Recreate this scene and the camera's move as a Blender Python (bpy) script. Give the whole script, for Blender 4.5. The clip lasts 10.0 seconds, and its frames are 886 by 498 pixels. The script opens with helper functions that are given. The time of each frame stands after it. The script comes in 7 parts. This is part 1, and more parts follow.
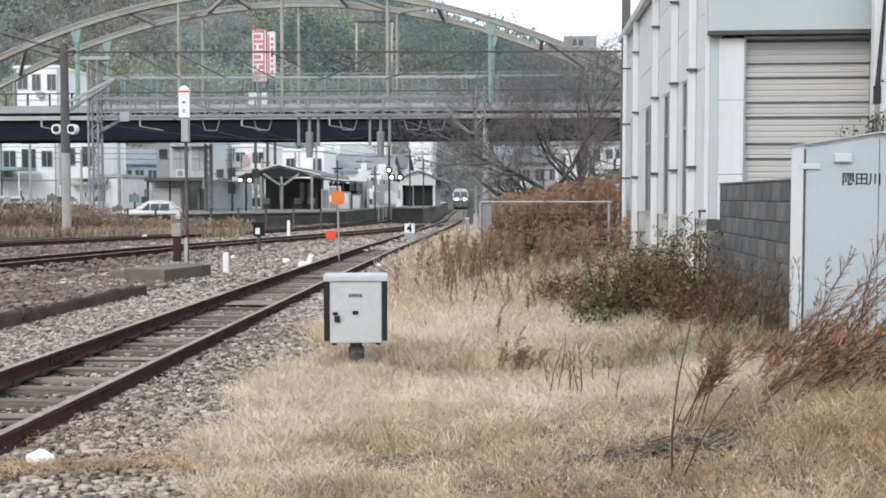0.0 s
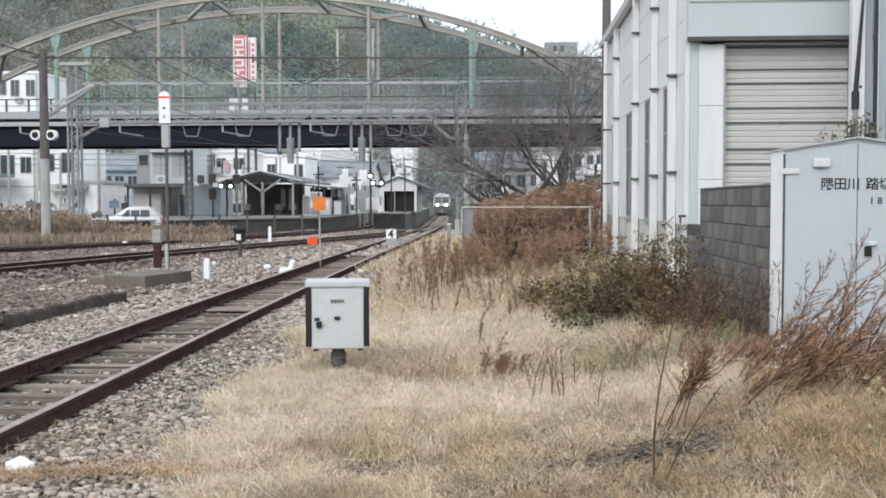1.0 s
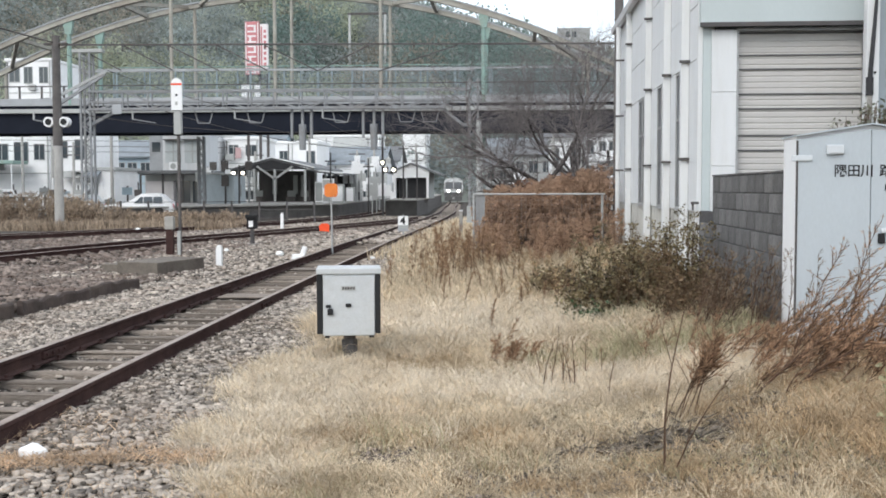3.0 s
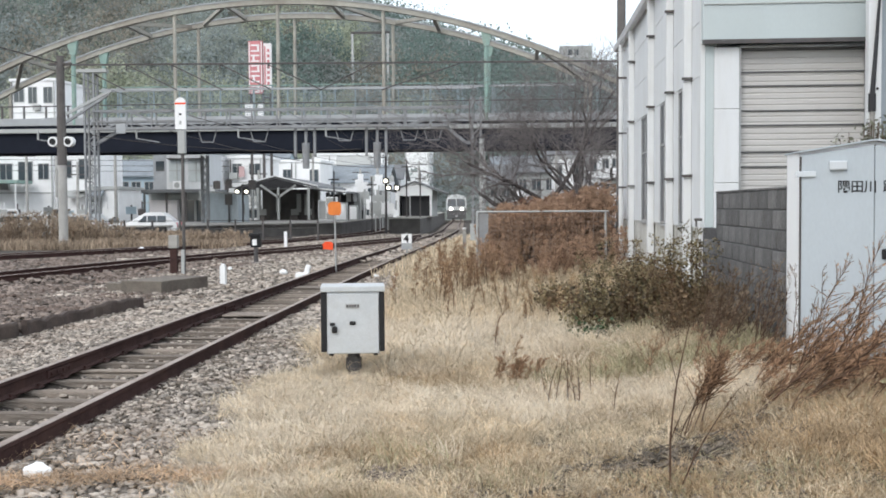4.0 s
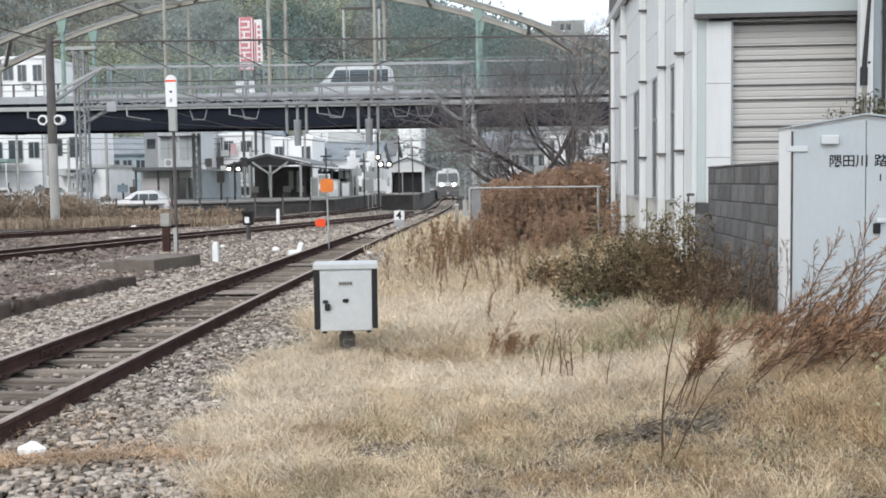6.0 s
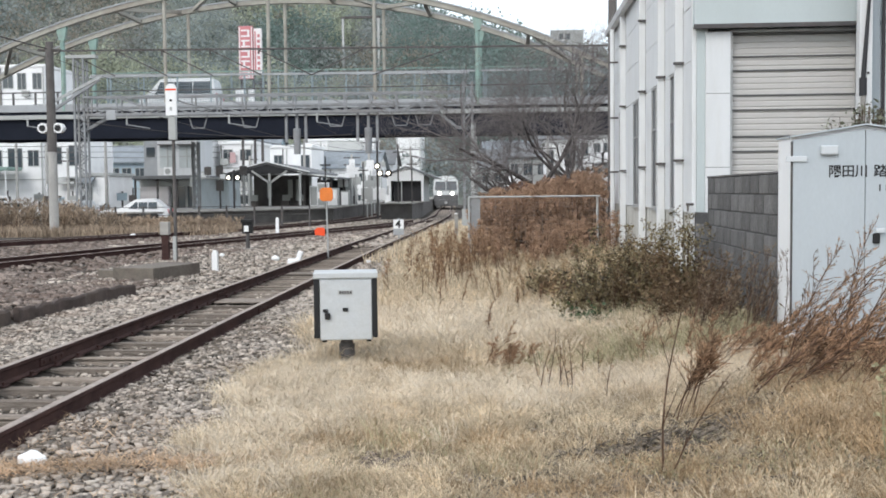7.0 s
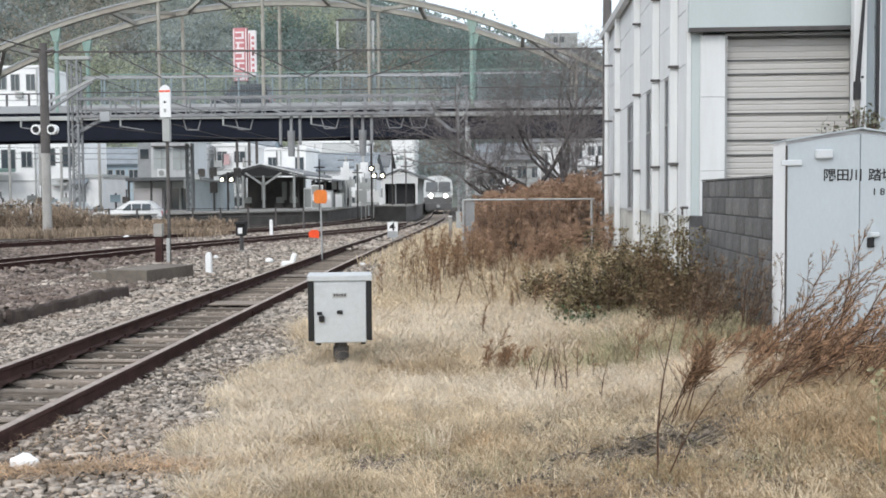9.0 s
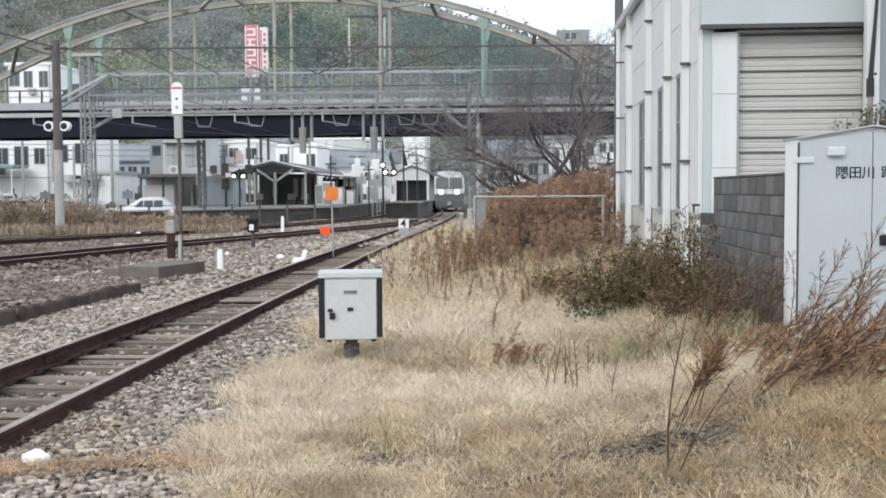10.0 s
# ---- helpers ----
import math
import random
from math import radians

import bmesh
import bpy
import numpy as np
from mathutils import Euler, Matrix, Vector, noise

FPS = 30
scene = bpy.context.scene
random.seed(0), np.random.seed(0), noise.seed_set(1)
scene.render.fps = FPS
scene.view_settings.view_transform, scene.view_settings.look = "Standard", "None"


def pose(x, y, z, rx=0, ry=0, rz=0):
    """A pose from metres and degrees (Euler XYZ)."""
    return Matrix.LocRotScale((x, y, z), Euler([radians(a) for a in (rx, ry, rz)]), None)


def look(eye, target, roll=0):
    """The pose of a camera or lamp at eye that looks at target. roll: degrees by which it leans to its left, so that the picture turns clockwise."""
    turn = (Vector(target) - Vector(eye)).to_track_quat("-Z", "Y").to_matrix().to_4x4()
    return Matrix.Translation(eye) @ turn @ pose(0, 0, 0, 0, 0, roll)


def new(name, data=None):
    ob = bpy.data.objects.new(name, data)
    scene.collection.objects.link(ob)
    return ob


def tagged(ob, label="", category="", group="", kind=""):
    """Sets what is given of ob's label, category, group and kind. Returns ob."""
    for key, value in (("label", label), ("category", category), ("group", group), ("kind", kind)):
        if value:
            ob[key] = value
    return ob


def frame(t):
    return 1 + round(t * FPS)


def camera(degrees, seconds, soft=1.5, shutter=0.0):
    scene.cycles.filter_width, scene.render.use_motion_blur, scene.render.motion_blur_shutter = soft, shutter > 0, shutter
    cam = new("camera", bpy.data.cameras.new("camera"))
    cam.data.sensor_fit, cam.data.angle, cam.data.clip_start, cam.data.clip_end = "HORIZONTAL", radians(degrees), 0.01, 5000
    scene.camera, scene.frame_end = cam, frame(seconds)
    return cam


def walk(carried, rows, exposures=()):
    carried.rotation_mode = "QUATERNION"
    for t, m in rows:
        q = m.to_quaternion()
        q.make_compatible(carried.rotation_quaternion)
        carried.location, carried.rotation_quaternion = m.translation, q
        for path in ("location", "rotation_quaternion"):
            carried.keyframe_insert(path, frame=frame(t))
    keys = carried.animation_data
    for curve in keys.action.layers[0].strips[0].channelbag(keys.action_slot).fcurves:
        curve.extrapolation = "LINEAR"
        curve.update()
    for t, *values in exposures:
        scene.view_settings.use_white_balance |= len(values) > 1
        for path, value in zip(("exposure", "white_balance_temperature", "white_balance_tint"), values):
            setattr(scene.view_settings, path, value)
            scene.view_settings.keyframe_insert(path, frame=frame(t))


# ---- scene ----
# ---------------------------------------------------------------- camera
cam = camera(45.0, 10.0, soft=1.75)
PATH = [
    (0.0, 0.000, 0.000, 1.620, 4.321, -2.813, 0.000),
    (0.5, 0.003, 0.006, 1.624, 4.146, -3.045, 0.318),
    (1.0, -0.003, -0.004, 1.616, 3.326, -2.505, 0.085),
    (1.5, -0.001, -0.002, 1.623, 3.956, -2.898, -0.038),
    (2.0, 0.006, 0.004, 1.619, 3.789, -3.393, -0.066),
    (3.5, 0.007, 0.004, 1.622, 4.123, -2.835, 0.251),
    (4.0, 0.003, -0.003, 1.618, 4.153, -2.267, 0.349),
    (4.5, 0.003, -0.007, 1.620, 3.301, -3.146, 0.466),
    (5.0, 0.002, -0.009, 1.626, 3.481, -3.402, 0.784),
    (5.5, 0.010, -0.002, 1.624, 3.726, -3.561, 0.785),
    (7.0, -0.003, -0.013, 1.628, 3.702, -3.071, 0.581),
    (7.5, -0.005, -0.005, 1.632, 3.626, -2.194, 0.708),
    (8.0, -0.019, 0.026, 1.635, 3.657, -2.352, 0.701),
    (8.5, -0.011, 0.016, 1.635, 4.261, -2.848, 0.731),
    (9.0, -0.011, 0.003, 1.629, 3.382, -2.934, 0.411),
    (9.5, -0.006, 0.016, 1.631, 3.953, -3.206, 0.414),
    (10.0, -0.005, 0.005, 1.633, 3.988, -3.104, 0.358),
]
walk(cam, [(t, pose(x, y, z, 90 + pitch, roll, yaw)) for t, x, y, z, yaw, pitch, roll in PATH])

# ---------------------------------------------------------------- light: bright overcast
world = bpy.data.worlds.new("overcast_sky")
scene.world = world
world.use_nodes = True
wn, wl = world.node_tree.nodes, world.node_tree.links
wn.clear()
w_out = wn.new("ShaderNodeOutputWorld")
w_sky = wn.new("ShaderNodeTexSky")
w_sky.sky_type = "NISHITA"
w_sky.sun_disc = False
w_sky.sun_elevation, w_sky.sun_rotation = radians(40), radians(215)
w_a = wn.new("ShaderNodeBackground")
w_a.inputs["Strength"].default_value = 0.06
w_b = wn.new("ShaderNodeBackground")
w_b.inputs["Color"].default_value = (0.925, 0.965, 1.0, 1)
w_b.inputs["Strength"].default_value = 0.875
w_add = wn.new("ShaderNodeAddShader")
wl.new(w_sky.outputs[0], w_a.inputs["Color"])
wl.new(w_a.outputs[0], w_add.inputs[0])
wl.new(w_b.outputs[0], w_add.inputs[1])
wl.new(w_add.outputs[0], w_out.inputs["Surface"])
sun = new("sun", bpy.data.lights.new("sun", "SUN"))
sun.data.energy, sun.data.angle, sun.data.color = 1.0, radians(25), (1.0, 0.97, 0.92)
sun.matrix_basis = look((-14, -20, 26), (0, 12, 0))
scene.view_settings.exposure = 0.36


# ---------------------------------------------------------------- materials
def mat(name, col, rough=0.75, var=0.25, scale=6.0, bump=0.15, bscale=45.0, metal=0.0, stain=None, stain_amt=0.4,
        stretch=(1, 1, 1), island=0.0, piece=0.0, leaf=0.0, spec=0.4):
    m = bpy.data.materials.new(name)
    m.use_nodes = True
    n, l = m.node_tree.nodes, m.node_tree.links
    b = n["Principled BSDF"]
    b.inputs["Roughness"].default_value, b.inputs["Metallic"].default_value = rough, metal
    b.inputs["Specular IOR Level"].default_value = spec
    tc = n.new("ShaderNodeTexCoord")
    mp = n.new("ShaderNodeMapping")
    mp.inputs["Scale"].default_value = stretch
    l.new(tc.outputs["Object"], mp.inputs["Vector"])
    big = n.new("ShaderNodeTexNoise")
    big.inputs["Scale"].default_value, big.inputs["Detail"].default_value = scale, 6
    big.inputs["Roughness"].default_value = 0.65
    fine = n.new("ShaderNodeTexNoise")
    fine.inputs["Scale"].default_value, fine.inputs["Detail"].default_value = bscale, 4
    l.new(mp.outputs[0], big.inputs["Vector"])
    l.new(mp.outputs[0], fine.inputs["Vector"])
    ramp = n.new("ShaderNodeMapRange")
    ramp.inputs["From Min"].default_value, ramp.inputs["From Max"].default_value = 0.3, 0.7
    ramp.inputs["To Min"].default_value, ramp.inputs["To Max"].default_value = 1 - var, 1 + var
    l.new(big.outputs["Fac"], ramp.inputs["Value"])
    fr = n.new("ShaderNodeMapRange")
    fr.inputs["From Min"].default_value, fr.inputs["From Max"].default_value = 0.3, 0.7
    fr.inputs["To Min"].default_value, fr.inputs["To Max"].default_value = 1 - var * 0.5, 1 + var * 0.5
    l.new(fine.outputs["Fac"], fr.inputs["Value"])
    mul = n.new("ShaderNodeMath")
    mul.operation = "MULTIPLY"
    l.new(ramp.outputs[0], mul.inputs[0])
    l.new(fr.outputs[0], mul.inputs[1])
    last = mul
    for amount, node, socket in ((island, "ShaderNodeNewGeometry", "Random Per Island"), (piece, "ShaderNodeObjectInfo", "Random")):
        if amount:
            g = n.new(node)
            r = n.new("ShaderNodeMapRange")
            r.inputs["To Min"].default_value, r.inputs["To Max"].default_value = 1 - amount, 1 + amount
            l.new(g.outputs[socket], r.inputs["Value"])
            m2 = n.new("ShaderNodeMath")
            m2.operation = "MULTIPLY"
            l.new(last.outputs[0], m2.inputs[0])
            l.new(r.outputs[0], m2.inputs[1])
            last = m2
    vm = n.new("ShaderNodeVectorMath")
    vm.operation = "SCALE"
    vm.inputs[0].default_value = col
    l.new(last.outputs[0], vm.inputs["Scale"])
    out = vm.outputs[0]
    if stain:
        st = n.new("ShaderNodeTexNoise")
        st.inputs["Scale"].default_value, st.inputs["Detail"].default_value = scale * 0.45, 8
        st.inputs["Roughness"].default_value = 0.7
        l.new(mp.outputs[0], st.inputs["Vector"])
        sr = n.new("ShaderNodeMapRange")
        sr.inputs["From Min"].default_value, sr.inputs["From Max"].default_value = 0.48, 0.68
        sr.inputs["To Max"].default_value = stain_amt
        l.new(st.outputs["Fac"], sr.inputs["Value"])
        mx = n.new("ShaderNodeMix")
        mx.data_type = "RGBA"
        l.new(sr.outputs[0], mx.inputs[0])
        l.new(out, mx.inputs[6])
        mx.inputs[7].default_value = (*stain, 1)
        out = mx.outputs[2]
    l.new(out, b.inputs["Base Color"])
    if bump:
        bp = n.new("ShaderNodeBump")
        bp.inputs["Strength"].default_value, bp.inputs["Distance"].default_value = bump, 0.02
        l.new(fine.outputs["Fac"], bp.inputs["Height"])
        l.new(bp.outputs[0], b.inputs["Normal"])
    if leaf:
        tr = n.new("ShaderNodeBsdfTranslucent")
        l.new(out, tr.inputs["Color"])
        ms = n.new("ShaderNodeMixShader")
        ms.inputs[0].default_value = leaf
        l.new(b.outputs[0], ms.inputs[1])
        l.new(tr.outputs[0], ms.inputs[2])
        l.new(ms.outputs[0], n["Material Output"].inputs["Surface"])
    return m


def glow(name, col, strength):
    m = bpy.data.materials.new(name)
    m.use_nodes = True
    b = m.node_tree.nodes["Principled BSDF"]
    b.inputs["Base Color"].default_value = (*col, 1)
    b.inputs["Emission Color"].default_value = (*col, 1)
    b.inputs["Emission Strength"].default_value = strength
    return m


def glass(name, col, rough=0.08):
    m = bpy.data.materials.new(name)
    m.use_nodes = True
    b = m.node_tree.nodes["Principled BSDF"]
    b.inputs["Base Color"].default_value = (*col, 1)
    b.inputs["Roughness"].default_value = rough
    b.inputs["Specular IOR Level"].default_value = 0.6
    return m


M_SOIL = mat("ballast_and_soil", (0.045, 0.038, 0.033), 0.95, 0.35, 3.0, 0.8, 30, stain=(0.15, 0.115, 0.075), stain_amt=0.5)
M_STONE = mat("ballast_stone", (0.36, 0.315, 0.27), 0.9, 0.3, 2.0, 0.3, 60, island=0.7, stain=(0.26, 0.16, 0.10), stain_amt=0.35)
M_GRASS = mat("dry_grass", (0.68, 0.565, 0.405), 0.8, 0.3, 1.6, 0, 5, island=0.38, leaf=0.2, spec=0.15, stain=(0.36, 0.26, 0.16), stain_amt=0.6)
M_PALE = mat("bleached_grass", (0.81, 0.715, 0.575), 0.8, 0.12, 1.5, 0, 5, island=0.22, leaf=0.25, spec=0.15, stain=(0.66, 0.54, 0.39), stain_amt=0.45)
M_BROWNLEAF = mat("withered_leaf", (0.15, 0.105, 0.065), 0.8, 0.3, 2.0, 0, 5, island=0.45, leaf=0.2, spec=0.15)
M_TAWNY = mat("tawny_grass", (0.50, 0.365, 0.225), 0.8, 0.3, 1.8, 0, 5, island=0.4, leaf=0.2, spec=0.15, stain=(0.25, 0.16, 0.09), stain_amt=0.8)
M_ORANGEGRASS = mat("orange_dead_grass", (0.56, 0.40, 0.265), 0.85, 0.3, 1.8, 0, 5, island=0.4, leaf=0.2, spec=0.15)
M_STRAW = mat("straw_mat", (0.45, 0.36, 0.23), 0.95, 0.35, 4.0, 0.7, 60, stain=(0.22, 0.17, 0.12), stain_amt=0.5)
M_OLIVE = mat("half_green_grass", (0.40, 0.37, 0.23), 0.8, 0.3, 2.0, 0, 5, island=0.35, leaf=0.25, spec=0.15)
M_STALK = mat("dry_stalk", (0.095, 0.057, 0.038), 0.85, 0.3, 5.0, 0, 5, island=0.35, spec=0.15)
M_FEATHER = mat("rusty_feather_head", (0.325, 0.205, 0.13), 0.85, 0.3, 2.5, 0, 5, island=0.6, leaf=0.2, spec=0.1, stain=(0.36, 0.255, 0.165), stain_amt=0.7)
M_GREYHEAD = mat("grey_brown_head", (0.19, 0.145, 0.105), 0.85, 0.3, 2.5, 0, 5, island=0.6, leaf=0.2, spec=0.1)
M_STAND = mat("tall_russet_stand", (0.42, 0.285, 0.20), 0.85, 0.3, 0.8, 0, 5, island=0.4, leaf=0.2, spec=0.1)
M_PALEWIN = mat("pale_blind_window", (0.50, 0.54, 0.54), 0.4, 0.1, 1, 0, 20)
M_RUSSET = mat("russet_weed", (0.31, 0.20, 0.125), 0.85, 0.3, 0.8, 0, 5, island=0.4, leaf=0.2, spec=0.1)
M_RED = mat("red_brown_shrub", (0.27, 0.16, 0.115), 0.85, 0.3, 1.5, 0, 5, island=0.4, leaf=0.2, spec=0.1)
M_LEAF = mat("bush_leaf", (0.185, 0.155, 0.085), 0.6, 0.3, 2.0, 0, 5, island=0.9, leaf=0.2, stain=(0.17, 0.09, 0.05), stain_amt=1.0)
M_LEAF_GREEN = mat("dark_green_leaf", (0.05, 0.085, 0.035), 0.5, 0.3, 2.0, 0, 5, island=0.4, leaf=0.2)
M_BARK = mat("bark", (0.18, 0.16, 0.155), 0.95, 0.3, 8.0, 0.5, 40)
# rust brown taken darker, so the colour also holds the rail sides' shadow
M_RAIL = mat("shade_darkened_rust", (0.055, 0.030, 0.027), 0.85, 0.35, 4.0, 0.3, 60, stain=(0.10, 0.054, 0.042), spec=0.2)
M_RAILTOP = mat("worn_rail_head", (0.33, 0.275, 0.24), 0.6, 0.3, 5.0, 0.1, 60, metal=0.0, stain=(0.20, 0.14, 0.115), stain_amt=0.6)
M_SLEEPER = mat("weathered_sleeper", (0.30, 0.255, 0.215), 0.95, 0.3, 3.0, 0.7, 30, stretch=(0.7, 8, 4), piece=0.3, stain=(0.13, 0.10, 0.085), stain_amt=0.6)
M_BASE = mat("rust_stained_concrete", (0.165, 0.143, 0.12), 0.9, 0.3, 3.0, 0.4, 40, stain=(0.09, 0.07, 0.06), stain_amt=0.8)
M_DEBRIS = mat("dark_dead_debris", (0.15, 0.125, 0.10), 0.95, 0.4, 5.0, 0.4, 40, island=0.6)
M_TRUNK = mat("dark_limb_bark", (0.06, 0.052, 0.05), 0.95, 0.3, 8.0, 0.5, 40)
M_EDGE = mat("dark_tarred_edging", (0.065, 0.048, 0.042), 0.85, 0.35, 3.0, 0.5, 30, stain=(0.14, 0.11, 0.09), stain_amt=0.5)
M_CONC = mat("concrete", (0.36, 0.345, 0.32), 0.9, 0.2, 3.0, 0.3, 50, stain=(0.20, 0.19, 0.175), stain_amt=0.6)
M_PLAT = mat("dark_platform_wall", (0.115, 0.108, 0.103), 0.9, 0.3, 1.0, 0.3, 20, stain=(0.15, 0.135, 0.12))
M_BLOCK = mat("weathered_block", (0.14, 0.137, 0.135), 0.95, 0.5, 3.5, 0.8, 50, piece=0.25, stain=(0.045, 0.044, 0.046), stain_amt=0.9, stretch=(1.2, 1.2, 0.8))
M_MORTAR = mat("dark_mortar", (0.075, 0.074, 0.076), 0.95, 0.3, 6.0, 0.4, 60)
M_WHITE = mat("white_painted_panel", (0.675, 0.69, 0.70), 0.55, 0.05, 1.2, 0.05, 60, stain=(0.56, 0.55, 0.51), stain_amt=0.35, stretch=(3, 3, 0.6))
M_COLUMN = mat("white_column_paint", (0.68, 0.695, 0.70), 0.5, 0.05, 2.0, 0.05, 60, stain=(0.5, 0.47, 0.42), stain_amt=0.3, stretch=(3, 3, 0.5))
M_PLINTH = mat("stained_plinth", (0.52, 0.51, 0.47), 0.85, 0.2, 3.0, 0.25, 60, stain=(0.24, 0.22, 0.19), stain_amt=0.7, stretch=(2, 2, 0.6))
M_FASCIA = mat("pale_grey_green_fascia", (0.48, 0.535, 0.54), 0.5, 0.04, 0.8, 0.04, 50, stain=(0.46, 0.50, 0.49), stain_amt=0.3, stretch=(1, 1, 0.3))
M_SHUTTER = mat("beige_shutter", (0.52, 0.505, 0.485), 0.5, 0.07, 1.5, 0.05, 60, stain=(0.46, 0.42, 0.36), stain_amt=0.4, stretch=(0.6, 1, 3))
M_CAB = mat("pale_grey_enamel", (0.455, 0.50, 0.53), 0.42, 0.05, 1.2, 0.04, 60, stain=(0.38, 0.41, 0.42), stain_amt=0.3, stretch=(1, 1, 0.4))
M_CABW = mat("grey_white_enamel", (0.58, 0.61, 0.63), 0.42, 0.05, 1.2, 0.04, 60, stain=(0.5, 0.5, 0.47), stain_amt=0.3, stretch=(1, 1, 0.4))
# cabinet enamel raised to white: skylight on the left side put into colour
M_CABSIDE = mat("lit_side_enamel", (0.84, 0.85, 0.86), 0.42, 0.04, 1.2, 0.04, 60, stain=(0.7, 0.69, 0.65), stain_amt=0.25, stretch=(1, 1, 0.4))
M_BOX = mat("light_grey_box_paint", (0.50, 0.52, 0.53), 0.5, 0.08, 5.0, 0.08, 70, stain=(0.42, 0.41, 0.38), stain_amt=0.45)
M_BLACK = mat("black_paint", (0.012, 0.012, 0.013), 0.65, 0.2, 10, 0.1, 60)
M_DARK = mat("dark_void", (0.03, 0.03, 0.033), 0.7, 0.2, 4, 0.0, 30)
M_STEEL = mat("galvanised_steel", (0.42, 0.43, 0.43), 0.55, 0.15, 6, 0.1, 60, metal=0.35, stain=(0.28, 0.22, 0.18), stain_amt=0.4)
M_DSTEEL = mat("dark_weathered_steel", (0.085, 0.08, 0.08), 0.7, 0.25, 5, 0.15, 60, stain=(0.13, 0.085, 0.06))
M_GSTEEL = mat("pale_green_steel", (0.25, 0.37, 0.33), 0.6, 0.15, 3, 0.05, 40, stain=(0.30, 0.27, 0.22), stain_amt=0.5)
M_RIB = mat("weathered_arch_paint", (0.375, 0.36, 0.315), 0.7, 0.2, 0.7, 0.1, 20, stain=(0.24, 0.19, 0.15), stain_amt=0.6)
M_GIRDER = mat("dark_blue_girder", (0.018, 0.021, 0.031), 0.75, 0.2, 0.6, 0.1, 20, spec=0.08)
M_PARAPET = mat("pale_concrete_edge", (0.38, 0.395, 0.41), 0.85, 0.15, 0.9, 0.1, 20, stain=(0.27, 0.27, 0.27), stain_amt=0.5)
M_FENCEPANEL = mat("blue_grey_screen", (0.25, 0.31, 0.335), 0.6, 0.15, 1.0, 0.05, 20)
M_ASPHALT = mat("asphalt", (0.055, 0.055, 0.056), 0.95, 0.2, 2, 0.2, 60)
M_ORANGE = mat("orange_paint", (0.72, 0.20, 0.035), 0.5, 0.1, 5, 0.05, 60)
M_VERM = mat("vermilion_paint", (0.85, 0.085, 0.02), 0.45, 0.1, 5, 0.05, 60)
# sign red lightened towards pink to include distance haze
M_SIGNRED = mat("hazed_red_sign_face", (0.55, 0.21, 0.225), 0.6, 0.12, 1, 0.03, 40, stain=(0.6, 0.3, 0.3), stain_amt=0.3)
M_SIGNWHITE = mat("white_sign_face", (0.80, 0.76, 0.76), 0.6, 0.05, 1, 0.03, 40)
M_POSTBLUE = mat("blue_grey_post_paint", (0.36, 0.41, 0.445), 0.5, 0.08, 2.0, 0.05, 60, stain=(0.28, 0.29, 0.29), stain_amt=0.4, stretch=(3, 3, 0.5))
M_SPRIG = mat("evergreen_sprig_leaf", (0.16, 0.165, 0.12), 0.55, 0.3, 2.0, 0, 5, island=0.6, leaf=0.2)
M_POLE = mat("concrete_pole", (0.42, 0.41, 0.39), 0.9, 0.2, 2, 0.2, 40, stain=(0.12, 0.10, 0.09), stain_amt=0.7, stretch=(1, 1, 0.3))
M_DPOLE = mat("dark_pole", (0.12, 0.11, 0.105), 0.8, 0.25, 2, 0.2, 40)
M_HWALL = mat("house_white_render", (0.86, 0.865, 0.865), 0.85, 0.06, 0.6, 0.1, 20, stain=(0.6, 0.6, 0.58), stain_amt=0.3)
M_HGREY = mat("house_grey_render", (0.42, 0.43, 0.42), 0.85, 0.1, 0.6, 0.1, 20, stain=(0.32, 0.32, 0.3))
M_HBLUE = mat("house_pale_blue_cladding", (0.42, 0.52, 0.58), 0.8, 0.1, 0.6, 0.1, 20)
M_SHEDBLUE = mat("pale_blue_grey_sheet", (0.47, 0.53, 0.56), 0.7, 0.15, 1.5, 0.1, 20, stain=(0.36, 0.37, 0.36), stain_amt=0.5, stretch=(2, 2, 0.5))
M_ROOF = mat("grey_roof_tile", (0.16, 0.165, 0.17), 0.7, 0.2, 2, 0.3, 20)
M_ROOFBLUE = mat("blue_grey_roof", (0.21, 0.235, 0.255), 0.6, 0.25, 0.8, 0.3, 12)
M_WIN = glass("window_glass", (0.06, 0.075, 0.085))
M_GANTRY = mat("weathered_gantry_steel", (0.255, 0.265, 0.275), 0.6, 0.2, 2, 0.1, 40, stain=(0.2, 0.17, 0.15), stain_amt=0.5)
M_RUSTSTONE = mat("rust_dusted_ballast", (0.21, 0.17, 0.145), 0.9, 0.3, 2.0, 0.3, 60, island=0.45, stain=(0.14, 0.09, 0.07), stain_amt=0.7)
M_REED = mat("pale_reed", (0.36, 0.285, 0.215), 0.85, 0.35, 0.5, 0, 5, island=0.5, leaf=0.2, spec=0.1, stain=(0.20, 0.14, 0.10), stain_amt=0.7)
M_WINB = mat("frosted_window", (0.12, 0.13, 0.138), 0.35, 0.12, 2, 0.02, 30)
# distance haze is mixed into these hillside colours: paler and bluer than bare foliage
M_WOODS = mat("hazed_hill_foliage", (0.325, 0.365, 0.355), 0.9, 0.25, 0.03, 0, 5, leaf=0.5, island=0.12, spec=0.1, stain=(0.33, 0.305, 0.275), stain_amt=0.9)
M_CONIFER = mat("hazed_conifer_foliage", (0.215, 0.28, 0.255), 0.9, 0.25, 0.04, 0, 5, leaf=0.5, island=0.12, spec=0.1)
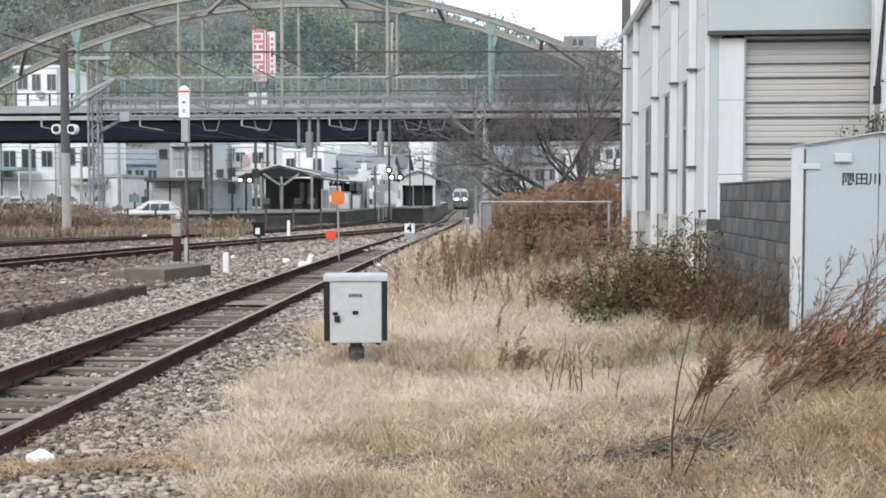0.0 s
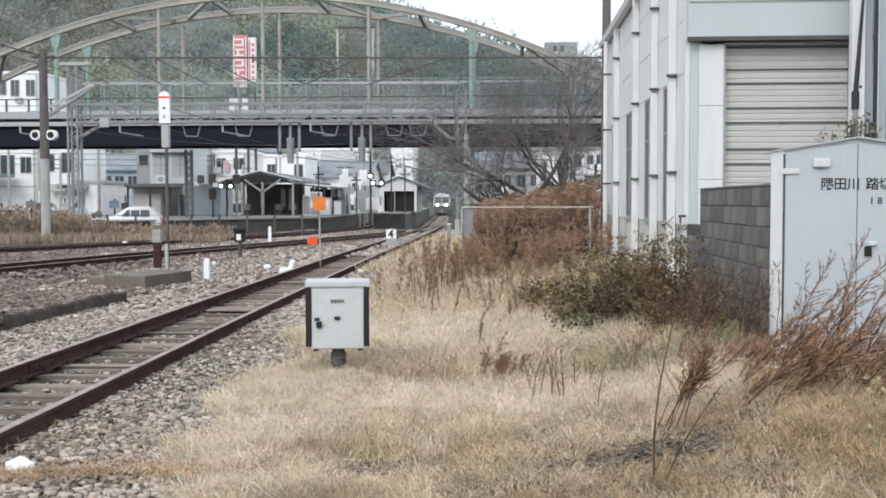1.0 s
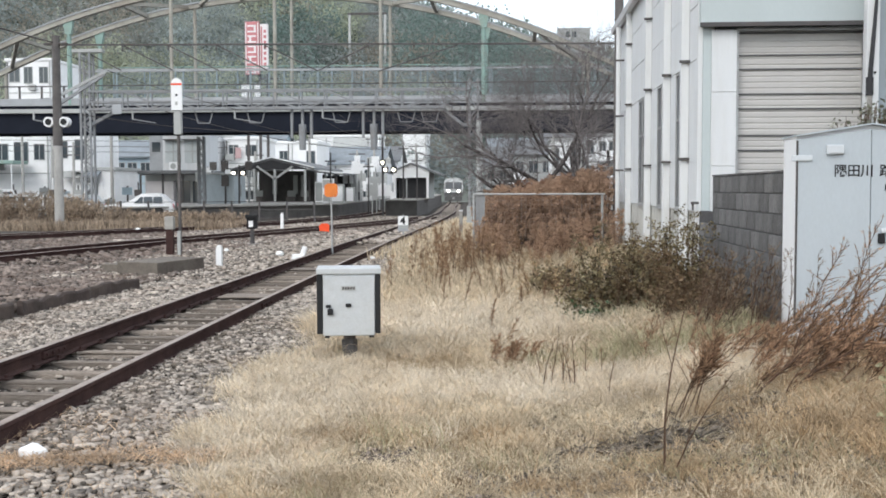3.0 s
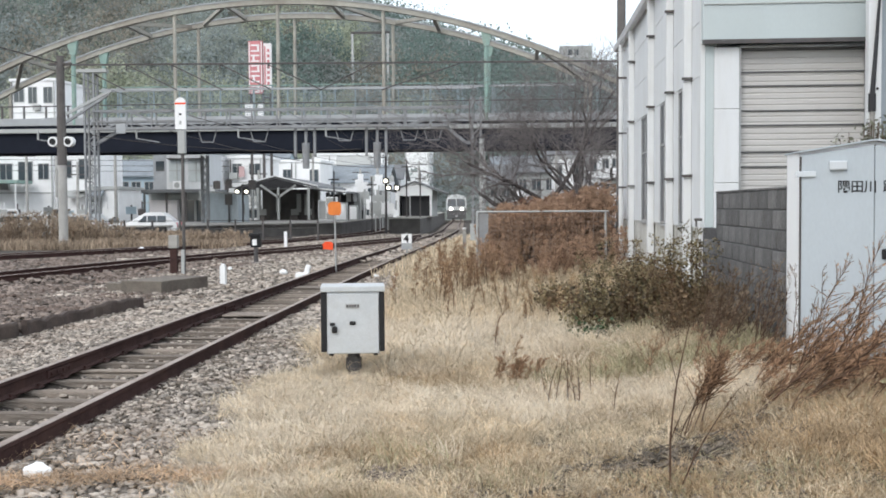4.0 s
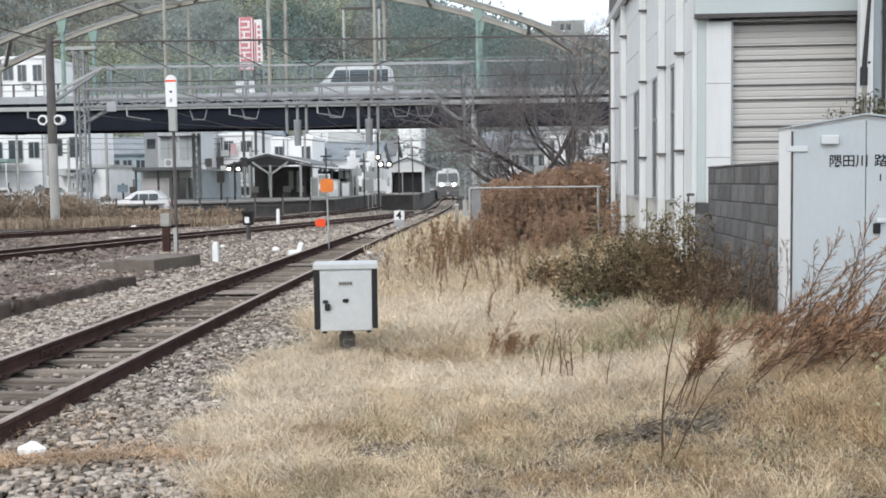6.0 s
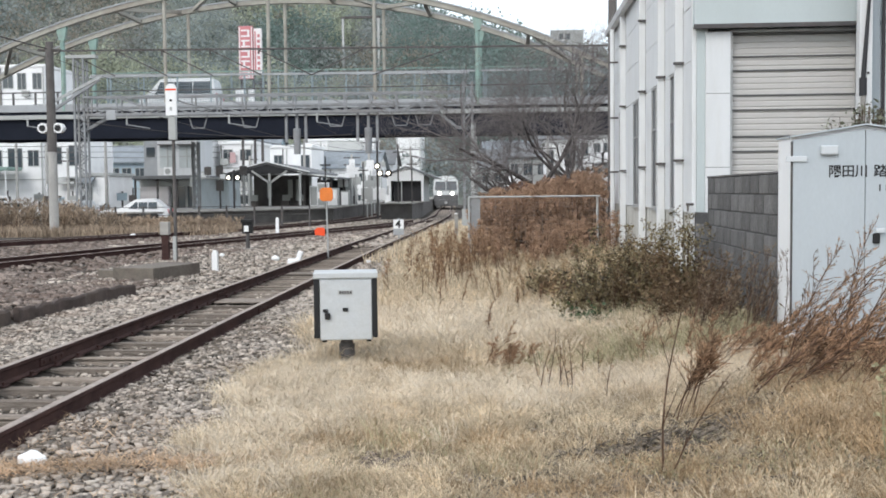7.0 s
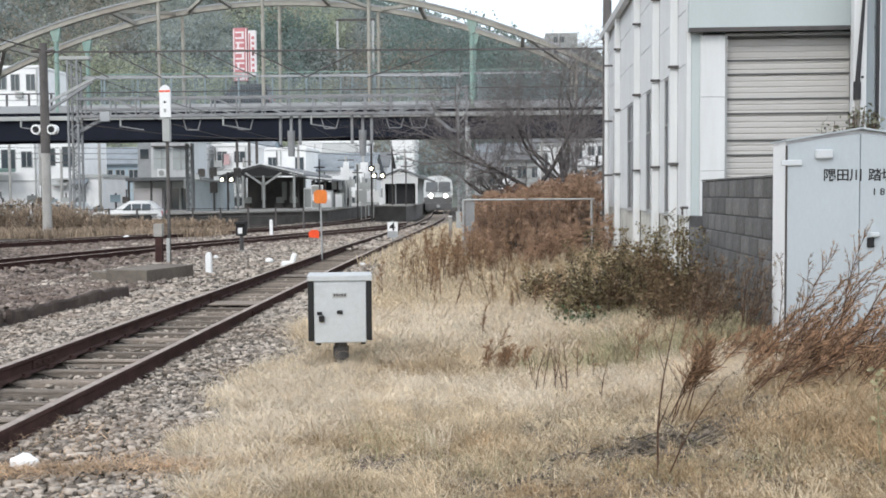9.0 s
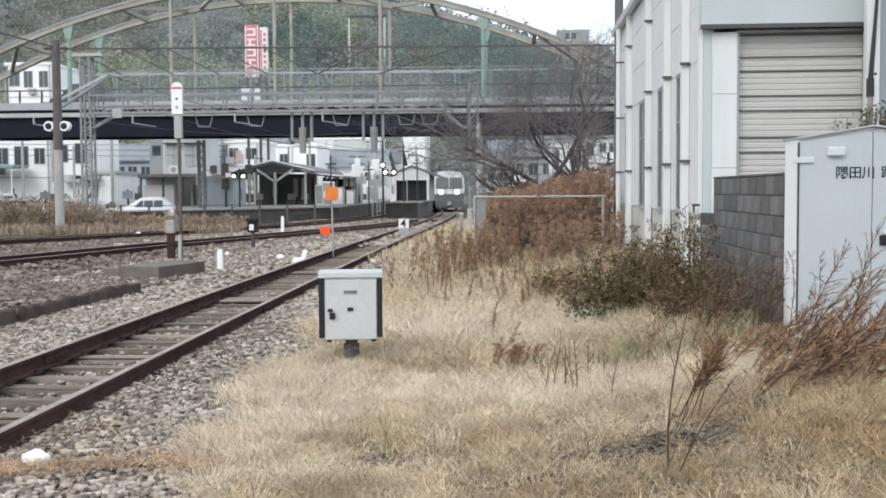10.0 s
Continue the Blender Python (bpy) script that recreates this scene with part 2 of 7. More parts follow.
M_HAZEBROWN = mat("hazed_brown_foliage", (0.37, 0.345, 0.295), 0.9, 0.2, 0.04, 0, 5, leaf=0.5, island=0.12, spec=0.1)
M_BAMBOO = mat("hazed_bamboo_foliage", (0.42, 0.45, 0.345), 0.9, 0.25, 0.05, 0, 5, leaf=0.4, island=0.12, spec=0.1)
M_HILLSOIL = mat("hazed_hill_floor", (0.17, 0.19, 0.165), 0.95, 0.3, 0.05, 0, 5)
M_CARWHITE = mat("white_car_paint", (0.80, 0.80, 0.80), 0.25, 0.02, 2, 0, 30, spec=0.5)
M_CARDARK = mat("dark_car_paint", (0.035, 0.04, 0.05), 0.3, 0.05, 2, 0, 30, spec=0.5)
M_CARSILVER = mat("silver_car_paint", (0.74, 0.76, 0.77), 0.3, 0.03, 2, 0, 30, spec=0.5)
M_TYRE = mat("tyre_rubber", (0.02, 0.02, 0.02), 0.9, 0.1, 9, 0.1, 60)
M_TRAIN = mat("pale_train_paint", (0.62, 0.64, 0.63), 0.45, 0.05, 1, 0, 30)
M_TRAINGREY = mat("grey_train_skirt", (0.12, 0.12, 0.12), 0.7, 0.15, 2, 0, 30)
M_LAMP = glow("lit_headlight", (1.0, 0.96, 0.88), 9.0)
M_SIGNALAMP = glow("lit_white_lamp", (1.0, 0.95, 0.80), 3.5)
M_PINK = mat("faded_pink_cloth", (0.55, 0.38, 0.38), 0.8, 0.1, 1, 0, 20)


# ---------------------------------------------------------------- building helpers
RNG = np.random.default_rng(7)


def mesh_from(name, verts, tris):
    """A mesh from arrays of places and triangles."""
    verts, tris = np.asarray(verts, np.float32), np.asarray(tris, np.int32)
    me = bpy.data.meshes.new(name)
    me.vertices.add(len(verts))
    me.vertices.foreach_set("co", verts.ravel())
    me.loops.add(len(tris) * 3)
    me.loops.foreach_set("vertex_index", tris.ravel())
    me.polygons.add(len(tris))
    me.polygons.foreach_set("loop_start", np.arange(0, len(tris) * 3, 3, dtype=np.int32))
    me.update(calc_edges=True)
    return me


def thing(name, label, category, place=(0, 0, 0), group="", kind="", turn=0.0):
    ob = new(name)
    ob.matrix_basis = pose(*place, 0, 0, turn)
    return tagged(ob, label, category, group, kind)


def part(name, bm, material, parent, label=""):
    """Links a bmesh or mesh as one object under a thing or under a part."""
    if isinstance(bm, bpy.types.Mesh):
        me = bm
    else:
        bmesh.ops.recalc_face_normals(bm, faces=bm.faces)
        me = bpy.data.meshes.new(name)
        bm.to_mesh(me)
        bm.free()
    if me.materials:
        me.materials[0] = material
    else:
        me.materials.append(material)
    ob = new(name, me)
    ob.parent = parent
    return tagged(ob, label) if label else ob


def solid(name, bm, material, label, category, kind="", group="", place=(0, 0, 0)):
    ob = part(name, bm, material, None)
    ob.matrix_basis = pose(*place)
    return tagged(ob, label, category, group, kind)


def box(bm, x0, x1, y0, y1, z0, z1, bevel=0.0, turn=None):
    made = bmesh.ops.create_cube(bm, size=1.0)["verts"]
    for v in made:
        v.co = Vector((x0 + (v.co.x + 0.5) * (x1 - x0), y0 + (v.co.y + 0.5) * (y1 - y0), z0 + (v.co.z + 0.5) * (z1 - z0)))
    if bevel:
        edges = list({e for v in made for e in v.link_edges})
        made = [v for v in bmesh.ops.bevel(bm, geom=edges, offset=bevel, segments=2, affect="EDGES", profile=0.6)["verts"]]
    if turn is not None:
        bmesh.ops.transform(bm, matrix=turn, verts=list({v for v in made}))
    return bm


def B(*a, **k):
    return box(bmesh.new(), *a, **k)


def rod(bm, a, b, r0, r1=None, sides=8):
    """A round bar from a to b."""
    a, b = Vector(a), Vector(b)
    r1 = r0 if r1 is None else r1
    m = Matrix.Translation((a + b) / 2) @ (b - a).to_track_quat("Z", "Y").to_matrix().to_4x4()
    bmesh.ops.create_cone(bm, cap_ends=True, segments=sides, radius1=r0, radius2=max(r1, 1e-4), depth=(b - a).length, matrix=m)
    return bm


def R(*a, **k):
    return rod(bmesh.new(), *a, **k)


def beam(bm, a, b, w, h=None):
    """A square bar from a to b."""
    a, b, h = Vector(a), Vector(b), h or w
    d = b - a
    up = Vector((0, 0, 1)) if abs(d.normalized().z) < 0.95 else Vector((0, 1, 0))
    side = d.cross(up).normalized()
    top = side.cross(d).normalized()
    vs = [bm.verts.new(p + side * sx * w / 2 + top * sz * h / 2) for p in (a, b) for sx, sz in ((-1, -1), (1, -1), (1, 1), (-1, 1))]
    for f in ((0, 1, 2, 3), (7, 6, 5, 4), (0, 4, 5, 1), (1, 5, 6, 2), (2, 6, 7, 3), (3, 7, 4, 0)):
        bm.faces.new([vs[i] for i in f])
    return bm


def prism(outline, axis, lo, hi):
    """An outline in the plane across axis, drawn out from lo to hi. axis x: (y, z); y: (x, z); z: (x, y)."""
    bm = bmesh.new()

    def put(p, s):
        return {"x": (s, p[0], p[1]), "y": (p[0], s, p[1]), "z": (p[0], p[1], s)}[axis]
    a = [bm.verts.new(put(p, lo)) for p in outline]
    b = [bm.verts.new(put(p, hi)) for p in outline]
    bm.faces.new(a)
    bm.faces.new(b[::-1])
    for i in range(len(a)):
        j = (i + 1) % len(a)
        bm.faces.new((a[i], a[j], b[j], b[i]))
    return bm


def tubes(segments, sides=4):
    """Tapered bars as arrays: rows of two ends and two radii."""
    s = np.asarray(segments, float)
    a, b, r0, r1 = s[:, :3], s[:, 3:6], s[:, 6], s[:, 7]
    d = b - a
    d /= np.linalg.norm(d, axis=1, keepdims=True) + 1e-9
    ref = np.where(np.abs(d[:, 2:]) < 0.9, np.array([[0, 0, 1.0]]), np.array([[1.0, 0, 0]]))
    u = np.cross(d, ref)
    u /= np.linalg.norm(u, axis=1, keepdims=True) + 1e-9
    w = np.cross(d, u)
    ang = np.arange(sides) * 2 * np.pi / sides
    ring = np.cos(ang)[None, :, None] * u[:, None] + np.sin(ang)[None, :, None] * w[:, None]
    v = np.concatenate([a[:, None] + ring * r0[:, None, None], b[:, None] + ring * r1[:, None, None]], 1)
    base = np.arange(len(s))[:, None, None] * 2 * sides
    i = np.arange(sides)
    j = (i + 1) % sides
    f = np.concatenate([np.stack([i, j, j + sides], 1), np.stack([i, j + sides, i + sides], 1)])[None]
    return v.reshape(-1, 3), (base + f).reshape(-1, 3)


def blades(at, height, width, lean, droop=0.3, a=None):
    """Grass blades: arrays of places, heights, widths and the sideways throw of their tips."""
    n = len(at)
    a = RNG.uniform(0, 2 * np.pi, n) if a is None else a
    out = np.stack([np.cos(a), np.sin(a), 0 * a], 1)
    face = RNG.uniform(0, 2 * np.pi, n)
    side = np.stack([np.cos(face), np.sin(face), 0 * a], 1) * (width / 2)[:, None]
    up = np.array([[0, 0, 1.0]])
    mid = at + up * (height * 0.6)[:, None] + out * (lean * 0.35)[:, None]
    tip = at + up * (height * (1 - droop * RNG.random(n)))[:, None] + out * lean[:, None]
    v = np.stack([at - side, at + side, mid - side * 0.8, mid + side * 0.8, tip], 1).reshape(-1, 3)
    f = (np.arange(n)[:, None, None] * 5 + np.array([[[0, 1, 3], [0, 3, 2], [2, 3, 4]]])).reshape(-1, 3)
    return v, f


def leaves(at, size, flat=0.5):
    """Small folded leaves turned at random."""
    n = len(at)
    d = RNG.normal(size=(n, 3))
    d[:, 2] = d[:, 2] * flat + 0.25
    d /= np.linalg.norm(d, axis=1, keepdims=True)
    s = np.cross(d, RNG.normal(size=(n, 3)))
    s /= np.linalg.norm(s, axis=1, keepdims=True)
    nn = np.cross(d, s)
    L, w = size[:, None], size[:, None] * 0.36
    v = np.stack([at, at + d * L * 0.5 + s * w, at + d * L, at + d * L * 0.5 - s * w + nn * w * 0.3], 1).reshape(-1, 3)
    f = (np.arange(n)[:, None, None] * 4 + np.array([[[0, 1, 2], [0, 2, 3]]])).reshape(-1, 3)
    return v, f


def merged(name, *pairs):
    vs, fs, k = [], [], 0
    for v, f in pairs:
        vs.append(v)
        fs.append(np.asarray(f) + k)
        k += len(v)
    return mesh_from(name, np.concatenate(vs), np.concatenate(fs))


def smooth(e0, e1, v):
    t = np.clip((np.asarray(v, float) - e0) / (e1 - e0), 0, 1)
    return t * t * (3 - 2 * t)


# ---------------------------------------------------------------- the lie of the land and the tracks
def smooth_curve(points):
    p = np.array(points, float)
    ys = np.arange(p[0, 1], p[-1, 1] + 0.01, 1.0)
    xs = np.interp(ys, p[:, 1], p[:, 0])
    for _ in range(30):
        xs[1:-1] = (xs[:-2] + xs[1:-1] * 2 + xs[2:]) / 4
    return lambda y: np.interp(y, ys, xs)


LINE_A = smooth_curve([(-3.62, -12), (-3.78, 6), (-3.98, 14), (-4.12, 25), (-4.3, 40), (-4.6, 60), (-5.1, 78), (-6.75, 106), (-8.2, 136), (-11.2, 190), (-15, 240)])
LINE_B = smooth_curve([(-17.5, -6), (-14.4, 10), (-12.0, 23), (-10.5, 30.5), (-8.5, 40), (-6.5, 51), (-5.2, 60), (-5.0, 66)])
LINE_C = smooth_curve([(-30, 4), (-22.5, 22), (-17.0, 34), (-12.6, 46), (-10.4, 58), (-9.95, 70), (-11.6, 106), (-13, 136), (-16, 190)])


def ground_z(x, y):
    x, y = np.asarray(x, float), np.asarray(y, float)
    z = -0.03 - 0.0045 * np.maximum(0, y - 30)
    z = z + 0.23 * smooth(0.4, 2.4, x) * (1 - smooth(30, 45, y)) * smooth(3, 7, y)
    z = z + 0.10 * (1 - smooth(-6.7, -6.2, x)) * (1 - smooth(15, 19, y)) * smooth(-9.6, -8.4, x)
    z = z + 0.28 * smooth(2.4, 4.2, x) * (1 - smooth(7.2, 8.5, y))
    z = z - 0.015 * np.exp(-((x + 2.4) / 0.7) ** 2)
    z = z - 0.05 * (np.abs(x - LINE_A(y)) < 0.55)
    z = z - 0.05 * ((np.abs(x - LINE_B(y)) < 0.55) & (y < 60))
    return z


xs = np.unique(np.concatenate([np.arange(-12, 8.01, 0.25), np.arange(-60, 60.1, 4), [-3000, -1200, -500, -200, -100, 100, 200, 500, 1200, 3000]]))
ys = np.unique(np.concatenate([np.arange(-2, 36.01, 0.25), np.arange(-40, 240.1, 5), [-3000, -1000, -300, -100, 300, 450, 800, 1500, 3000]]))
gx, gy = np.meshgrid(xs, ys)
gz = ground_z(gx, gy)
bumps = np.array([noise.noise((a * 0.9, b * 0.9, 0)) for a, b in zip(gx.ravel(), gy.ravel())]).reshape(gx.shape)
gz = gz + bumps * 0.025 * (np.abs(gx - 0) < 14) * (gy < 40)
gi = np.arange(gx.size).reshape(gx.shape)
q = np.stack([gi[:-1, :-1], gi[:-1, 1:], gi[1:, 1:], gi[1:, :-1]], -1).reshape(-1, 4)
ground = part("ground", mesh_from("ground", np.stack([gx, gy, gz], -1).reshape(-1, 3), np.concatenate([q[:, [0, 1, 2]], q[:, [0, 2, 3]]])), M_SOIL, None)
tagged(ground, "brown soil and fine gravel under the railway yard", "ground", kind="structure")

PROFILE = [(-0.055, 0), (0.055, 0), (0.055, 0.012), (0.012, 0.028), (0.010, 0.105), (0.032, 0.118), (0.032, 0.148), (0.026, 0.153), (-0.026, 0.153), (-0.032, 0.148), (-0.032, 0.118), (-0.010, 0.105), (-0.012, 0.028), (-0.055, 0.012)]


def rail_mesh(line, off, y0, y1, step, lift=0.0):
    bm = bmesh.new()
    rings = []
    for y in np.arange(y0, y1 + 0.01, step):
        x = float(line(y))
        d = float(line(y + 0.5) - line(y - 0.5))
        n = Vector((1, -d, 0)).normalized()
        z = float(-0.0045 * max(0, y - 30)) + lift
        rings.append([bm.verts.new(Vector((x, y, z)) + n * (off + px) + Vector((0, 0, pz))) for px, pz in PROFILE])
    k = len(PROFILE)
    for a, b in zip(rings, rings[1:]):
        for i in range(k):
            f = bm.faces.new((a[i], a[(i + 1) % k], b[(i + 1) % k], b[i]))
            f.material_index = 1 if 6 <= i <= 8 else 0
    bm.faces.new(rings[0])
    bm.faces.new(rings[-1][::-1])
    return bm


def sleeper_mesh(name, seed):
    r = random.Random(seed)
    bm = bmesh.new()
    box(bm, -1.05 + r.uniform(-.05, .03), 1.05 + r.uniform(-.03, .05), -0.10, 0.10, -0.15, -0.03)
    # weathered ridges that stand between splits along the grain
    c = r.uniform(-0.015, 0.02)
    box(bm, -1.04, 1.04, -0.096, c - 0.036, -0.029, 0.0)
    box(bm, -1.03, 1.03, c + 0.012, 0.078, -0.029, -0.006)
    for v in bm.verts:
        v.co += Vector((0, r.uniform(-.012, .012), r.uniform(-.01, .006)))
        v.co.y *= 0.82
    bmesh.ops.bevel(bm, geom=list(bm.edges), offset=0.006, segments=1, affect="EDGES")
    me = bpy.data.meshes.new(name)
    bm.to_mesh(me)
    bm.free()
    return me


def track(label, line, y0, y1, pieces, spacing=0.66, step=1.0):
    t = thing("railway_track", label, "railway track", group="tracks of the yard")
    for off in (-0.565, 0.565):
        r = part("rail", rail_mesh(line, off, y0, y1, step), M_RAIL, t, "rusted steel rail with a worn head")
        r.data.materials.append(M_RAILTOP)
    meshes = [sleeper_mesh("sleeper", s) for s in range(5)]
    for me in meshes:
        me.materials.append(M_SLEEPER)
    rest = []
    y, k = y0 + 0.3, 0
    while y < y1:
        x, d = float(line(y)), float(line(y + 0.5) - line(y - 0.5))
        z = float(-0.0045 * max(0, y - 30)) - 0.002
        if pieces[0] < y < pieces[1]:
            ob = new("sleeper", meshes[k % 5])
            ob.parent = t
            ob.matrix_basis = pose(x + random.uniform(-.04, .04), y + random.uniform(-.03, .03), z - random.uniform(0, 0.012), 0, 0, -math.degrees(math.atan(d)) + random.uniform(-1.2, 1.2))
        else:
            rest.append((x, y, z, d))
        y += spacing
        k += 1
    if rest:
        bm = bmesh.new()
        for x, y, z, d in rest:
            n = Vector((1, -d, 0)).normalized()
            beam(bm, Vector((x, y, z - 0.075)) - n * 1.05, Vector((x, y, z - 0.075)) + n * 1.05, 0.22, 0.15)
        tagged(part("sleeper_bed", bm, M_SLEEPER, t), "row of weathered timber sleepers", kind="stuff")
    # spike plates under both rails along the near stretch
    bm = bmesh.new()
    y = y0 + 0.3
    while y < min(y1, pieces[1]):
        x = float(line(y))
        if y > pieces[0]:
            for off in (-0.565, 0.565):
                box(bm, x + off - 0.10, x + off + 0.10, y - 0.06, y + 0.06, 0.0, 0.012)
                for s in (-0.07, 0.07):
                    box(bm, x + off + s - 0.012, x + off + s + 0.012, y - 0.02, y + 0.02, 0.012, 0.04)
        y += spacing
    if bm.verts:
        tagged(part("fastening", bm, M_RAIL, t), "rusted tie plates and spikes", kind="stuff")
    else:
        bm.free()
    return t


siding = track("rusty siding track on weathered timber sleepers in ballast", LINE_A, -8, 235, (4, 34), 0.55)
track("rusty yard track curving towards the station platforms", LINE_B, -4, 62, (14, 44), 0.66)
track("farther rusty track running between the two platforms", LINE_C, 6, 185, (30, 55), 0.66)

# fish plates on the siding
for y, off in ((9.9, -0.565), (16.4, -0.565), (14.2, 0.565)):
    x = float(LINE_A(y)) + off
    bm = bmesh.new()
    box(bm, x - 0.035, x + 0.035, y - 0.25, y + 0.25, 0.03, 0.105, 0.006)
    for k in range(4):
        box(bm, x - 0.052, x + 0.052, y - 0.2 + k * 0.13, y - 0.17 + k * 0.13, 0.055, 0.085)
    part("fish_plate", bm, M_RAIL, siding, "bolted rusty fish plate")
for y in (15.6, 21.0):
    ob = part("crossing_plank", B(float(LINE_A(y)) - 0.46, float(LINE_A(y)) + 0.46, y, y + 0.5, 0.0, 0.02, 0.006), M_SLEEPER, siding, "pale plank between the rails")

# ---------------------------------------------------------------- ballast stones
def stones(n, xfun, y0, y1, size, power=1.0):
    y = y0 + (y1 - y0) * RNG.random(n) ** power
    x = xfun(y, RNG.random(n))
    return x, y, size * RNG.uniform(0.55, 1.35, n)


ICO = bmesh.new()
bmesh.ops.create_cube(ICO, size=0.86)
bmesh.ops.triangulate(ICO, faces=ICO.faces)
ICO_V = np.array([v.co for v in ICO.verts])
ICO_F = np.array([[v.index for v in f.verts] for f in ICO.faces])
ICO.free()


def stone_geo(x, y, s, z):
    n = len(x)
    v = ICO_V[None] * RNG.uniform(0.5, 1.3, (n, 8, 3)) * s[:, None, None] * RNG.uniform(0.6, 1.2, (n, 1, 3)) * np.array([1.5, 1.0, 0.54])
    b_ = RNG.uniform(-0.9, 0.9, n)
    cb_, sb_ = np.cos(b_)[:, None], np.sin(b_)[:, None]
    v = np.stack([v[..., 0], v[..., 1] * cb_ - v[..., 2] * sb_, v[..., 1] * sb_ + v[..., 2] * cb_], -1)
    a = RNG.uniform(0, 6.28, n)
    c, sn = np.cos(a)[:, None], np.sin(a)[:, None]
    v = np.stack([v[..., 0] * c - v[..., 1] * sn, v[..., 0] * sn + v[..., 1] * c, v[..., 2]], -1)
    v += np.stack([x, y, z], 1)[:, None]
    return v.reshape(-1, 3), (np.arange(n)[:, None, None] * 8 + ICO_F[None]).reshape(-1, 3)


groups = [
    stones(52000, lambda y, r: -6.3 + r * (4.75 + 0.25 * np.sin(y * 1.3) + 0.2 * np.sin(y * 3.1)), 4.6, 16, 0.042, 1.25),
    stones(15000, lambda y, r: np.where(y < 19, -6.4, -9.0) + r * np.where(y < 19, 4.2, 6.8), 14, 34, 0.065, 1.2),
    stones(11000, lambda y, r: LINE_B(y) - 2.2 + r * np.maximum(3.0, -6.45 - LINE_B(y) + 2.2), 10, 22, 0.075, 1.1),
    stones(9000, lambda y, r: LINE_B(y) - 6 + r * 9, 20, 48, 0.10, 1.0),
    stones(2600, lambda y, r: 0.1 + r * 2.2, 5.6, 7.8, 0.04, 1.0),
    stones(700, lambda y, r: -1.3 + r * 1.05, 5.9, 6.75, 0.027, 1.0),
    stones(260, lambda y, r: -0.4 + r * 0.8, 5.3, 5.6, 0.025, 1.0),
    stones(15000, lambda y, r: LINE_A(y) - 8.5 + r * 11.0, 31, 70, 0.115, 1.1),
    # dark stones beside the right rail, doubling as the shadow at its foot
    stones(2600, lambda y, r: LINE_A(y) + 0.66 + 0.45 * r ** 2 + 0.1 * np.sin(y * 2.2), 5, 15, 0.045, 1.0),
]
geo = []
for k, (x, y, s) in enumerate(groups):
    z = ground_z(x, y) + 0.012 + RNG.uniform(-0.012, 0.02, len(x))
    off = np.abs(x - LINE_A(y))
    z = z + np.where((k < 2) & (off < 0.5), 0.0, 0) + np.where((k < 2) & (off > 0.62), 0.035 * (1 - smooth(0.9, 1.7, off)), 0)
    z = z + np.where((k in (2, 3)) & (np.abs(x - LINE_B(y)) > 0.62) & (np.abs(x - LINE_B(y)) < 1.3), 0.03, 0)
    z = z + np.where((k == 7) & (off < 0.5), 0.095, 0) + (0.03 if k == 8 else 0.0)
    clear = np.abs(off - 0.565) > 0.06
    clear &= (off > 0.5) | (RNG.random(len(x)) < (0.8 if k == 7 else 0.16))
    geo.append(stone_geo(x[clear], y[clear], s[clear], z[clear]))
ballast = part("ballast", merged("ballast", geo[0], geo[1], geo[7]), M_STONE, None)
tagged(part("ballast", merged("rust_ballast", geo[2], geo[3], geo[5], geo[6]), M_RUSTSTONE, None), "dark rust-dusted ballast round the yard tracks", "ballast", kind="stuff")
tagged(part("dead_debris", merged("dead_debris", geo[4], geo[8]), M_DEBRIS, None), "dark clods and dead leaves on bare soil, dark stones for shadow along the rail", "debris", kind="stuff")
tagged(ballast, "loose grey-brown crushed stone ballast round the tracks", "ballast", kind="stuff")

tw_ = []
for k in range(170):
    a, r_ = random.uniform(0, 6.28), random.random() ** 0.5
    x, y = 1.12 + 0.75 * r_ * math.cos(a), 6.75 + 0.3 * r_ * math.sin(a) + 0.25 * r_ * math.cos(a)
    a, L, z = random.gauss(0.4, 1.3), random.uniform(0.04, 0.16), float(ground_z(x, y)) + random.uniform(0.02, 0.07)
    tw_.append((x, y, z, x + L * math.cos(a), y + L * math.sin(a), z + random.uniform(-0.02, 0.07), 0.0045, 0.0025))
tagged(part("dead_twigs", mesh_from("dead_twigs", *tubes(tw_, 4)), M_DEBRIS, None), "dark dead twigs heaped on the bare soil", "debris", kind="stuff")

# brown retaining edge left of the siding
edge = thing("track_edging", "dark weathered edging board holding back ballast", "edging", kind="structure")
for y0, y1, x in ((4.0, 8.6, -6.62), (8.65, 13.2, -6.5), (13.25, 17.2, -6.36)):
    bm = bmesh.new()
    rings = []
    for y in np.arange(y0, y1 + 0.01, 0.18):
        xc = x + 0.1 * (y - y0) / (y1 - y0) + random.uniform(-0.02, 0.02)
        zt = 0.185 + 0.012 * math.sin(y * 2.1) + random.uniform(-0.03, 0.015)
        rings.append([bm.verts.new(p) for p in ((xc - 0.05, y, -0.1), (xc + 0.04, y, -0.1), (xc + 0.03, y, zt - 0.03), (xc + 0.01, y, zt), (xc - 0.05, y, zt - 0.01))])
    for a, b in zip(rings, rings[1:]):
        for i in range(5):
            bm.faces.new((a[i], a[(i + 1) % 5], b[(i + 1) % 5], b[i]))
    bm.faces.new(rings[0])
    bm.faces.new(rings[-1][::-1])
    part("edging_plate", bm, M_EDGE, edge)

# ---------------------------------------------------------------- warehouse and block wall
XW, YF, YB, YE = 2.50, 15.0, 26.9, 5.5
shed = thing("warehouse", "white panelled warehouse with a beige roller shutter and exposed columns", "building", kind="")
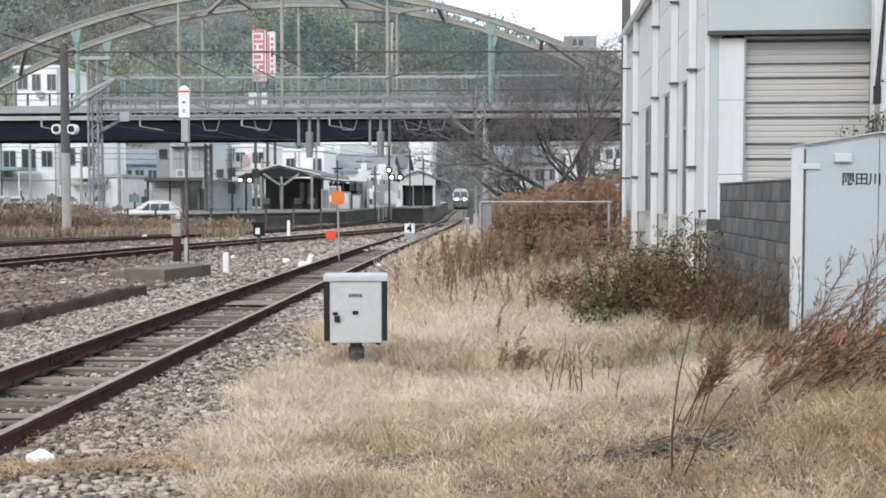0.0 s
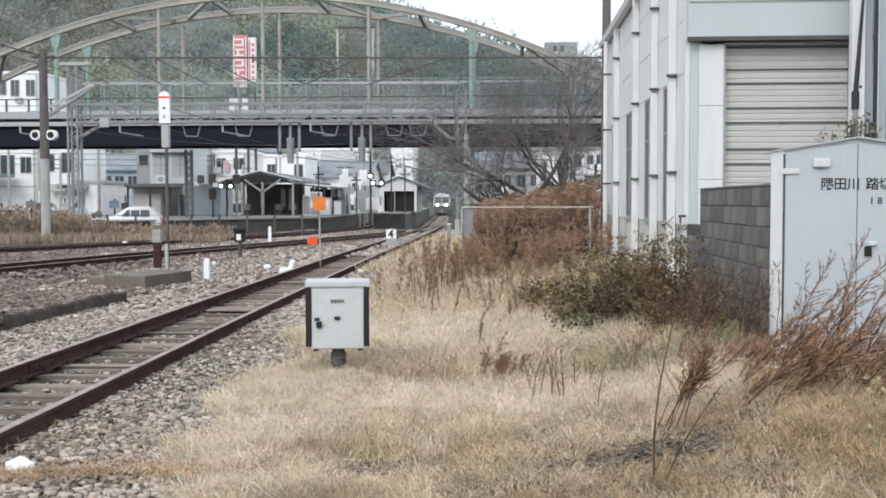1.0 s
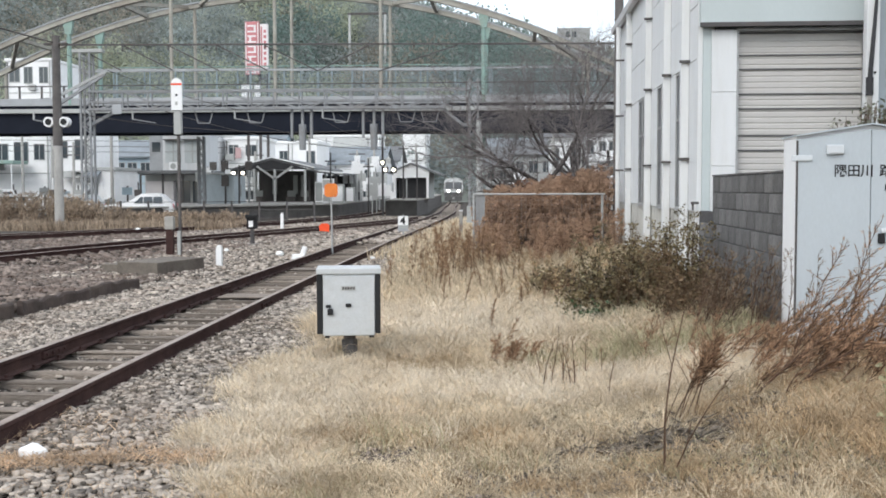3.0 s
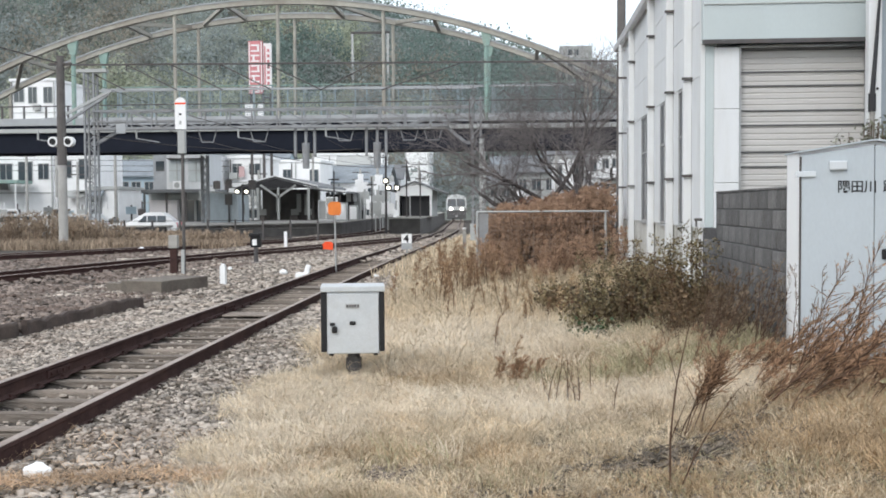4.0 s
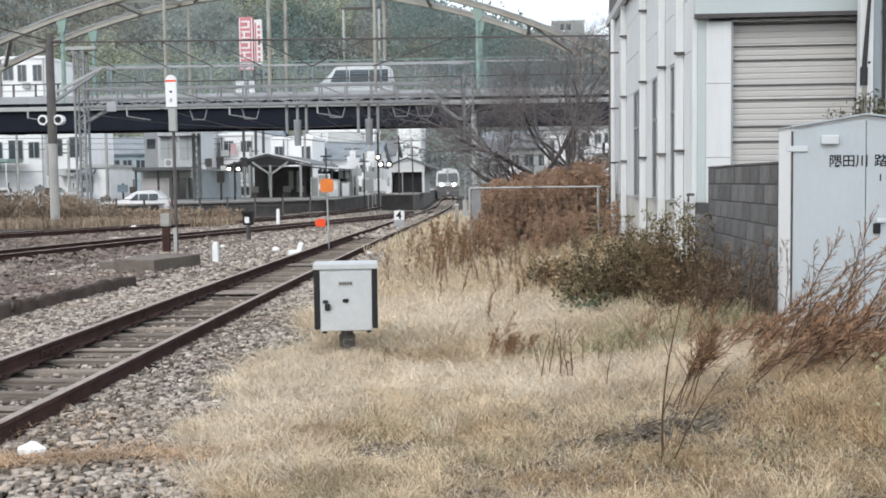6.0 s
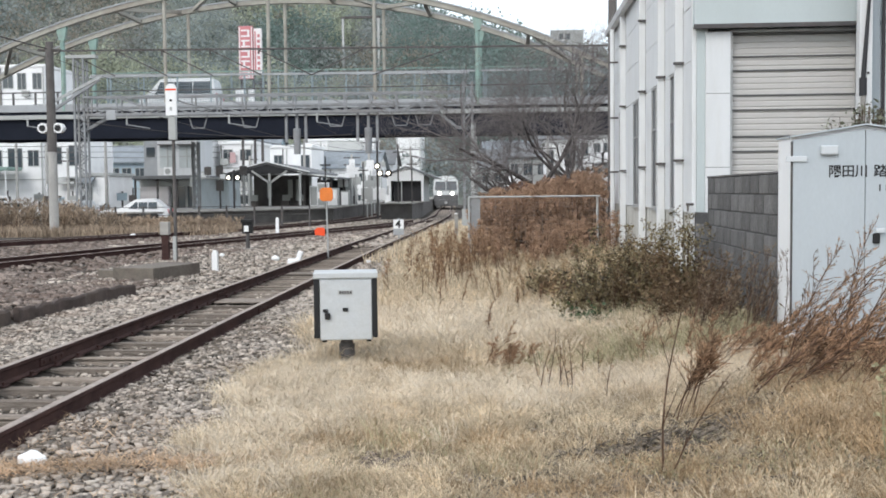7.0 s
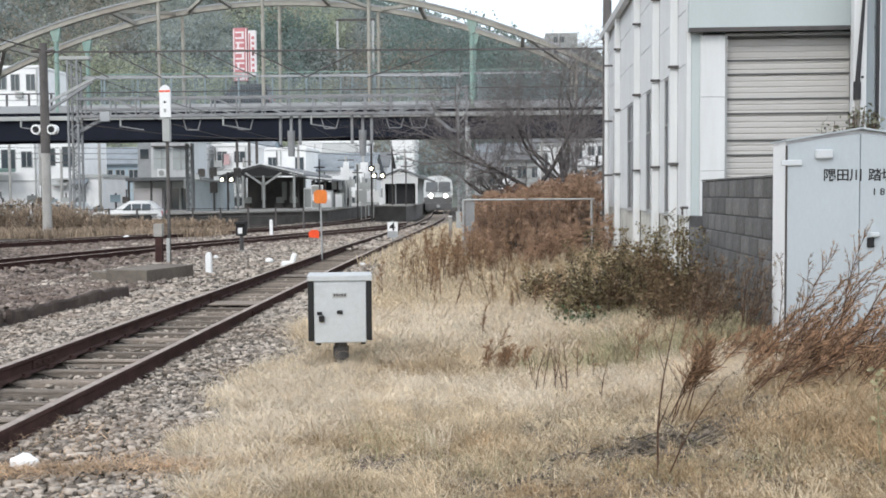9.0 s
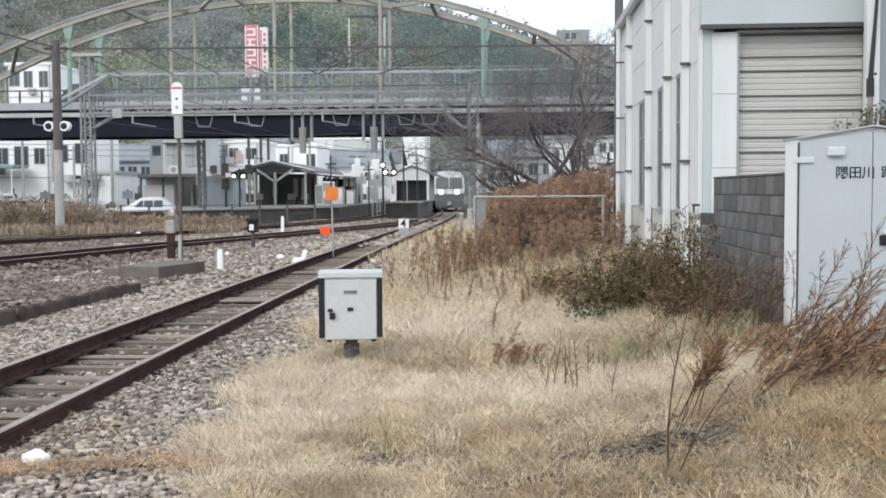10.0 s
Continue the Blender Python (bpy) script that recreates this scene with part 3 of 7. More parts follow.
bays = [15.0, 15.97, 17.86, 20.4, 23.9, 26.9]
# plinth and long wall pieces with real window openings
part("plinth", B(XW + 0.02, XW + 0.25, YF + 0.02, YB, -0.1, 1.30, 0.01), M_PLINTH, shed, "stained concrete plinth")
wins = [(16.25, 17.2), (18.4, 19.45), (21.2, 22.4), (24.6, 25.3)]
lo, hi = 1.30, 3.42
pieces = [(YF + 0.02, wins[0][0])] + [(wins[i][1], wins[i + 1][0]) for i in range(len(wins) - 1)] + [(wins[-1][1], YB)]
for a, b in pieces:
    part("wall_panel", B(XW, XW + 0.2, a, b, lo, hi), M_WHITE, shed)
for a, b in zip(bays, bays[1:]):
    for z0, z1 in ((3.43, 4.17), (4.18, 4.92), (4.93, 5.7)):
        part("wall_panel", B(XW, XW + 0.2, a + 0.004, b - 0.004, z0, z1, 0.008), M_WHITE, shed)
part("wall_backing", B(XW + 0.21, XW + 0.26, YF + 0.3, YB - 0.1, 0, 5.7), M_DARK, shed)
for w0, w1 in wins:
    win = part("window", B(XW + 0.012, XW + 0.03, w0, w1, lo, hi), M_WINB, shed, "tall grey frosted window")
    bm = bmesh.new()
    for y in (w0, (w0 + w1) / 2 - 0.02, w1 - 0.04):
        box(bm, XW - 0.006, XW + 0.010, y, y + 0.04, lo, hi)
    for z in (lo, (lo + hi) / 2 + 0.3, hi - 0.05):
        box(bm, XW - 0.008, XW + 0.009, w0, w1, z, z + 0.04)
    part("window_frame", bm, M_STEEL, win)
    part("window_sill", B(XW - 0.03, XW + 0.015, w0 - 0.03, w1 + 0.03, lo - 0.04, lo - 0.004, 0.004), M_STEEL, win)
for i, y in enumerate(bays[1:-1]):
    col = part("column", B(XW - 0.12, XW - 0.003, y - 0.07, y + 0.07, -0.1, 5.45, 0.012), M_COLUMN, shed)
    for z in (2.03, 3.44, 4.75):
        part("bracket", B(XW - 0.15, XW + 0.03, y - 0.13, y - 0.073, z, z + 0.035, 0.004), M_DSTEEL, col, "small dark steel bracket")
part("corner_column", B(XW - 0.03, XW + 0.035, YF - 0.02, YF + 0.10, -0.1, 5.9, 0.008), M_COLUMN, shed)
pipe = part("downpipe", R((XW - 0.13, 25.6, 0), (XW - 0.13, 25.6, 5.4), 0.055), M_COLUMN, shed, "white rain downpipe")
for z in (0.9, 2.03, 3.3, 4.6):
    part("pipe_clip", B(XW - 0.2, XW - 0.003, 25.53, 25.57, z, z + 0.04), M_DSTEEL, pipe)
part("gutter", prism([(XW - 0.15, 5.45), (XW - 0.04, 5.45), (XW - 0.01, 5.56), (XW - 0.03, 5.56), (XW - 0.05, 5.48), (XW - 0.14, 5.48), (XW - 0.16, 5.56), (XW - 0.18, 5.56)], "y", YF + 0.6, YB + 0.3), M_COLUMN, shed, "white eaves gutter")
part("soffit", B(XW - 0.0, XW + 0.3, YF + 0.6, YB + 0.3, 5.62, 5.68), M_HGREY, shed)
part("roof", prism([(XW - 0.06, 5.72), (XW - 0.06, 5.77), (6.5, 6.75), (10.7, 5.77), (10.7, 5.72), (6.5, 6.68)], "y", YF + 0.4, YB + 0.4), M_HWALL, shed, "pale sheet-metal roof")
# front
part("front_fascia", B(XW - 0.02, 10.5, YF - 0.16, YF + 0.1, 3.83, 6.8, 0.015), M_FASCIA, shed, "pale grey-green sheet fascia over the shutter")
part("fascia_flashing", B(XW - 0.03, 10.5, YF - 0.185, YF - 0.163, 3.80, 3.86, 0.004), M_DSTEEL, shed, "dark drip edge")
part("fascia_joint", B(XW - 0.01, 10.5, YF - 0.178, YF - 0.162, 4.33, 4.345), M_HGREY, shed)
# recess takes the greyer fascia colour to stand for its shade
part("front_recess", B(XW + 0.036, XW + 0.148, YF - 0.03, YF + 0.25, 0.0, 3.8), M_FASCIA, shed)
for z0, z1 in ((0.45, 0.98), (0.985, 1.92), (1.925, 2.93), (2.935, 3.77)):
    part("front_panel", B(XW + 0.15, XW + 0.485, YF - 0.06, YF + 0.2, z0, z1, 0.006), M_WHITE, shed)
part("shutter_frame", B(XW + 0.487, XW + 0.52, YF - 0.03, YF + 0.2, 0.3, 3.77, 0.004), M_STEEL, shed)
sh = part("roller_shutter", B(XW + 0.52, 4.70, YF + 0.10, YF + 0.16, 0.3, 3.76), M_SHUTTER, shed, "beige steel roller shutter, closed")
slat = prism([(0.0, 0.004), (-0.007, 0.016), (-0.007, 0.065), (0.0, 0.077)], "x", 0, 4.68 - XW - 0.54)
slat_me = bpy.data.meshes.new("slat")
bmesh.ops.recalc_face_normals(slat, faces=slat.faces)
slat.to_mesh(slat_me)
slat.free()
slat_me.materials.append(M_SHUTTER)
z, k = 0.35, 0
while z < 3.66:
    ob = new("slat", slat_me)
    ob.parent = sh
    ob.matrix_basis = pose(XW + 0.53, YF + 0.098, z)
    z += 0.080
    k += 1
bm = bmesh.new()
for z in (1.0, 1.2, 1.57, 1.77, 2.13, 2.33, 2.70, 2.90, 3.24, 3.43, 3.73):
    box(bm, XW + 0.522, 4.698, YF + 0.07, YF + 0.099, z, z + 0.022, 0.004)
part("shutter_ribs", bm, M_TRAINGREY, sh, "dark joints between shutter sections")
part("shutter_head", B(XW + 0.49, 4.705, YF - 0.02, YF + 0.2, 3.762, 3.80), M_STEEL, shed)
part("side_front_wall", B(4.71, 10.5, YF, YF + 0.2, 0, 3.8), M_WHITE, shed)
part("east_wall", B(10.3, 10.5, YF + 0.2, YB, 0, 5.7), M_WHITE, shed)
part("rear_wall", B(XW + 0.27, 10.3, YB - 0.2, YB, 0, 5.7), M_WHITE, shed)
tap = part("wall_tap", R((XW - 0.02, YF - 0.1, 1.42), (XW - 0.12, YF - 0.14, 1.42), 0.018), M_DSTEEL, shed, "small dark wall fitting")
rod_bm = R((XW - 0.1, YF - 0.14, 1.43), (XW - 0.1, YF - 0.14, 1.32), 0.014)
part("spout", rod_bm, M_DSTEEL, tap)

# dark pole by the far corner of the warehouse
pl = thing("utility_pole", "dark weathered pole behind the warehouse corner", "pole", (2.62, 28.2, 0))
part("shaft", R((0, 0, -0.2), (0, 0, 9.5), 0.14, 0.10, sides=12), M_DPOLE, pl)

# steel post with cable beside the shutter
sp = thing("steel_post", "pale painted steel posts with a dark sleeved cable", "post", (0, 14.4, 0.2))
part("post", B(4.513, 4.680, -0.07, 0.07, -0.2, 6.4, 0.008), M_COLUMN, sp, "pale painted post")
part("second_post", B(4.699, 4.817, 0.05, 0.2, -0.2, 6.4, 0.012), M_POSTBLUE, sp, "blue-grey painted post")
part("third_post", B(4.885, 5.003, 0.05, 0.25, -0.2, 6.4, 0.012), M_POSTBLUE, sp, "blue-grey painted post")
part("edge_post", B(4.841, 4.880, -0.02, 0.04, -0.2, 6.4, 0.006), M_COLUMN, sp)
part("black_pipe", R((4.822, -0.06, -0.2), (4.822, -0.06, 6.4), 0.024), M_DARK, sp, "dark pipe between the posts")
part("dark_pipe", R((5.061, 0.1, -0.2), (5.061, 0.1, 6.4), 0.045), M_DARK, sp)
c = part("cable", R((4.552, -0.1, 2.78), (4.645, -0.1, 4.2), 0.034, 0.016), M_DARK, sp, "dark cable running up the post")
part("upper_cable", R((4.645, -0.1, 4.2), (4.650, -0.1, 6.3), 0.016), M_DARK, c)
part("cable_sleeve", R((4.552, -0.1, 2.62), (4.552, -0.1, 2.85), 0.05), M_DARK, c)
part("cable_conduit", R((4.562, -0.1, -0.2), (4.557, -0.1, 2.62), 0.035), M_CONC, c, "pale conduit below the sleeve")
for z in (2.05, 2.9, 3.8):
    part("clip", B(4.611, 4.640, -0.085, -0.071, z, z + 0.03, 0.003), M_DARK, sp)

# concrete block wall, stepped down at its far end
bw = thing("block_wall", "weathered dark grey concrete block wall, stepped at one end", "wall", kind="structure")
part("mortar", prism([(10.27, 0.0), (14.95, 0.0), (14.95, 1.31), (13.95, 1.31), (13.95, 1.765), (10.27, 1.765)], "x", XW + 0.006, XW + 0.135), M_MORTAR, bw)
bl = bmesh.new()
box(bl, 0, 0.145, 0.004, 0.393, 0.004, 0.19)
bmesh.ops.bevel(bl, geom=list(bl.edges), offset=0.006, segments=1, affect="EDGES")
block_me = bpy.data.meshes.new("block")
bl.to_mesh(block_me)
bl.free()
block_me.materials.append(M_BLOCK)
half_me = block_me.copy()
for v in half_me.vertices:
    v.co.y = v.co.y * 0.5
for r in range(8):
    z = 0.18 + r * 0.1985
    y = 10.27 + (0.0 if r % 2 else -0.005)
    end = 13.96 if z + 0.19 > 1.34 else 14.96
    while y < end - 0.1:
        full = y + 0.4 <= end + 0.01 and not (r % 2 == 0 and y < 10.28)
        ob = new("block", block_me if full else half_me)
        ob.parent = bw
        ob.matrix_basis = pose(XW + 0.0 + random.uniform(-.003, .003), y, z)
        y += 0.4 if full else 0.2
part("coping", B(XW - 0.006, XW + 0.15, 10.27, 13.955, 1.768, 1.79, 0.006), M_BLOCK, bw)

# ---------------------------------------------------------------- crossing equipment cabinet
cabi = thing("equipment_cabinet", "pale grey double-door steel cabinet with black lettering", "cabinet", (2.475, 9.70, 0.2))
W2, DEP, HC = 1.28, 0.47, 1.90
part("body", prism([(0, 0.06), (W2, 0.06), (W2, HC - 0.02), (W2 / 2, HC + 0.075), (0, HC - 0.02)], "y", 0.03, DEP), M_CABSIDE, cabi, "painted steel body, coloured whiter for its sky-lit side")
part("plinth", B(-0.02, W2 + 0.02, 0.0, DEP + 0.02, -0.15, 0.055, 0.01), M_CONC, cabi, "concrete base")
bm = bmesh.new()
for s in (0, 1):
    xa, xb = (-0.015, W2 / 2) if not s else (W2 / 2, W2 + 0.015)
    za, zb = (HC - 0.025, HC + 0.078) if not s else (HC + 0.078, HC - 0.025)
    vs = [bm.verts.new(p) for p in ((xa, -0.04, za), (xb, -0.04, zb), (xb, DEP + 0.04, zb), (xa, DEP + 0.04, za), (xa, -0.04, za + 0.014), (xb, -0.04, zb + 0.014), (xb, DEP + 0.04, zb + 0.014), (xa, DEP + 0.04, za + 0.014))]
    for f in ((0, 1, 2, 3), (7, 6, 5, 4), (0, 4, 5, 1), (1, 5, 6, 2), (2, 6, 7, 3), (3, 7, 4, 0)):
        bm.faces.new([vs[i] for i in f])
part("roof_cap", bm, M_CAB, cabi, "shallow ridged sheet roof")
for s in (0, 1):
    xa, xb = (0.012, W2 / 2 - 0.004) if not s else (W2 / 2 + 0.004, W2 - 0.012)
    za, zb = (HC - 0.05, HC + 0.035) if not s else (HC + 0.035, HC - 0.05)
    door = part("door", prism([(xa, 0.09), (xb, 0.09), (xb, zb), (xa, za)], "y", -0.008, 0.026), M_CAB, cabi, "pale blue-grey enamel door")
    hx = -0.05 if not s else W2 - 0.13
    for z in (1.66, 0.16):
        part("hinge", B(hx, hx + 0.18, -0.028, -0.009, z, z + 0.05, 0.006), M_CABW, door, "long strap hinge")
    if not s:
        part("vent_hood", B(0.245, 0.395, -0.05, -0.009, 1.72, 1.80, 0.012), M_CABW, door, "small white vent hood")
    else:
        part("lock_cover", B(W2 / 2 + 0.065, W2 / 2 + 0.125, -0.04, -0.009, 0.93, 1.02, 0.01), M_BLACK, door, "black lock with a white cap")
        part("lock_cap", B(W2 / 2 + 0.09, W2 / 2 + 0.165, -0.05, -0.009, 1.025, 1.065, 0.01), M_CABW, door)
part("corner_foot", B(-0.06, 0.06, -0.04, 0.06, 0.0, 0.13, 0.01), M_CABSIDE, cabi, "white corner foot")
part("door_gasket", B(-0.001, 0.010, -0.004, 0.028, 0.1, HC - 0.06), M_DSTEEL, cabi)


def lettering(name, text, size, material, parent, m, bold=0.0):
    cu = bpy.data.curves.new(name, "FONT")
    cu.body, cu.size, cu.extrude, cu.offset = text, size, 0.0015, bold
    tmp = bpy.data.objects.new(name, cu)
    scene.collection.objects.link(tmp)
    bpy.context.view_layer.update()
    me = bpy.data.meshes.new_from_object(tmp.evaluated_get(bpy.context.evaluated_depsgraph_get()))
    bpy.data.objects.remove(tmp)
    ob = part(name, me, material, parent)
    ob.matrix_basis = m
    return ob


doors = [o for o in cabi.children if o.name.startswith("door") and not o.name.startswith("door_")]
for i, (ch, x) in enumerate((("隅", 0.318), ("田", 0.432), ("川", 0.546), ("踏", 0.71), ("切", 0.825))):
    lettering("lettering", ch, 0.118, M_BLACK, doors[0] if i < 3 else doors[1], pose(x, -0.0085, 1.53, 90), 0.0018)
for i, ch in enumerate("187"):
    lettering("lettering", ch, 0.085, M_BLACK, doors[1], pose(0.745 + i * 0.07, -0.0085, 1.395, 90), 0.0015)

# ---------------------------------------------------------------- small trackside case on a post
case = thing("trackside_case", "light grey trackside signal case on a short post", "signal case", (-1.56, 9.84, 0), turn=8.5)
part("body", B(-0.24, 0.245, -0.02, 0.36, 0.255, 0.83, 0.006), M_BOX, case)
part("side_cover", B(-0.295, -0.242, -0.025, 0.32, 0.275, 0.83, 0.004), M_BLACK, case, "black side louvre cover")
part("side_cover", B(0.247, 0.295, -0.025, 0.32, 0.275, 0.83, 0.004), M_BLACK, case, "black side louvre cover")
part("lid", B(-0.30, 0.30, -0.04, 0.40, 0.832, 0.885, 0.01), M_BOX, case, "overhanging grey lid")
door = part("door", B(-0.232, 0.238, -0.036, -0.021, 0.262, 0.812, 0.005), M_BOX, case)
hd = part("handle", B(-0.195, -0.145, -0.07, -0.037, 0.455, 0.515, 0.01), M_BLACK, door, "black turn handle")
part("handle_plate", B(-0.212, -0.165, -0.055, -0.037, 0.52, 0.55, 0.006), M_BLACK, hd)
part("keyhole_cover", B(-0.03, 0.025, -0.05, -0.037, 0.527, 0.56, 0.012), M_BLACK, door)
nplate = part("name_plate", B(-0.068, 0.066, -0.042, -0.037, 0.68, 0.725, 0.002), M_HGREY, door, "grey plate with unreadable dark marks")
for k in range(5):
    part("mark", B(-0.058 + k * 0.024, -0.040 + k * 0.024, -0.0445, -0.0425, 0.69, 0.715), M_DSTEEL, nplate)
for x in (-0.225, 0.19):
    part("foot_bracket", B(x, x + 0.045, 0.02, 0.3, 0.232, 0.254, 0.004), M_BLACK, case)
part("post", R((0.005, 0.15, -0.25), (0.005, 0.15, 0.254), 0.062, 0.058, sides=14), M_DSTEEL, case, "dark weathered round post")
part("collar", R((0.005, 0.15, 0.09), (0.005, 0.15, 0.2), 0.075, sides=14), M_DSTEEL, case)

# ---------------------------------------------------------------- signals and markers by the tracks
cb = thing("concrete_base", "low stained concrete base slab beside the track", "concrete base", (-6.75, 20.6, -0.08))
part("slab", B(-0.78, 0.12, -0.75, 0.95, -0.05, 0.31, 0.02, turn=Matrix.Rotation(radians(-14), 4, "Z")), M_BASE, cb)
part("low_slab", B(-1.3, -0.80, -0.5, 0.6, -0.05, 0.24, 0.015, turn=Matrix.Rotation(radians(-14), 4, "Z")), M_BASE, cb)

sg = thing("repeating_signal", "slim white repeater sign with a red cap on a grey post", "railway signal", (-8.47, 26.3, -0.03))
part("post", R((0, 0.1, -0.1), (0, 0.1, 3.7), 0.045, 0.04), M_DPOLE, sg)
part("post_box", B(-0.09, 0.09, 0.0, 0.16, 3.02, 3.6, 0.01), M_HGREY, sg)
bm = prism([(-0.135, 3.62)] + [(0.135, 3.62), (0.135, 4.28)] + [(0.135 * math.cos(a), 4.28 + 0.135 * math.sin(a)) for a in np.linspace(0.3, math.pi - 0.3, 7)] + [(-0.135, 4.28)], "y", -0.03, 0.04)
face = part("face", bm, M_HWALL, sg, "white enamel face")
part("cap", prism([(-0.137, 4.24), (0.137, 4.24), (0.137, 4.285), (-0.137, 4.285)], "y", -0.034, -0.031), M_VERM, face, "red band")
part("lens", B(-0.03, 0.03, -0.037, -0.031, 3.97, 4.02, 0.002), M_BLACK, face)
part("lens", B(-0.03, 0.03, -0.037, -0.031, 3.74, 3.83, 0.002), M_HGREY, face)

od = thing("speed_marker", "orange marker plates on a thin grey post", "track marker", (-4.66, 26.6, -0.03))
part("post", R((0.02, 0.02, -0.1), (0.0, 0.02, 1.8), 0.024), M_STEEL, od)
part("upper_plate", prism([(-0.165, 1.50), (-0.1, 1.45), (0.13, 1.45), (0.17, 1.52), (0.17, 1.72), (0.12, 1.79), (-0.1, 1.79), (-0.165, 1.72)], "y", -0.02, -0.006), M_ORANGE, od, "orange plate with cut corners")
part("backing", B(-0.2, 0.235, -0.003, 0.003, 1.52, 1.68), M_HWALL, od, "pale backing strip")
part("lower_plate", prism([(-0.29, 0.60), (-0.05, 0.58), (-0.04, 0.74), (-0.1, 0.79), (-0.24, 0.79), (-0.31, 0.72)], "y", -0.03, -0.01), M_VERM, od, "vermilion round-cornered plate")

fm = thing("number_marker", "white number plate marked four on a short post", "track marker", (-3.67, 34.3, -0.05))
part("post", R((0, 0.03, -0.1), (0, 0.03, 0.85), 0.03), M_STEEL, fm)
pt = part("plate", B(-0.17, 0.17, -0.015, 0.0, 0.30, 0.80, 0.01), M_PARAPET, fm)
lettering("numeral", "4", 0.34, M_BLACK, pt, pose(-0.095, -0.0185, 0.53, 90), 0.01)
part("upper_face", B(-0.165, 0.165, -0.0165, -0.0152, 0.50, 0.795), M_HWALL, pt, "white upper half of the plate")
part("bar", B(-0.14, 0.14, -0.018, -0.0155, 0.42, 0.455), M_HGREY, pt)


def dwarf(place, h, w, plate):
    d = thing("dwarf_signal", "low dark ground signal with a white plate", "railway signal", place, group="ground signals")
    part("post", R((0, 0, -0.1), (0, 0, h * 0.62), 0.07, 0.06), M_DSTEEL, d)
    part("head", B(-w, w, -0.1, 0.12, h * 0.55, h, 0.03), M_BLACK, d)
    part("hood", B(-w * 1.15, w * 1.15, -0.18, 0.1, h * 0.93, h * 1.0 + 0.02, 0.01), M_BLACK, d)
    part("white_plate", B(-w * 0.55, w * 0.35, -0.115, -0.104, h * 0.62, h * 0.82, 0.004), M_HWALL, d)
    part("foot", B(-0.16, 0.16, -0.16, 0.16, -0.1, 0.05, 0.01), M_CONC, d)
    return d


dwarf((-7.78, 31.0, -0.03), 0.88, 0.15, True)
gl = thing("junction_box", "small pale box on a rusty post by the track", "junction box", (-8.6, 26.0, -0.03), group="ground signals")
part("post", B(-0.09, 0.09, -0.05, 0.07, -0.1, 0.66, 0.01), M_RAIL, gl)
part("box", B(-0.11, 0.11, -0.09, 0.09, 0.66, 0.98, 0.015), M_CONC, gl)
part("white_stake", B(0.19, 0.27, -0.03, 0.03, -0.1, 0.62, 0.008), M_HGREY, gl)
for x, y, h in ((-6.34, 22.4, 0.44), (-9.56, 43.0, 0.72)):
    ws = thing("white_stake", "short white painted boundary stake in the ballast", "stake", (x, y, float(ground_z(x, y))), group="white stakes")
    part("stake", prism([(-0.06, -0.1), (0.06, -0.1), (0.056, h - 0.03), (0.03, h), (-0.03, h), (-0.056, h - 0.03)], "y", -0.06, 0.06), M_HWALL, ws)
    part("stake_top", B(-0.035, 0.035, -0.04, 0.04, h - 0.002, h + 0.02, 0.008), M_HWALL, ws)
# switch lamp and white painted stones
sl = thing("white_switch_weight", "white painted switch lever weight beside the rail", "switch stand", (-4.95, 24.0, 0))
part("weight", B(-0.16, 0.14, -0.1, 0.1, 0.0, 0.14, 0.04), M_HWALL, sl)
part("lever", B(-0.02, 0.1, -0.05, 0.05, 0.12, 0.34, 0.03, turn=Matrix.Rotation(radians(18), 4, "Y")), M_HWALL, sl)
for x, y, s in ((-3.3, 24.2, 0.09), (-5.75, 25.6, 0.13), (-2.89, 6.15, 0.115), (-7.6, 27.5, 0.08), (-14.5, 40, 0.2)):
    bm = bmesh.new()
    bmesh.ops.create_icosphere(bm, subdivisions=2, radius=s)
    for v in bm.verts:
        v.co = Vector((v.co.x * 0.8, v.co.y * 0.7, v.co.z * 0.6 + s * 0.35)) * (1 + 0.22 * noise.noise(v.co * 14 + Vector((x, y, 0))))
    solid("white_stone", bm, M_HWALL, "white painted stone lying in the ballast", "stone", group="white stones", place=(x, y, float(ground_z(x, y)) + 0.035))
for x, y, h in ((-1.05, 33, 1.0), (-2.0, 38, 0.9)):
    st = thing("boundary_post", "thin pale concrete boundary post in dry weeds", "post", (x, y, float(ground_z(x, y))), group="boundary posts")
    part("post", B(-0.06, 0.06, -0.06, 0.06, -0.1, h, 0.01), M_CONC, st)
    part("cap", B(-0.065, 0.065, -0.065, 0.065, h, h + 0.04, 0.01), M_HWALL, st)

# ---------------------------------------------------------------- low pipe-framed fence before the weeds
fn = thing("pipe_fence", "low steel pipe fence with sagging wire mesh", "fence", (0, 25.2, 0))
part("top_rail", R((-1.04, 0, 1.49), (2.05, 0, 1.49), 0.022), M_STEEL, fn)
for x in (-1.02, 1.98):
    part("post", R((x, 0, -0.1), (x, 0, 1.48), 0.03), M_STEEL, fn)
part("sheet_panel", B(-0.98, -0.76, 0.02, 0.03, 0.05, 1.46), M_GANTRY, fn, "grey sheet panel at the fence end")
seg = []
for k in range(27):
    x = -0.7 + k * 0.1
    seg.append((x, 0.01, 0.1, x, 0.01, 1.47, 0.0014, 0.0014))
for k in range(13):
    seg.append((-0.7, 0.012, 0.15 + k * 0.1, 1.97, 0.012, 0.15 + k * 0.1, 0.0014, 0.0014))
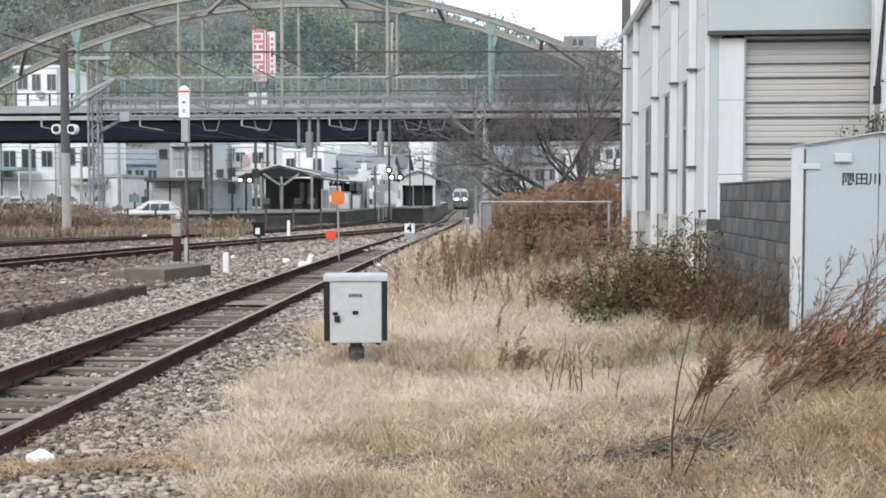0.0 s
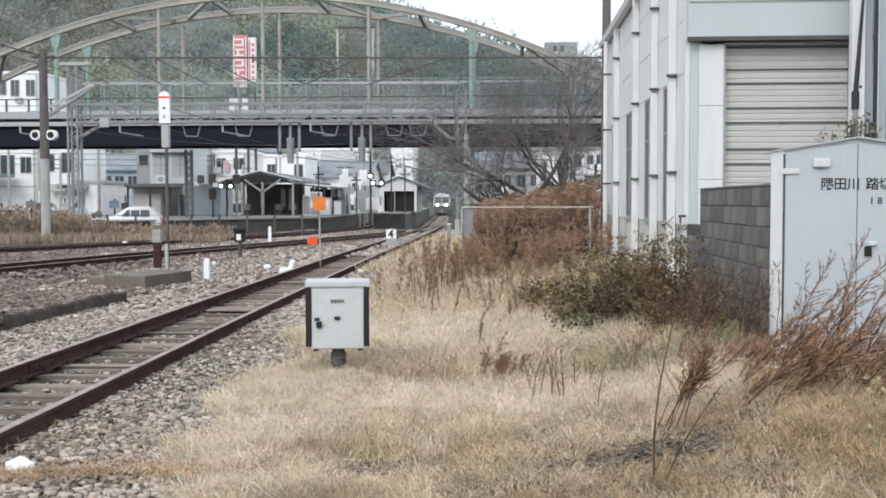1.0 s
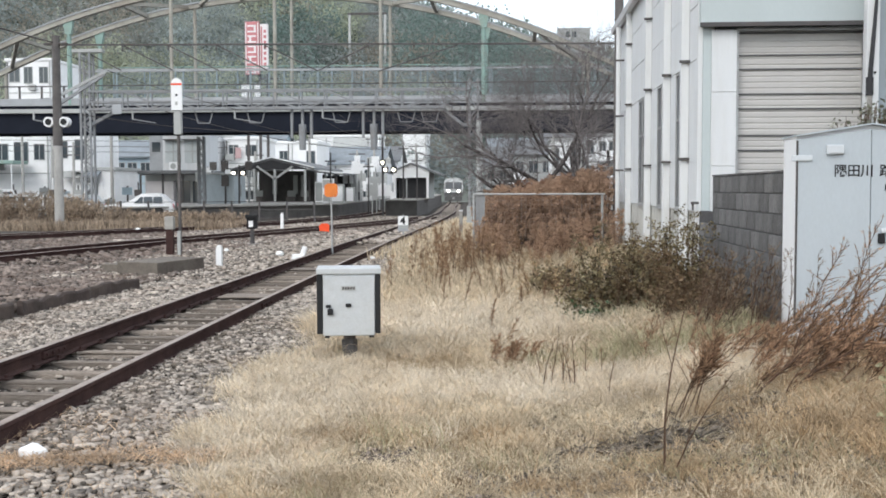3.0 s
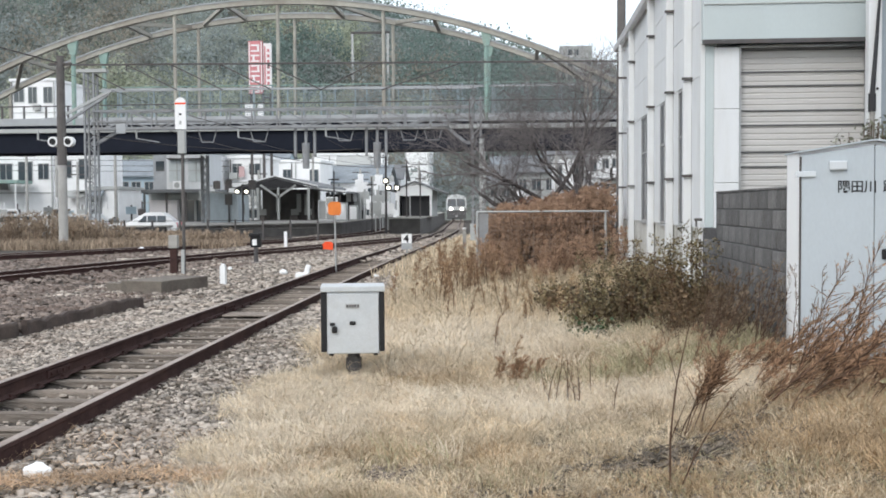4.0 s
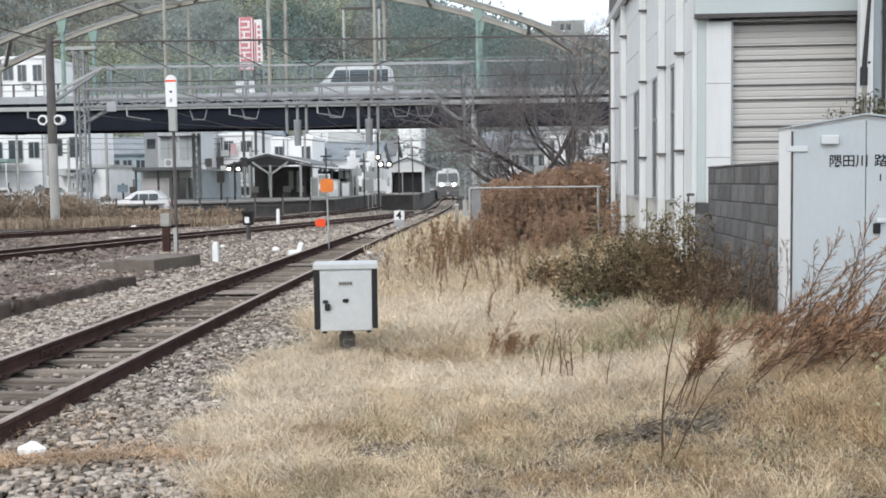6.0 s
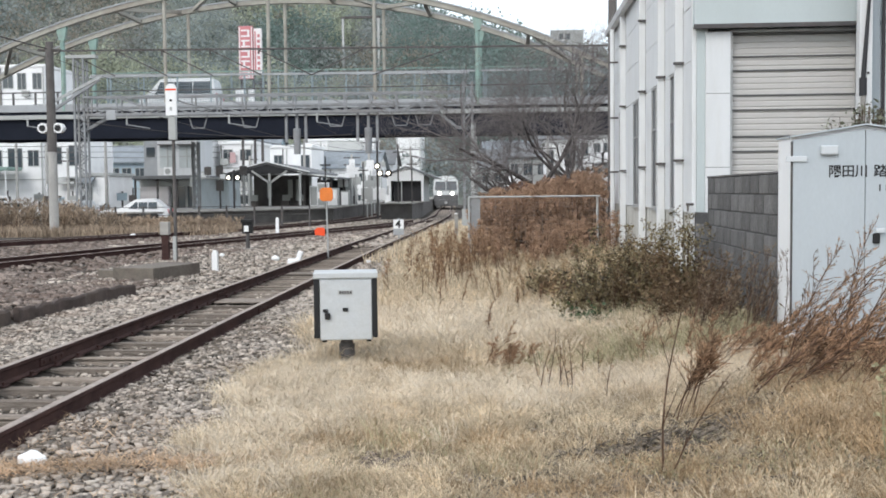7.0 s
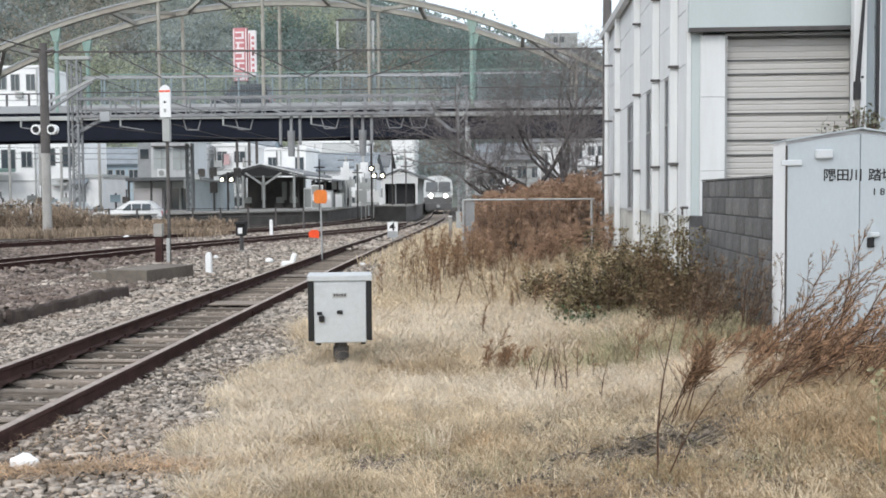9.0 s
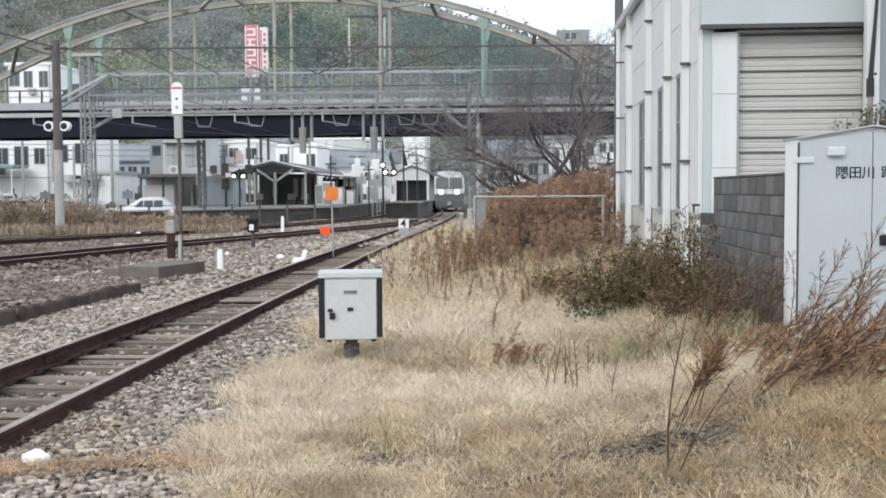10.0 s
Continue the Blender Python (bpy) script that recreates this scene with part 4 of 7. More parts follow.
tagged(part("wire_mesh", mesh_from("wire_mesh", *tubes(seg, 3)), M_STEEL, fn), kind="stuff")

# ---------------------------------------------------------------- road bridge with arches
YN, YFAR = 62.0, 67.0
ZD = 6.15
br = thing("road_bridge", "tied-arch road bridge with a dark girder over the railway", "bridge")
part("girder", B(-100, 100, YN + 0.1, YN + 0.5, 5.03, 6.12, 0.02), M_GIRDER, br, "deep dark blue plate girder")
part("far_girder", B(-100, 100, YFAR - 0.5, YFAR - 0.1, 5.03, 6.12, 0.02), M_GIRDER, br)
part("lower_flange", B(-100, 100, YN - 0.05, YN + 0.65, 4.96, 5.028), M_GIRDER, br)
part("edge_pipe", B(-100, 100, YN - 0.15, YN + 0.3, 6.125, 6.38, 0.03), M_HGREY, br, "grey edge channel")
part("deck", B(-100, 100, YN + 0.3, YFAR + 0.2, 6.13, 6.42), M_ASPHALT, br)
part("kerb", B(-100, 100, YN - 0.1, YN + 0.25, 6.56, 7.0, 0.03), M_PARAPET, br, "pale concrete parapet kerb")
part("kerb_strip", B(-100, 100, YN + 0.05, YN + 0.2, 6.38, 6.56), M_GIRDER, br)
part("far_kerb", B(-100, 100, YFAR - 0.2, YFAR + 0.1, 6.42, 7.0, 0.03), M_PARAPET, br)
bm = bmesh.new()
for k in range(24):
    y0 = -60 + k * 5
    box(bm, y0, y0 + 0.2, YN + 0.5, YFAR - 0.5, 5.5, 6.12)
part("cross_beams", bm, M_GIRDER, br)
CX, SAG, TOPZ = -14.0, 0.0129, 13.62


def arch_z(x):
    return TOPZ - SAG * (x - CX) ** 2


def arch_strip(along, y0, y1, z0, z1):
    """A bar of one section that follows the arch."""
    bm = bmesh.new()
    rings = [[bm.verts.new((x, y, arch_z(x) + z)) for y, z in ((y0, z0), (y1, z0), (y1, z1), (y0, z1))] for x in along]
    for a, b in zip(rings, rings[1:]):
        for i in range(4):
            bm.faces.new((a[i], a[(i + 1) % 4], b[(i + 1) % 4], b[i]))
    bm.faces.new(rings[0])
    bm.faces.new(rings[-1][::-1])
    return bm


HANG = [-32.6, -26.4, -20.25, -14.1, -7.9, -1.95, 4.0]
for y, nm in ((YN, "near"), (YFAR - 0.3, "far")):
    xs_ = np.linspace(-37.2, 9.2, 60)
    rib = part("arch_rib", arch_strip(xs_, y - 0.18, y + 0.18, -0.18, 0.18), M_RIB, br, "weathered buff steel arch rib")
    part("rib_flange", arch_strip(xs_, y - 0.23, y - 0.183, 0.10, 0.185), M_PARAPET, rib)
    for i, x in enumerate(HANG):
        r = 0.135 if i in (1, 5) else 0.105
        h = part("hanger", R((x, y, 6.6), (x, y, arch_z(x)), r, sides=10), M_GSTEEL if i in (1, 5) else M_RIB, br, "pale green steel hanger" if i in (1, 5) else "buff steel hanger")
        if i in (1, 5):
            part("gusset", prism([(x - 0.16, arch_z(x) - 0.9), (x + 0.16, arch_z(x) - 0.9), (x + 0.36, arch_z(x + 0.36) + 0.1), (x - 0.36, arch_z(x - 0.36) + 0.1)], "y", y - 0.13, y + 0.13), M_GSTEEL, h)
for i, x in enumerate((-29.5, -23.3, -17.2, -11.0, -5.0, 1.0)):
    part("wind_brace", beam(bmesh.new(), (x, YN, arch_z(x)), (x + (3 if i % 2 else -3) * 0.9, YFAR - 0.3, arch_z(x + (3 if i % 2 else -3) * 0.9)), 0.2), M_RIB, br)
    part("wind_brace", beam(bmesh.new(), (x, YN, arch_z(x)), (x, YFAR - 0.3, arch_z(x)), 0.22), M_RIB, br)
# railing at the left, screens above the tracks
rail = part("railing", B(-100, -26.6, YN + 0.0, YN + 0.06, 7.68, 7.75), M_DSTEEL, br, "dark steel handrail")
for k in range(26):
    x = -26.8 - k * 1.35
    part("baluster", B(x - 0.05, x + 0.05, YN + 0.0, YN + 0.08, 7.0, 7.68), M_DSTEEL, rail)
scr = part("screen_rail", B(-25.6, 9, YN + 0.1, YN + 0.16, 8.53, 8.63), M_PARAPET, br, "pale top rail of the mesh screen")
part("screen_rail_upper", B(-25.6, 9, YFAR - 0.16, YFAR - 0.1, 9.3, 9.37), M_GSTEEL, scr)
part("screen_rail_middle", B(-25.6, 9, YN + 0.1, YN + 0.15, 7.72, 7.78), M_DSTEEL, scr)
for k in range(18):
    x = -25.6 + k * 2.0
    part("screen_post", B(x - 0.04, x + 0.04, YN + 0.1, YN + 0.16, 7.0, 8.53), M_FENCEPANEL, scr)
    part("screen_post", B(x - 0.04, x + 0.04, YFAR - 0.16, YFAR - 0.1, 7.0, 9.3), M_FENCEPANEL, scr)
seg = []
for y, zt, gap in ((YN + 0.13, 8.5, 0.16), (YFAR - 0.13, 9.3, 0.12)):
    for k in range(int(34.4 / gap)):
        x = -25.6 + k * gap
        seg.append((x, y, 7.0, x, y, zt, 0.008, 0.008))
    for k in range(int((zt - 7.0) / gap)):
        seg.append((-25.6, y, 7.05 + k * gap, 9, y, 7.05 + k * gap, 0.008, 0.008))
tagged(part("screen_mesh", mesh_from("screen_mesh", *tubes(seg, 3)), M_FENCEPANEL, scr), "blue-grey safety mesh", kind="stuff")
for x in (-62, 34, 62):
    pier = part("pier", B(x - 1, x + 1, YN + 0.5, YFAR - 0.5, -0.6, 5.02, 0.1), M_CONC, br, "concrete pier")
    part("pier_cap", B(x - 1.4, x + 1.4, YN + 0.2, YFAR - 0.2, 4.4, 4.95, 0.05), M_CONC, pier)

# ---------------------------------------------------------------- catenary gantry in front of the bridge
YG = 54.0
ga = thing("catenary_gantry", "galvanised steel catenary gantry with lattice columns and truss beams", "gantry", (0, YG, 0))


def lattice(parent, x, z0, z1, w):
    col_ = part("lattice_column", bmesh_box4(x, z0, z1, w), M_GANTRY, parent)
    bm = bmesh.new()
    n = int((z1 - z0) / 0.45)
    for k in range(n):
        a, b = z0 + k * (z1 - z0) / n, z0 + (k + 1) * (z1 - z0) / n
        s = 1 if k % 2 else -1
        beam(bm, (x - s * w / 2, -w / 2, a), (x + s * w / 2, -w / 2, b), 0.05)
        beam(bm, (x - s * w / 2, w / 2, a), (x + s * w / 2, w / 2, b), 0.05)
    tagged(part("lacing", bm, M_GANTRY, col_), kind="stuff")
    part("footing", B(x - 0.5, x + 0.5, -0.5, 0.5, -0.5, 0.15 + z0, 0.03), M_CONC, col_)


def bmesh_box4(x, z0, z1, w):
    bm = bmesh.new()
    for sx in (-1, 1):
        for sy in (-1, 1):
            beam(bm, (x + sx * w / 2, sy * w / 2, z0), (x + sx * w / 2, sy * w / 2, z1), 0.10)
    return bm


lm = thing("lattice_mast", "slim grey lattice mast beside the station platform", "mast", (0, 68, 0), group="steel masts")
lattice(lm, -20.35, -0.1, 5.0, 0.36)
lattice(ga, -22.1, -0.1, 8.6, 0.5)
lattice(ga, -2.2, -0.1, 7.1, 0.42)
for y in (-0.35, 0.35):
    for z, w in ((6.62, 0.10), (6.08, 0.09), (5.72, 0.13)):
        part("truss_chord", beam(bmesh.new(), (-21.9, y, z), (-3.6 if z < 6 else -2.4, y, z), w), M_GANTRY, ga)
    xg = np.arange(-21.4, -4.0, 1.3)
    for k, x in enumerate(xg):
        part("web_post", beam(bmesh.new(), (x, y, 5.72), (x, y, 6.62), 0.07), M_GANTRY, ga)
        lean = 1.3 if (k % 2) else 0.0
        part("web_diagonal", beam(bmesh.new(), (x + lean, y, 5.72), (x + 1.3 - lean, y, 6.08), 0.06), M_GANTRY, ga)
        if k % 2:
            part("web_diagonal", beam(bmesh.new(), (x, y, 6.62), (x + 1.3, y, 6.08), 0.065), M_GANTRY, ga)
part("knee_brace", beam(bmesh.new(), (-20.4, 0, 5.74), (-21.9, 0, 4.95), 0.16), M_GANTRY, ga)
part("knee_brace", beam(bmesh.new(), (-21.9, 0, 4.95), (-22.1, 0, 4.95), 0.16), M_GANTRY, ga)
part("knee_brace", beam(bmesh.new(), (-3.8, 0, 5.70), (-2.75, 0, 4.85), 0.15), M_GANTRY, ga)
part("knee_brace", beam(bmesh.new(), (-2.75, 0, 4.85), (-2.2, 0, 4.80), 0.16), M_GANTRY, ga)
part("knee_brace", beam(bmesh.new(), (-3.8, 0, 5.70), (-3.0, 0, 6.4), 0.12), M_GANTRY, ga)
part("gusset_plate", B(-20.65, -20.15, -0.42, -0.38, 5.45, 5.95, 0.02), M_PARAPET, ga, "pale gusset plate")
# upper light truss
part("upper_chord", beam(bmesh.new(), (-24.0, 0, 9.05), (5.0, 0, 8.80), 0.085), M_DSTEEL, ga, "thin dark upper chord")
for a, b in (((-22.8, 9.0), (-20.3, 7.72)), ((-17.8, 8.95), (-15.2, 7.66)), ((-12.8, 8.9), (-10.1, 7.6)), ((-7.5, 8.85), (-10.1, 7.6)), ((-20.2, 9.0), (-17.6, 7.7)), ((-3.0, 8.82), (-7.0, 7.55)), ((-15.3, 8.95), (-12.7, 7.65))):
    part("upper_diagonal", beam(bmesh.new(), (a[0], 0.05, a[1]), (b[0], 0.05, b[1]), 0.06), M_DSTEEL, ga)
for x in (-20.2, -17.8, -15.3, -12.8, -7.5, -5.2):
    part("dropper", beam(bmesh.new(), (x, 0, 9.0), (x, 0, 8.7), 0.06), M_DSTEEL, ga)
part("mid_chord", beam(bmesh.new(), (-21.6, 0.1, 7.76), (-2.2, 0.1, 7.60), 0.10), M_PARAPET, ga)
part("column_crossarm", B(-22.8, -21.2, -0.2, 0.2, 8.62, 8.8, 0.03), M_HGREY, ga, "pale crossarm on the column")
part("side_arm", beam(bmesh.new(), (-23.6, -0.3, 5.9), (-21.0, -0.3, 7.5), 0.13), M_GANTRY, ga)
for x in (-24.8, -19.6, -14.3, -9.8):
    dr = part("insulator_bracket", R((x, -0.35, 5.65), (x, -0.35, 5.2), 0.05), M_HGREY, ga, "pale insulator")
    part("bracket_arm", beam(bmesh.new(), (x, -0.35, 5.2), (x + 1.2, -0.35, 5.0), 0.05), M_GANTRY, dr)
for x0 in (-11.0, -7.35):
    grp = part("drop_frame", B(x0 - 0.5, x0 - 0.38, -0.1, 0.1, 4.2, 5.7), M_GANTRY, ga, "hanging steel drop frame")
    part("drop_leg", B(x0 + 0.05, x0 + 0.17, -0.1, 0.1, 3.7, 5.7), M_GANTRY, grp)
    part("drop_leg", B(x0 + 0.5, x0 + 0.62, -0.1, 0.1, 4.2, 5.7), M_GANTRY, grp)
    part("weight", R((x0 + 0.1, 0, 3.6), (x0 + 0.1, 0, 4.9), 0.17, 0.2, 12), M_GANTRY, grp, "grey tension weight")
for x0 in (-8.9, -5.6, -4.4, -16.0, -13.3):
    wb = bmesh.new()
    beam(wb, (x0 - 0.5, 0, 5.7), (x0 - 0.3, 0, 5.0), 0.05)
    beam(wb, (x0 - 0.3, 0, 5.0), (x0 + 0.3, 0, 5.0), 0.05)
    beam(wb, (x0 + 0.3, 0, 5.0), (x0 + 0.5, 0, 5.7), 0.05)
    part("hanger_yoke", wb, M_GANTRY, ga)

# catenary wires
seg = []


def wire(a, b, sag, r=0.012, n=14):
    a, b = np.array(a, float), np.array(b, float)
    pts = [a + (b - a) * t - np.array([0, 0, 4 * sag * t * (1 - t)]) for t in np.linspace(0, 1, n + 1)]
    for p, q_ in zip(pts, pts[1:]):
        seg.append((*p, *q_, r, r))


wire((-24, 20, 9.6), (-19.8, 45, 7.9), 0.3, 0.03)
wire((-19.8, 45, 7.6), (-14, 54, 5.6), 0.2)
wire((-14, 54, 5.1), (-10.4, 76, 4.6), 0.2)
wire((-9.8, 54, 5.1), (-10.2, 95, 4.9), 0.3)
wire((-9.8, 54, 6.0), (-10.2, 95, 5.6), 0.5)
wire((-22, 53, 5.4), (-9.0, 60, 4.9), 0.4, 0.02)
wire((-18, 54, 5.6), (-9.2, 75, 4.4), 0.5, 0.02)
wr = part("overhead_wires", mesh_from("overhead_wires", *tubes(seg, 4)), M_DSTEEL, None)
tagged(wr, "thin dark overhead railway wires", "wire", kind="stuff")

# pole with two round lamps
up = thing("lamp_pole", "tall dark-topped pole with two round white-rimmed lamps", "pole", (-19.75, 45, -0.1))
part("shaft", R((0, 0, -0.2), (0, 0, 3.6), 0.2, 0.19, 12), M_POLE, up, "pale concrete lower shaft")
part("upper_shaft", R((0, 0, 3.6), (0, 0, 8.3), 0.2, 0.16, 12), M_DPOLE, up, "dark upper shaft")
for x in (-0.36, 0.32):
    lamp = part("lamp", R((x, -0.12, 4.62), (x, 0.2, 4.62), 0.22, 0.22, 18), M_HWALL, up, "round white-rimmed lamp")
    part("lens", R((x, -0.14, 4.62), (x, -0.121, 4.62), 0.14, 0.14, 14), M_BLACK, lamp)
part("strut", beam(bmesh.new(), (-0.2, 0, 5.6), (2.05, 0.5, 6.85), 0.12), M_STEEL, up)
part("top_arm", B(-0.5, 0.5, -0.1, 0.1, 7.9, 8.0, 0.02), M_DSTEEL, up)

# ---------------------------------------------------------------- station
def platform(name, label, outline, top):
    p = thing(name, label, "platform", kind="structure")
    part("platform_wall", prism(outline, "z", -1.2, top - 0.09), M_PLAT, p, "dark stained platform wall")
    c = np.array(outline).mean(0)
    edge_ = [tuple(c + (np.array(q_) - c) * 1.012) for q_ in outline]
    part("platform_slab", prism(edge_, "z", top - 0.088, top), M_CONC, p, "pale platform edge slab")
    return p


platform("platform_1", "concrete island platform with a dark side wall", [(-20.8, 58.5), (-17.5, 62.5), (-11.8, 70), (-13.4, 108), (-16, 150), (-26, 150), (-26, 60)], 0.66)
ys_ = [71.5, 80, 95, 110, 140]
platform("platform_2", "narrow concrete platform beside the main track", [(float(LINE_A(y)) - 1.5 - (0.3 if y < 75 else 0), y) for y in ys_] + [(float(LINE_A(y)) - 3.9, y) for y in ys_[::-1]], 0.90)

s1 = thing("platform_shelter", "open timber platform shelter with a dark tiled gable roof", "shelter", (-17.6, 76, 0.66))
part("roof", prism([(-2.9, 2.35), (-2.8, 2.5), (0, 3.22), (3.0, 2.5), (3.05, 2.35), (0, 3.05)], "y", 0, 14), M_ROOF, s1, "dark tiled gable roof")
part("bargeboard", prism([(-2.95, 2.45), (-2.95, 2.54), (0, 3.30), (3.1, 2.54), (3.1, 2.45), (0, 3.21)], "y", -0.12, -0.003), M_HWALL, s1, "white bargeboard")
# dark panel closes the gable; its colour supplies the shade under the roof
part("gable", prism([(-2.7, 2.37), (0, 3.04), (2.8, 2.37)], "y", -0.003, 0.1), M_DARK, s1, "dark infill standing for the shade in the open gable")
for x in (-1.3, 0.2, 2.4):
    ps = part("post", B(x - 0.08, x + 0.08, -0.02, 0.14, 0, 2.4), M_HGREY, s1)
beam_bm = bmesh.new()
beam(beam_bm, (0.2, 0.05, 1.7), (-1.1, 0.05, 2.6), 0.14)
beam(beam_bm, (0.2, 0.05, 1.7), (1.5, 0.05, 2.6), 0.14)
part("y_brace", beam_bm, M_HGREY, s1)
for y in (4, 8, 12):
    for x in (-2.2, 2.4):
        part("post", B(x - 0.08, x + 0.08, y, y + 0.16, 0, 2.4), M_HGREY, s1)
part("rear_wall", B(-2.3, 2.2, 5.5, 5.6, 0, 2.35), M_PLAT, s1, "dark interior wall")
for x in (-1.0, 0.6, 1.2):
    part("notice_board", B(x, x + 0.35, 4.4, 4.46, 0.6, 2.0, 0.01), M_HGREY, s1)
for x in (-1.7, 0.75, 1.75):
    part("bench_back", B(x - 0.3, x + 0.3, 3.0, 3.08, 0.35, 0.85, 0.02), M_HGREY, s1, "pale grey bench back")
    part("bench_seat", B(x - 0.3, x + 0.3, 2.6, 2.99, 0.0, 0.4, 0.02), M_DPOLE, s1, "dark bench seat")
ext = thing("platform_canopy", "low dark flat canopy roof beside the shelter", "canopy", (-14.15, 77.5, 0.66))
part("canopy_roof", prism([(-1.4, 2.25), (-1.4, 2.42), (1.4, 2.12), (1.4, 1.98)], "y", 0, 12), M_ROOF, ext)
part("canopy_edge", prism([(-1.45, 2.36), (-1.45, 2.47), (1.45, 2.17), (1.45, 2.06)], "y", -0.1, -0.004), M_HWALL, ext, "white edge board")
for x in (-1.1, 0.9):
    for y in (0.3, 6, 11.5):
        part("post", B(x - 0.06, x + 0.06, y, y + 0.12, 0, 2.1), M_DSTEEL, ext)
part("rear_wall", B(-1.2, 1.2, 8, 8.1, 0, 2.0), M_DARK, ext)

s2 = thing("waiting_room", "small white gabled waiting room with a dark open front", "waiting room", (-7.65, 77, 0.90))
s2.scale = (1.06, 1.0, 0.87)
part("floor_slab", B(-1.2, 1.25, 0, 5, 0, 0.06), M_CONC, s2)
for x in (-1.2, 1.03):
    part("corner_post", B(x, x + 0.16, 0, 0.16, 0.06, 1.75, 0.01), M_HWALL, s2)
part("gable_wall", prism([(-1.22, 1.752), (1.22, 1.752), (1.22, 2.25), (0, 2.85), (-1.22, 2.25)], "y", 0, 0.12), M_HWALL, s2, "white boarded gable")
part("side_wall", B(-1.2, -1.08, 0.17, 5, 0.06, 2.2), M_HWALL, s2)
part("side_wall", B(1.08, 1.2, 0.17, 5, 0.06, 2.2), M_HGREY, s2)
part("rear_wall", B(-1.07, 1.07, 4.85, 5, 0.06, 2.2), M_DARK, s2)
part("mullion", B(-0.35, -0.28, 0.02, 0.1, 0.06, 1.75), M_HGREY, s2)
part("door_glass", B(-0.9, 0.95, 0.5, 0.52, 0.06, 1.7), M_DARK, s2)
part("roof", prism([(-1.6, 2.06), (-1.6, 2.2), (0, 3.0), (2.05, 2.02), (2.05, 1.9), (0, 2.87)], "y", -0.1, 5.3), M_ROOF, s2, "dark sheet gable roof")


def lamp_signal(place, h, lamps, label):
    t = thing("colour_light_signal", label, "railway signal", place, group="lit signals")
    part("mast", R((0, 0, -1), (0, 0, h), 0.07), M_DSTEEL, t)
    for dx, z in lamps:
        hd_ = part("head", B(dx - 0.2, dx + 0.2, -0.1, 0.1, z - 0.2, z + 0.2, 0.05), M_BLACK, t)
        part("lamp", R((dx, -0.16, z), (dx, -0.11, z), 0.115, 0.115, 14), M_SIGNALAMP, hd_, "lit white lamp")
    return t


lamp_signal((-18.55, 70.5, 0.6), 2.6, ((-0.35, 2.1), (0.28, 2.1)), "mast with a pair of lit white lamps above the platform")
lamp_signal((-8.9, 70.5, -0.2), 6.0, ((0.0, 3.55), (0.18, 3.08), (0.74, 3.08)), "dark mast with three lit white lamps by the platform")
for x, y, h in ((-10.2, 73, 4.2), (-7.75, 72.6, 5.4), (-6.9, 73.5, 4.6), (-12.2, 69.5, 4.5)):
    st = thing("steel_mast", "slender weathered steel mast near the platforms", "mast", (x, y, -0.5), group="steel masts")
    part("shaft", R((0, 0, 0), (0, 0, h), 0.05, 0.045), M_DSTEEL, st)
    part("arm", B(-0.35, 0.35, -0.04, 0.04, h - 0.6, h - 0.52), M_DSTEEL, st)
wm = thing("tree_side_mast", "grey steel mast standing before the bridge", "mast", (-1.62, 45, -0.1), group="steel masts")
part("shaft", R((0, 0, 0), (0, 0, 4.6), 0.12, 0.1), M_HGREY, wm)
part("sign_plate", B(-0.5, -0.1, -0.14, -0.12, 0.3, 1.0), M_HGREY, wm)

RS = random.Random(9)
for k in range(30):
    x, y, h = RS.uniform(-13.6, -9.0), RS.uniform(78, 106), RS.uniform(1.5, 4.0)
    if y < 108 and x < -11.6:
        base = 0.66
    else:
        base = -0.45
    sgn = thing("platform_sign", "small pale sign board on a slim post", "sign", (x, y, base), group="platform signs")
    part("post", R((0, 0, 0), (0, 0, h), 0.05), M_HGREY, sgn)
    bw_ = RS.uniform(0.2, 0.55)
    part("board", B(-bw_, bw_, -0.08, -0.05, h - RS.uniform(0.5, 1.1), h, 0.01), M_HWALL if k % 3 else M_HGREY, sgn)
for k, (x, w, h) in enumerate(((-12.6, 1.0, 1.3), (-13.4, 0.8, 1.7), (-12.0, 0.6, 1.1), (-14.3, 0.9, 1.5))):
    vm_ = thing("platform_locker", "pale metal cabinet standing on the platform", "cabinet", (x, 74.0 + k * 1.1, 0.66), group="platform cabinets")
    part("case", B(-w / 2, w / 2, 0, 0.5, 0, h, 0.02), M_HWALL if k % 2 else M_HGREY, vm_)
    part("door", B(-w / 2 + 0.06, w / 2 - 0.06, -0.02, -0.002, 0.1, h - 0.1, 0.005), M_HGREY if k % 2 else M_HWALL, vm_)

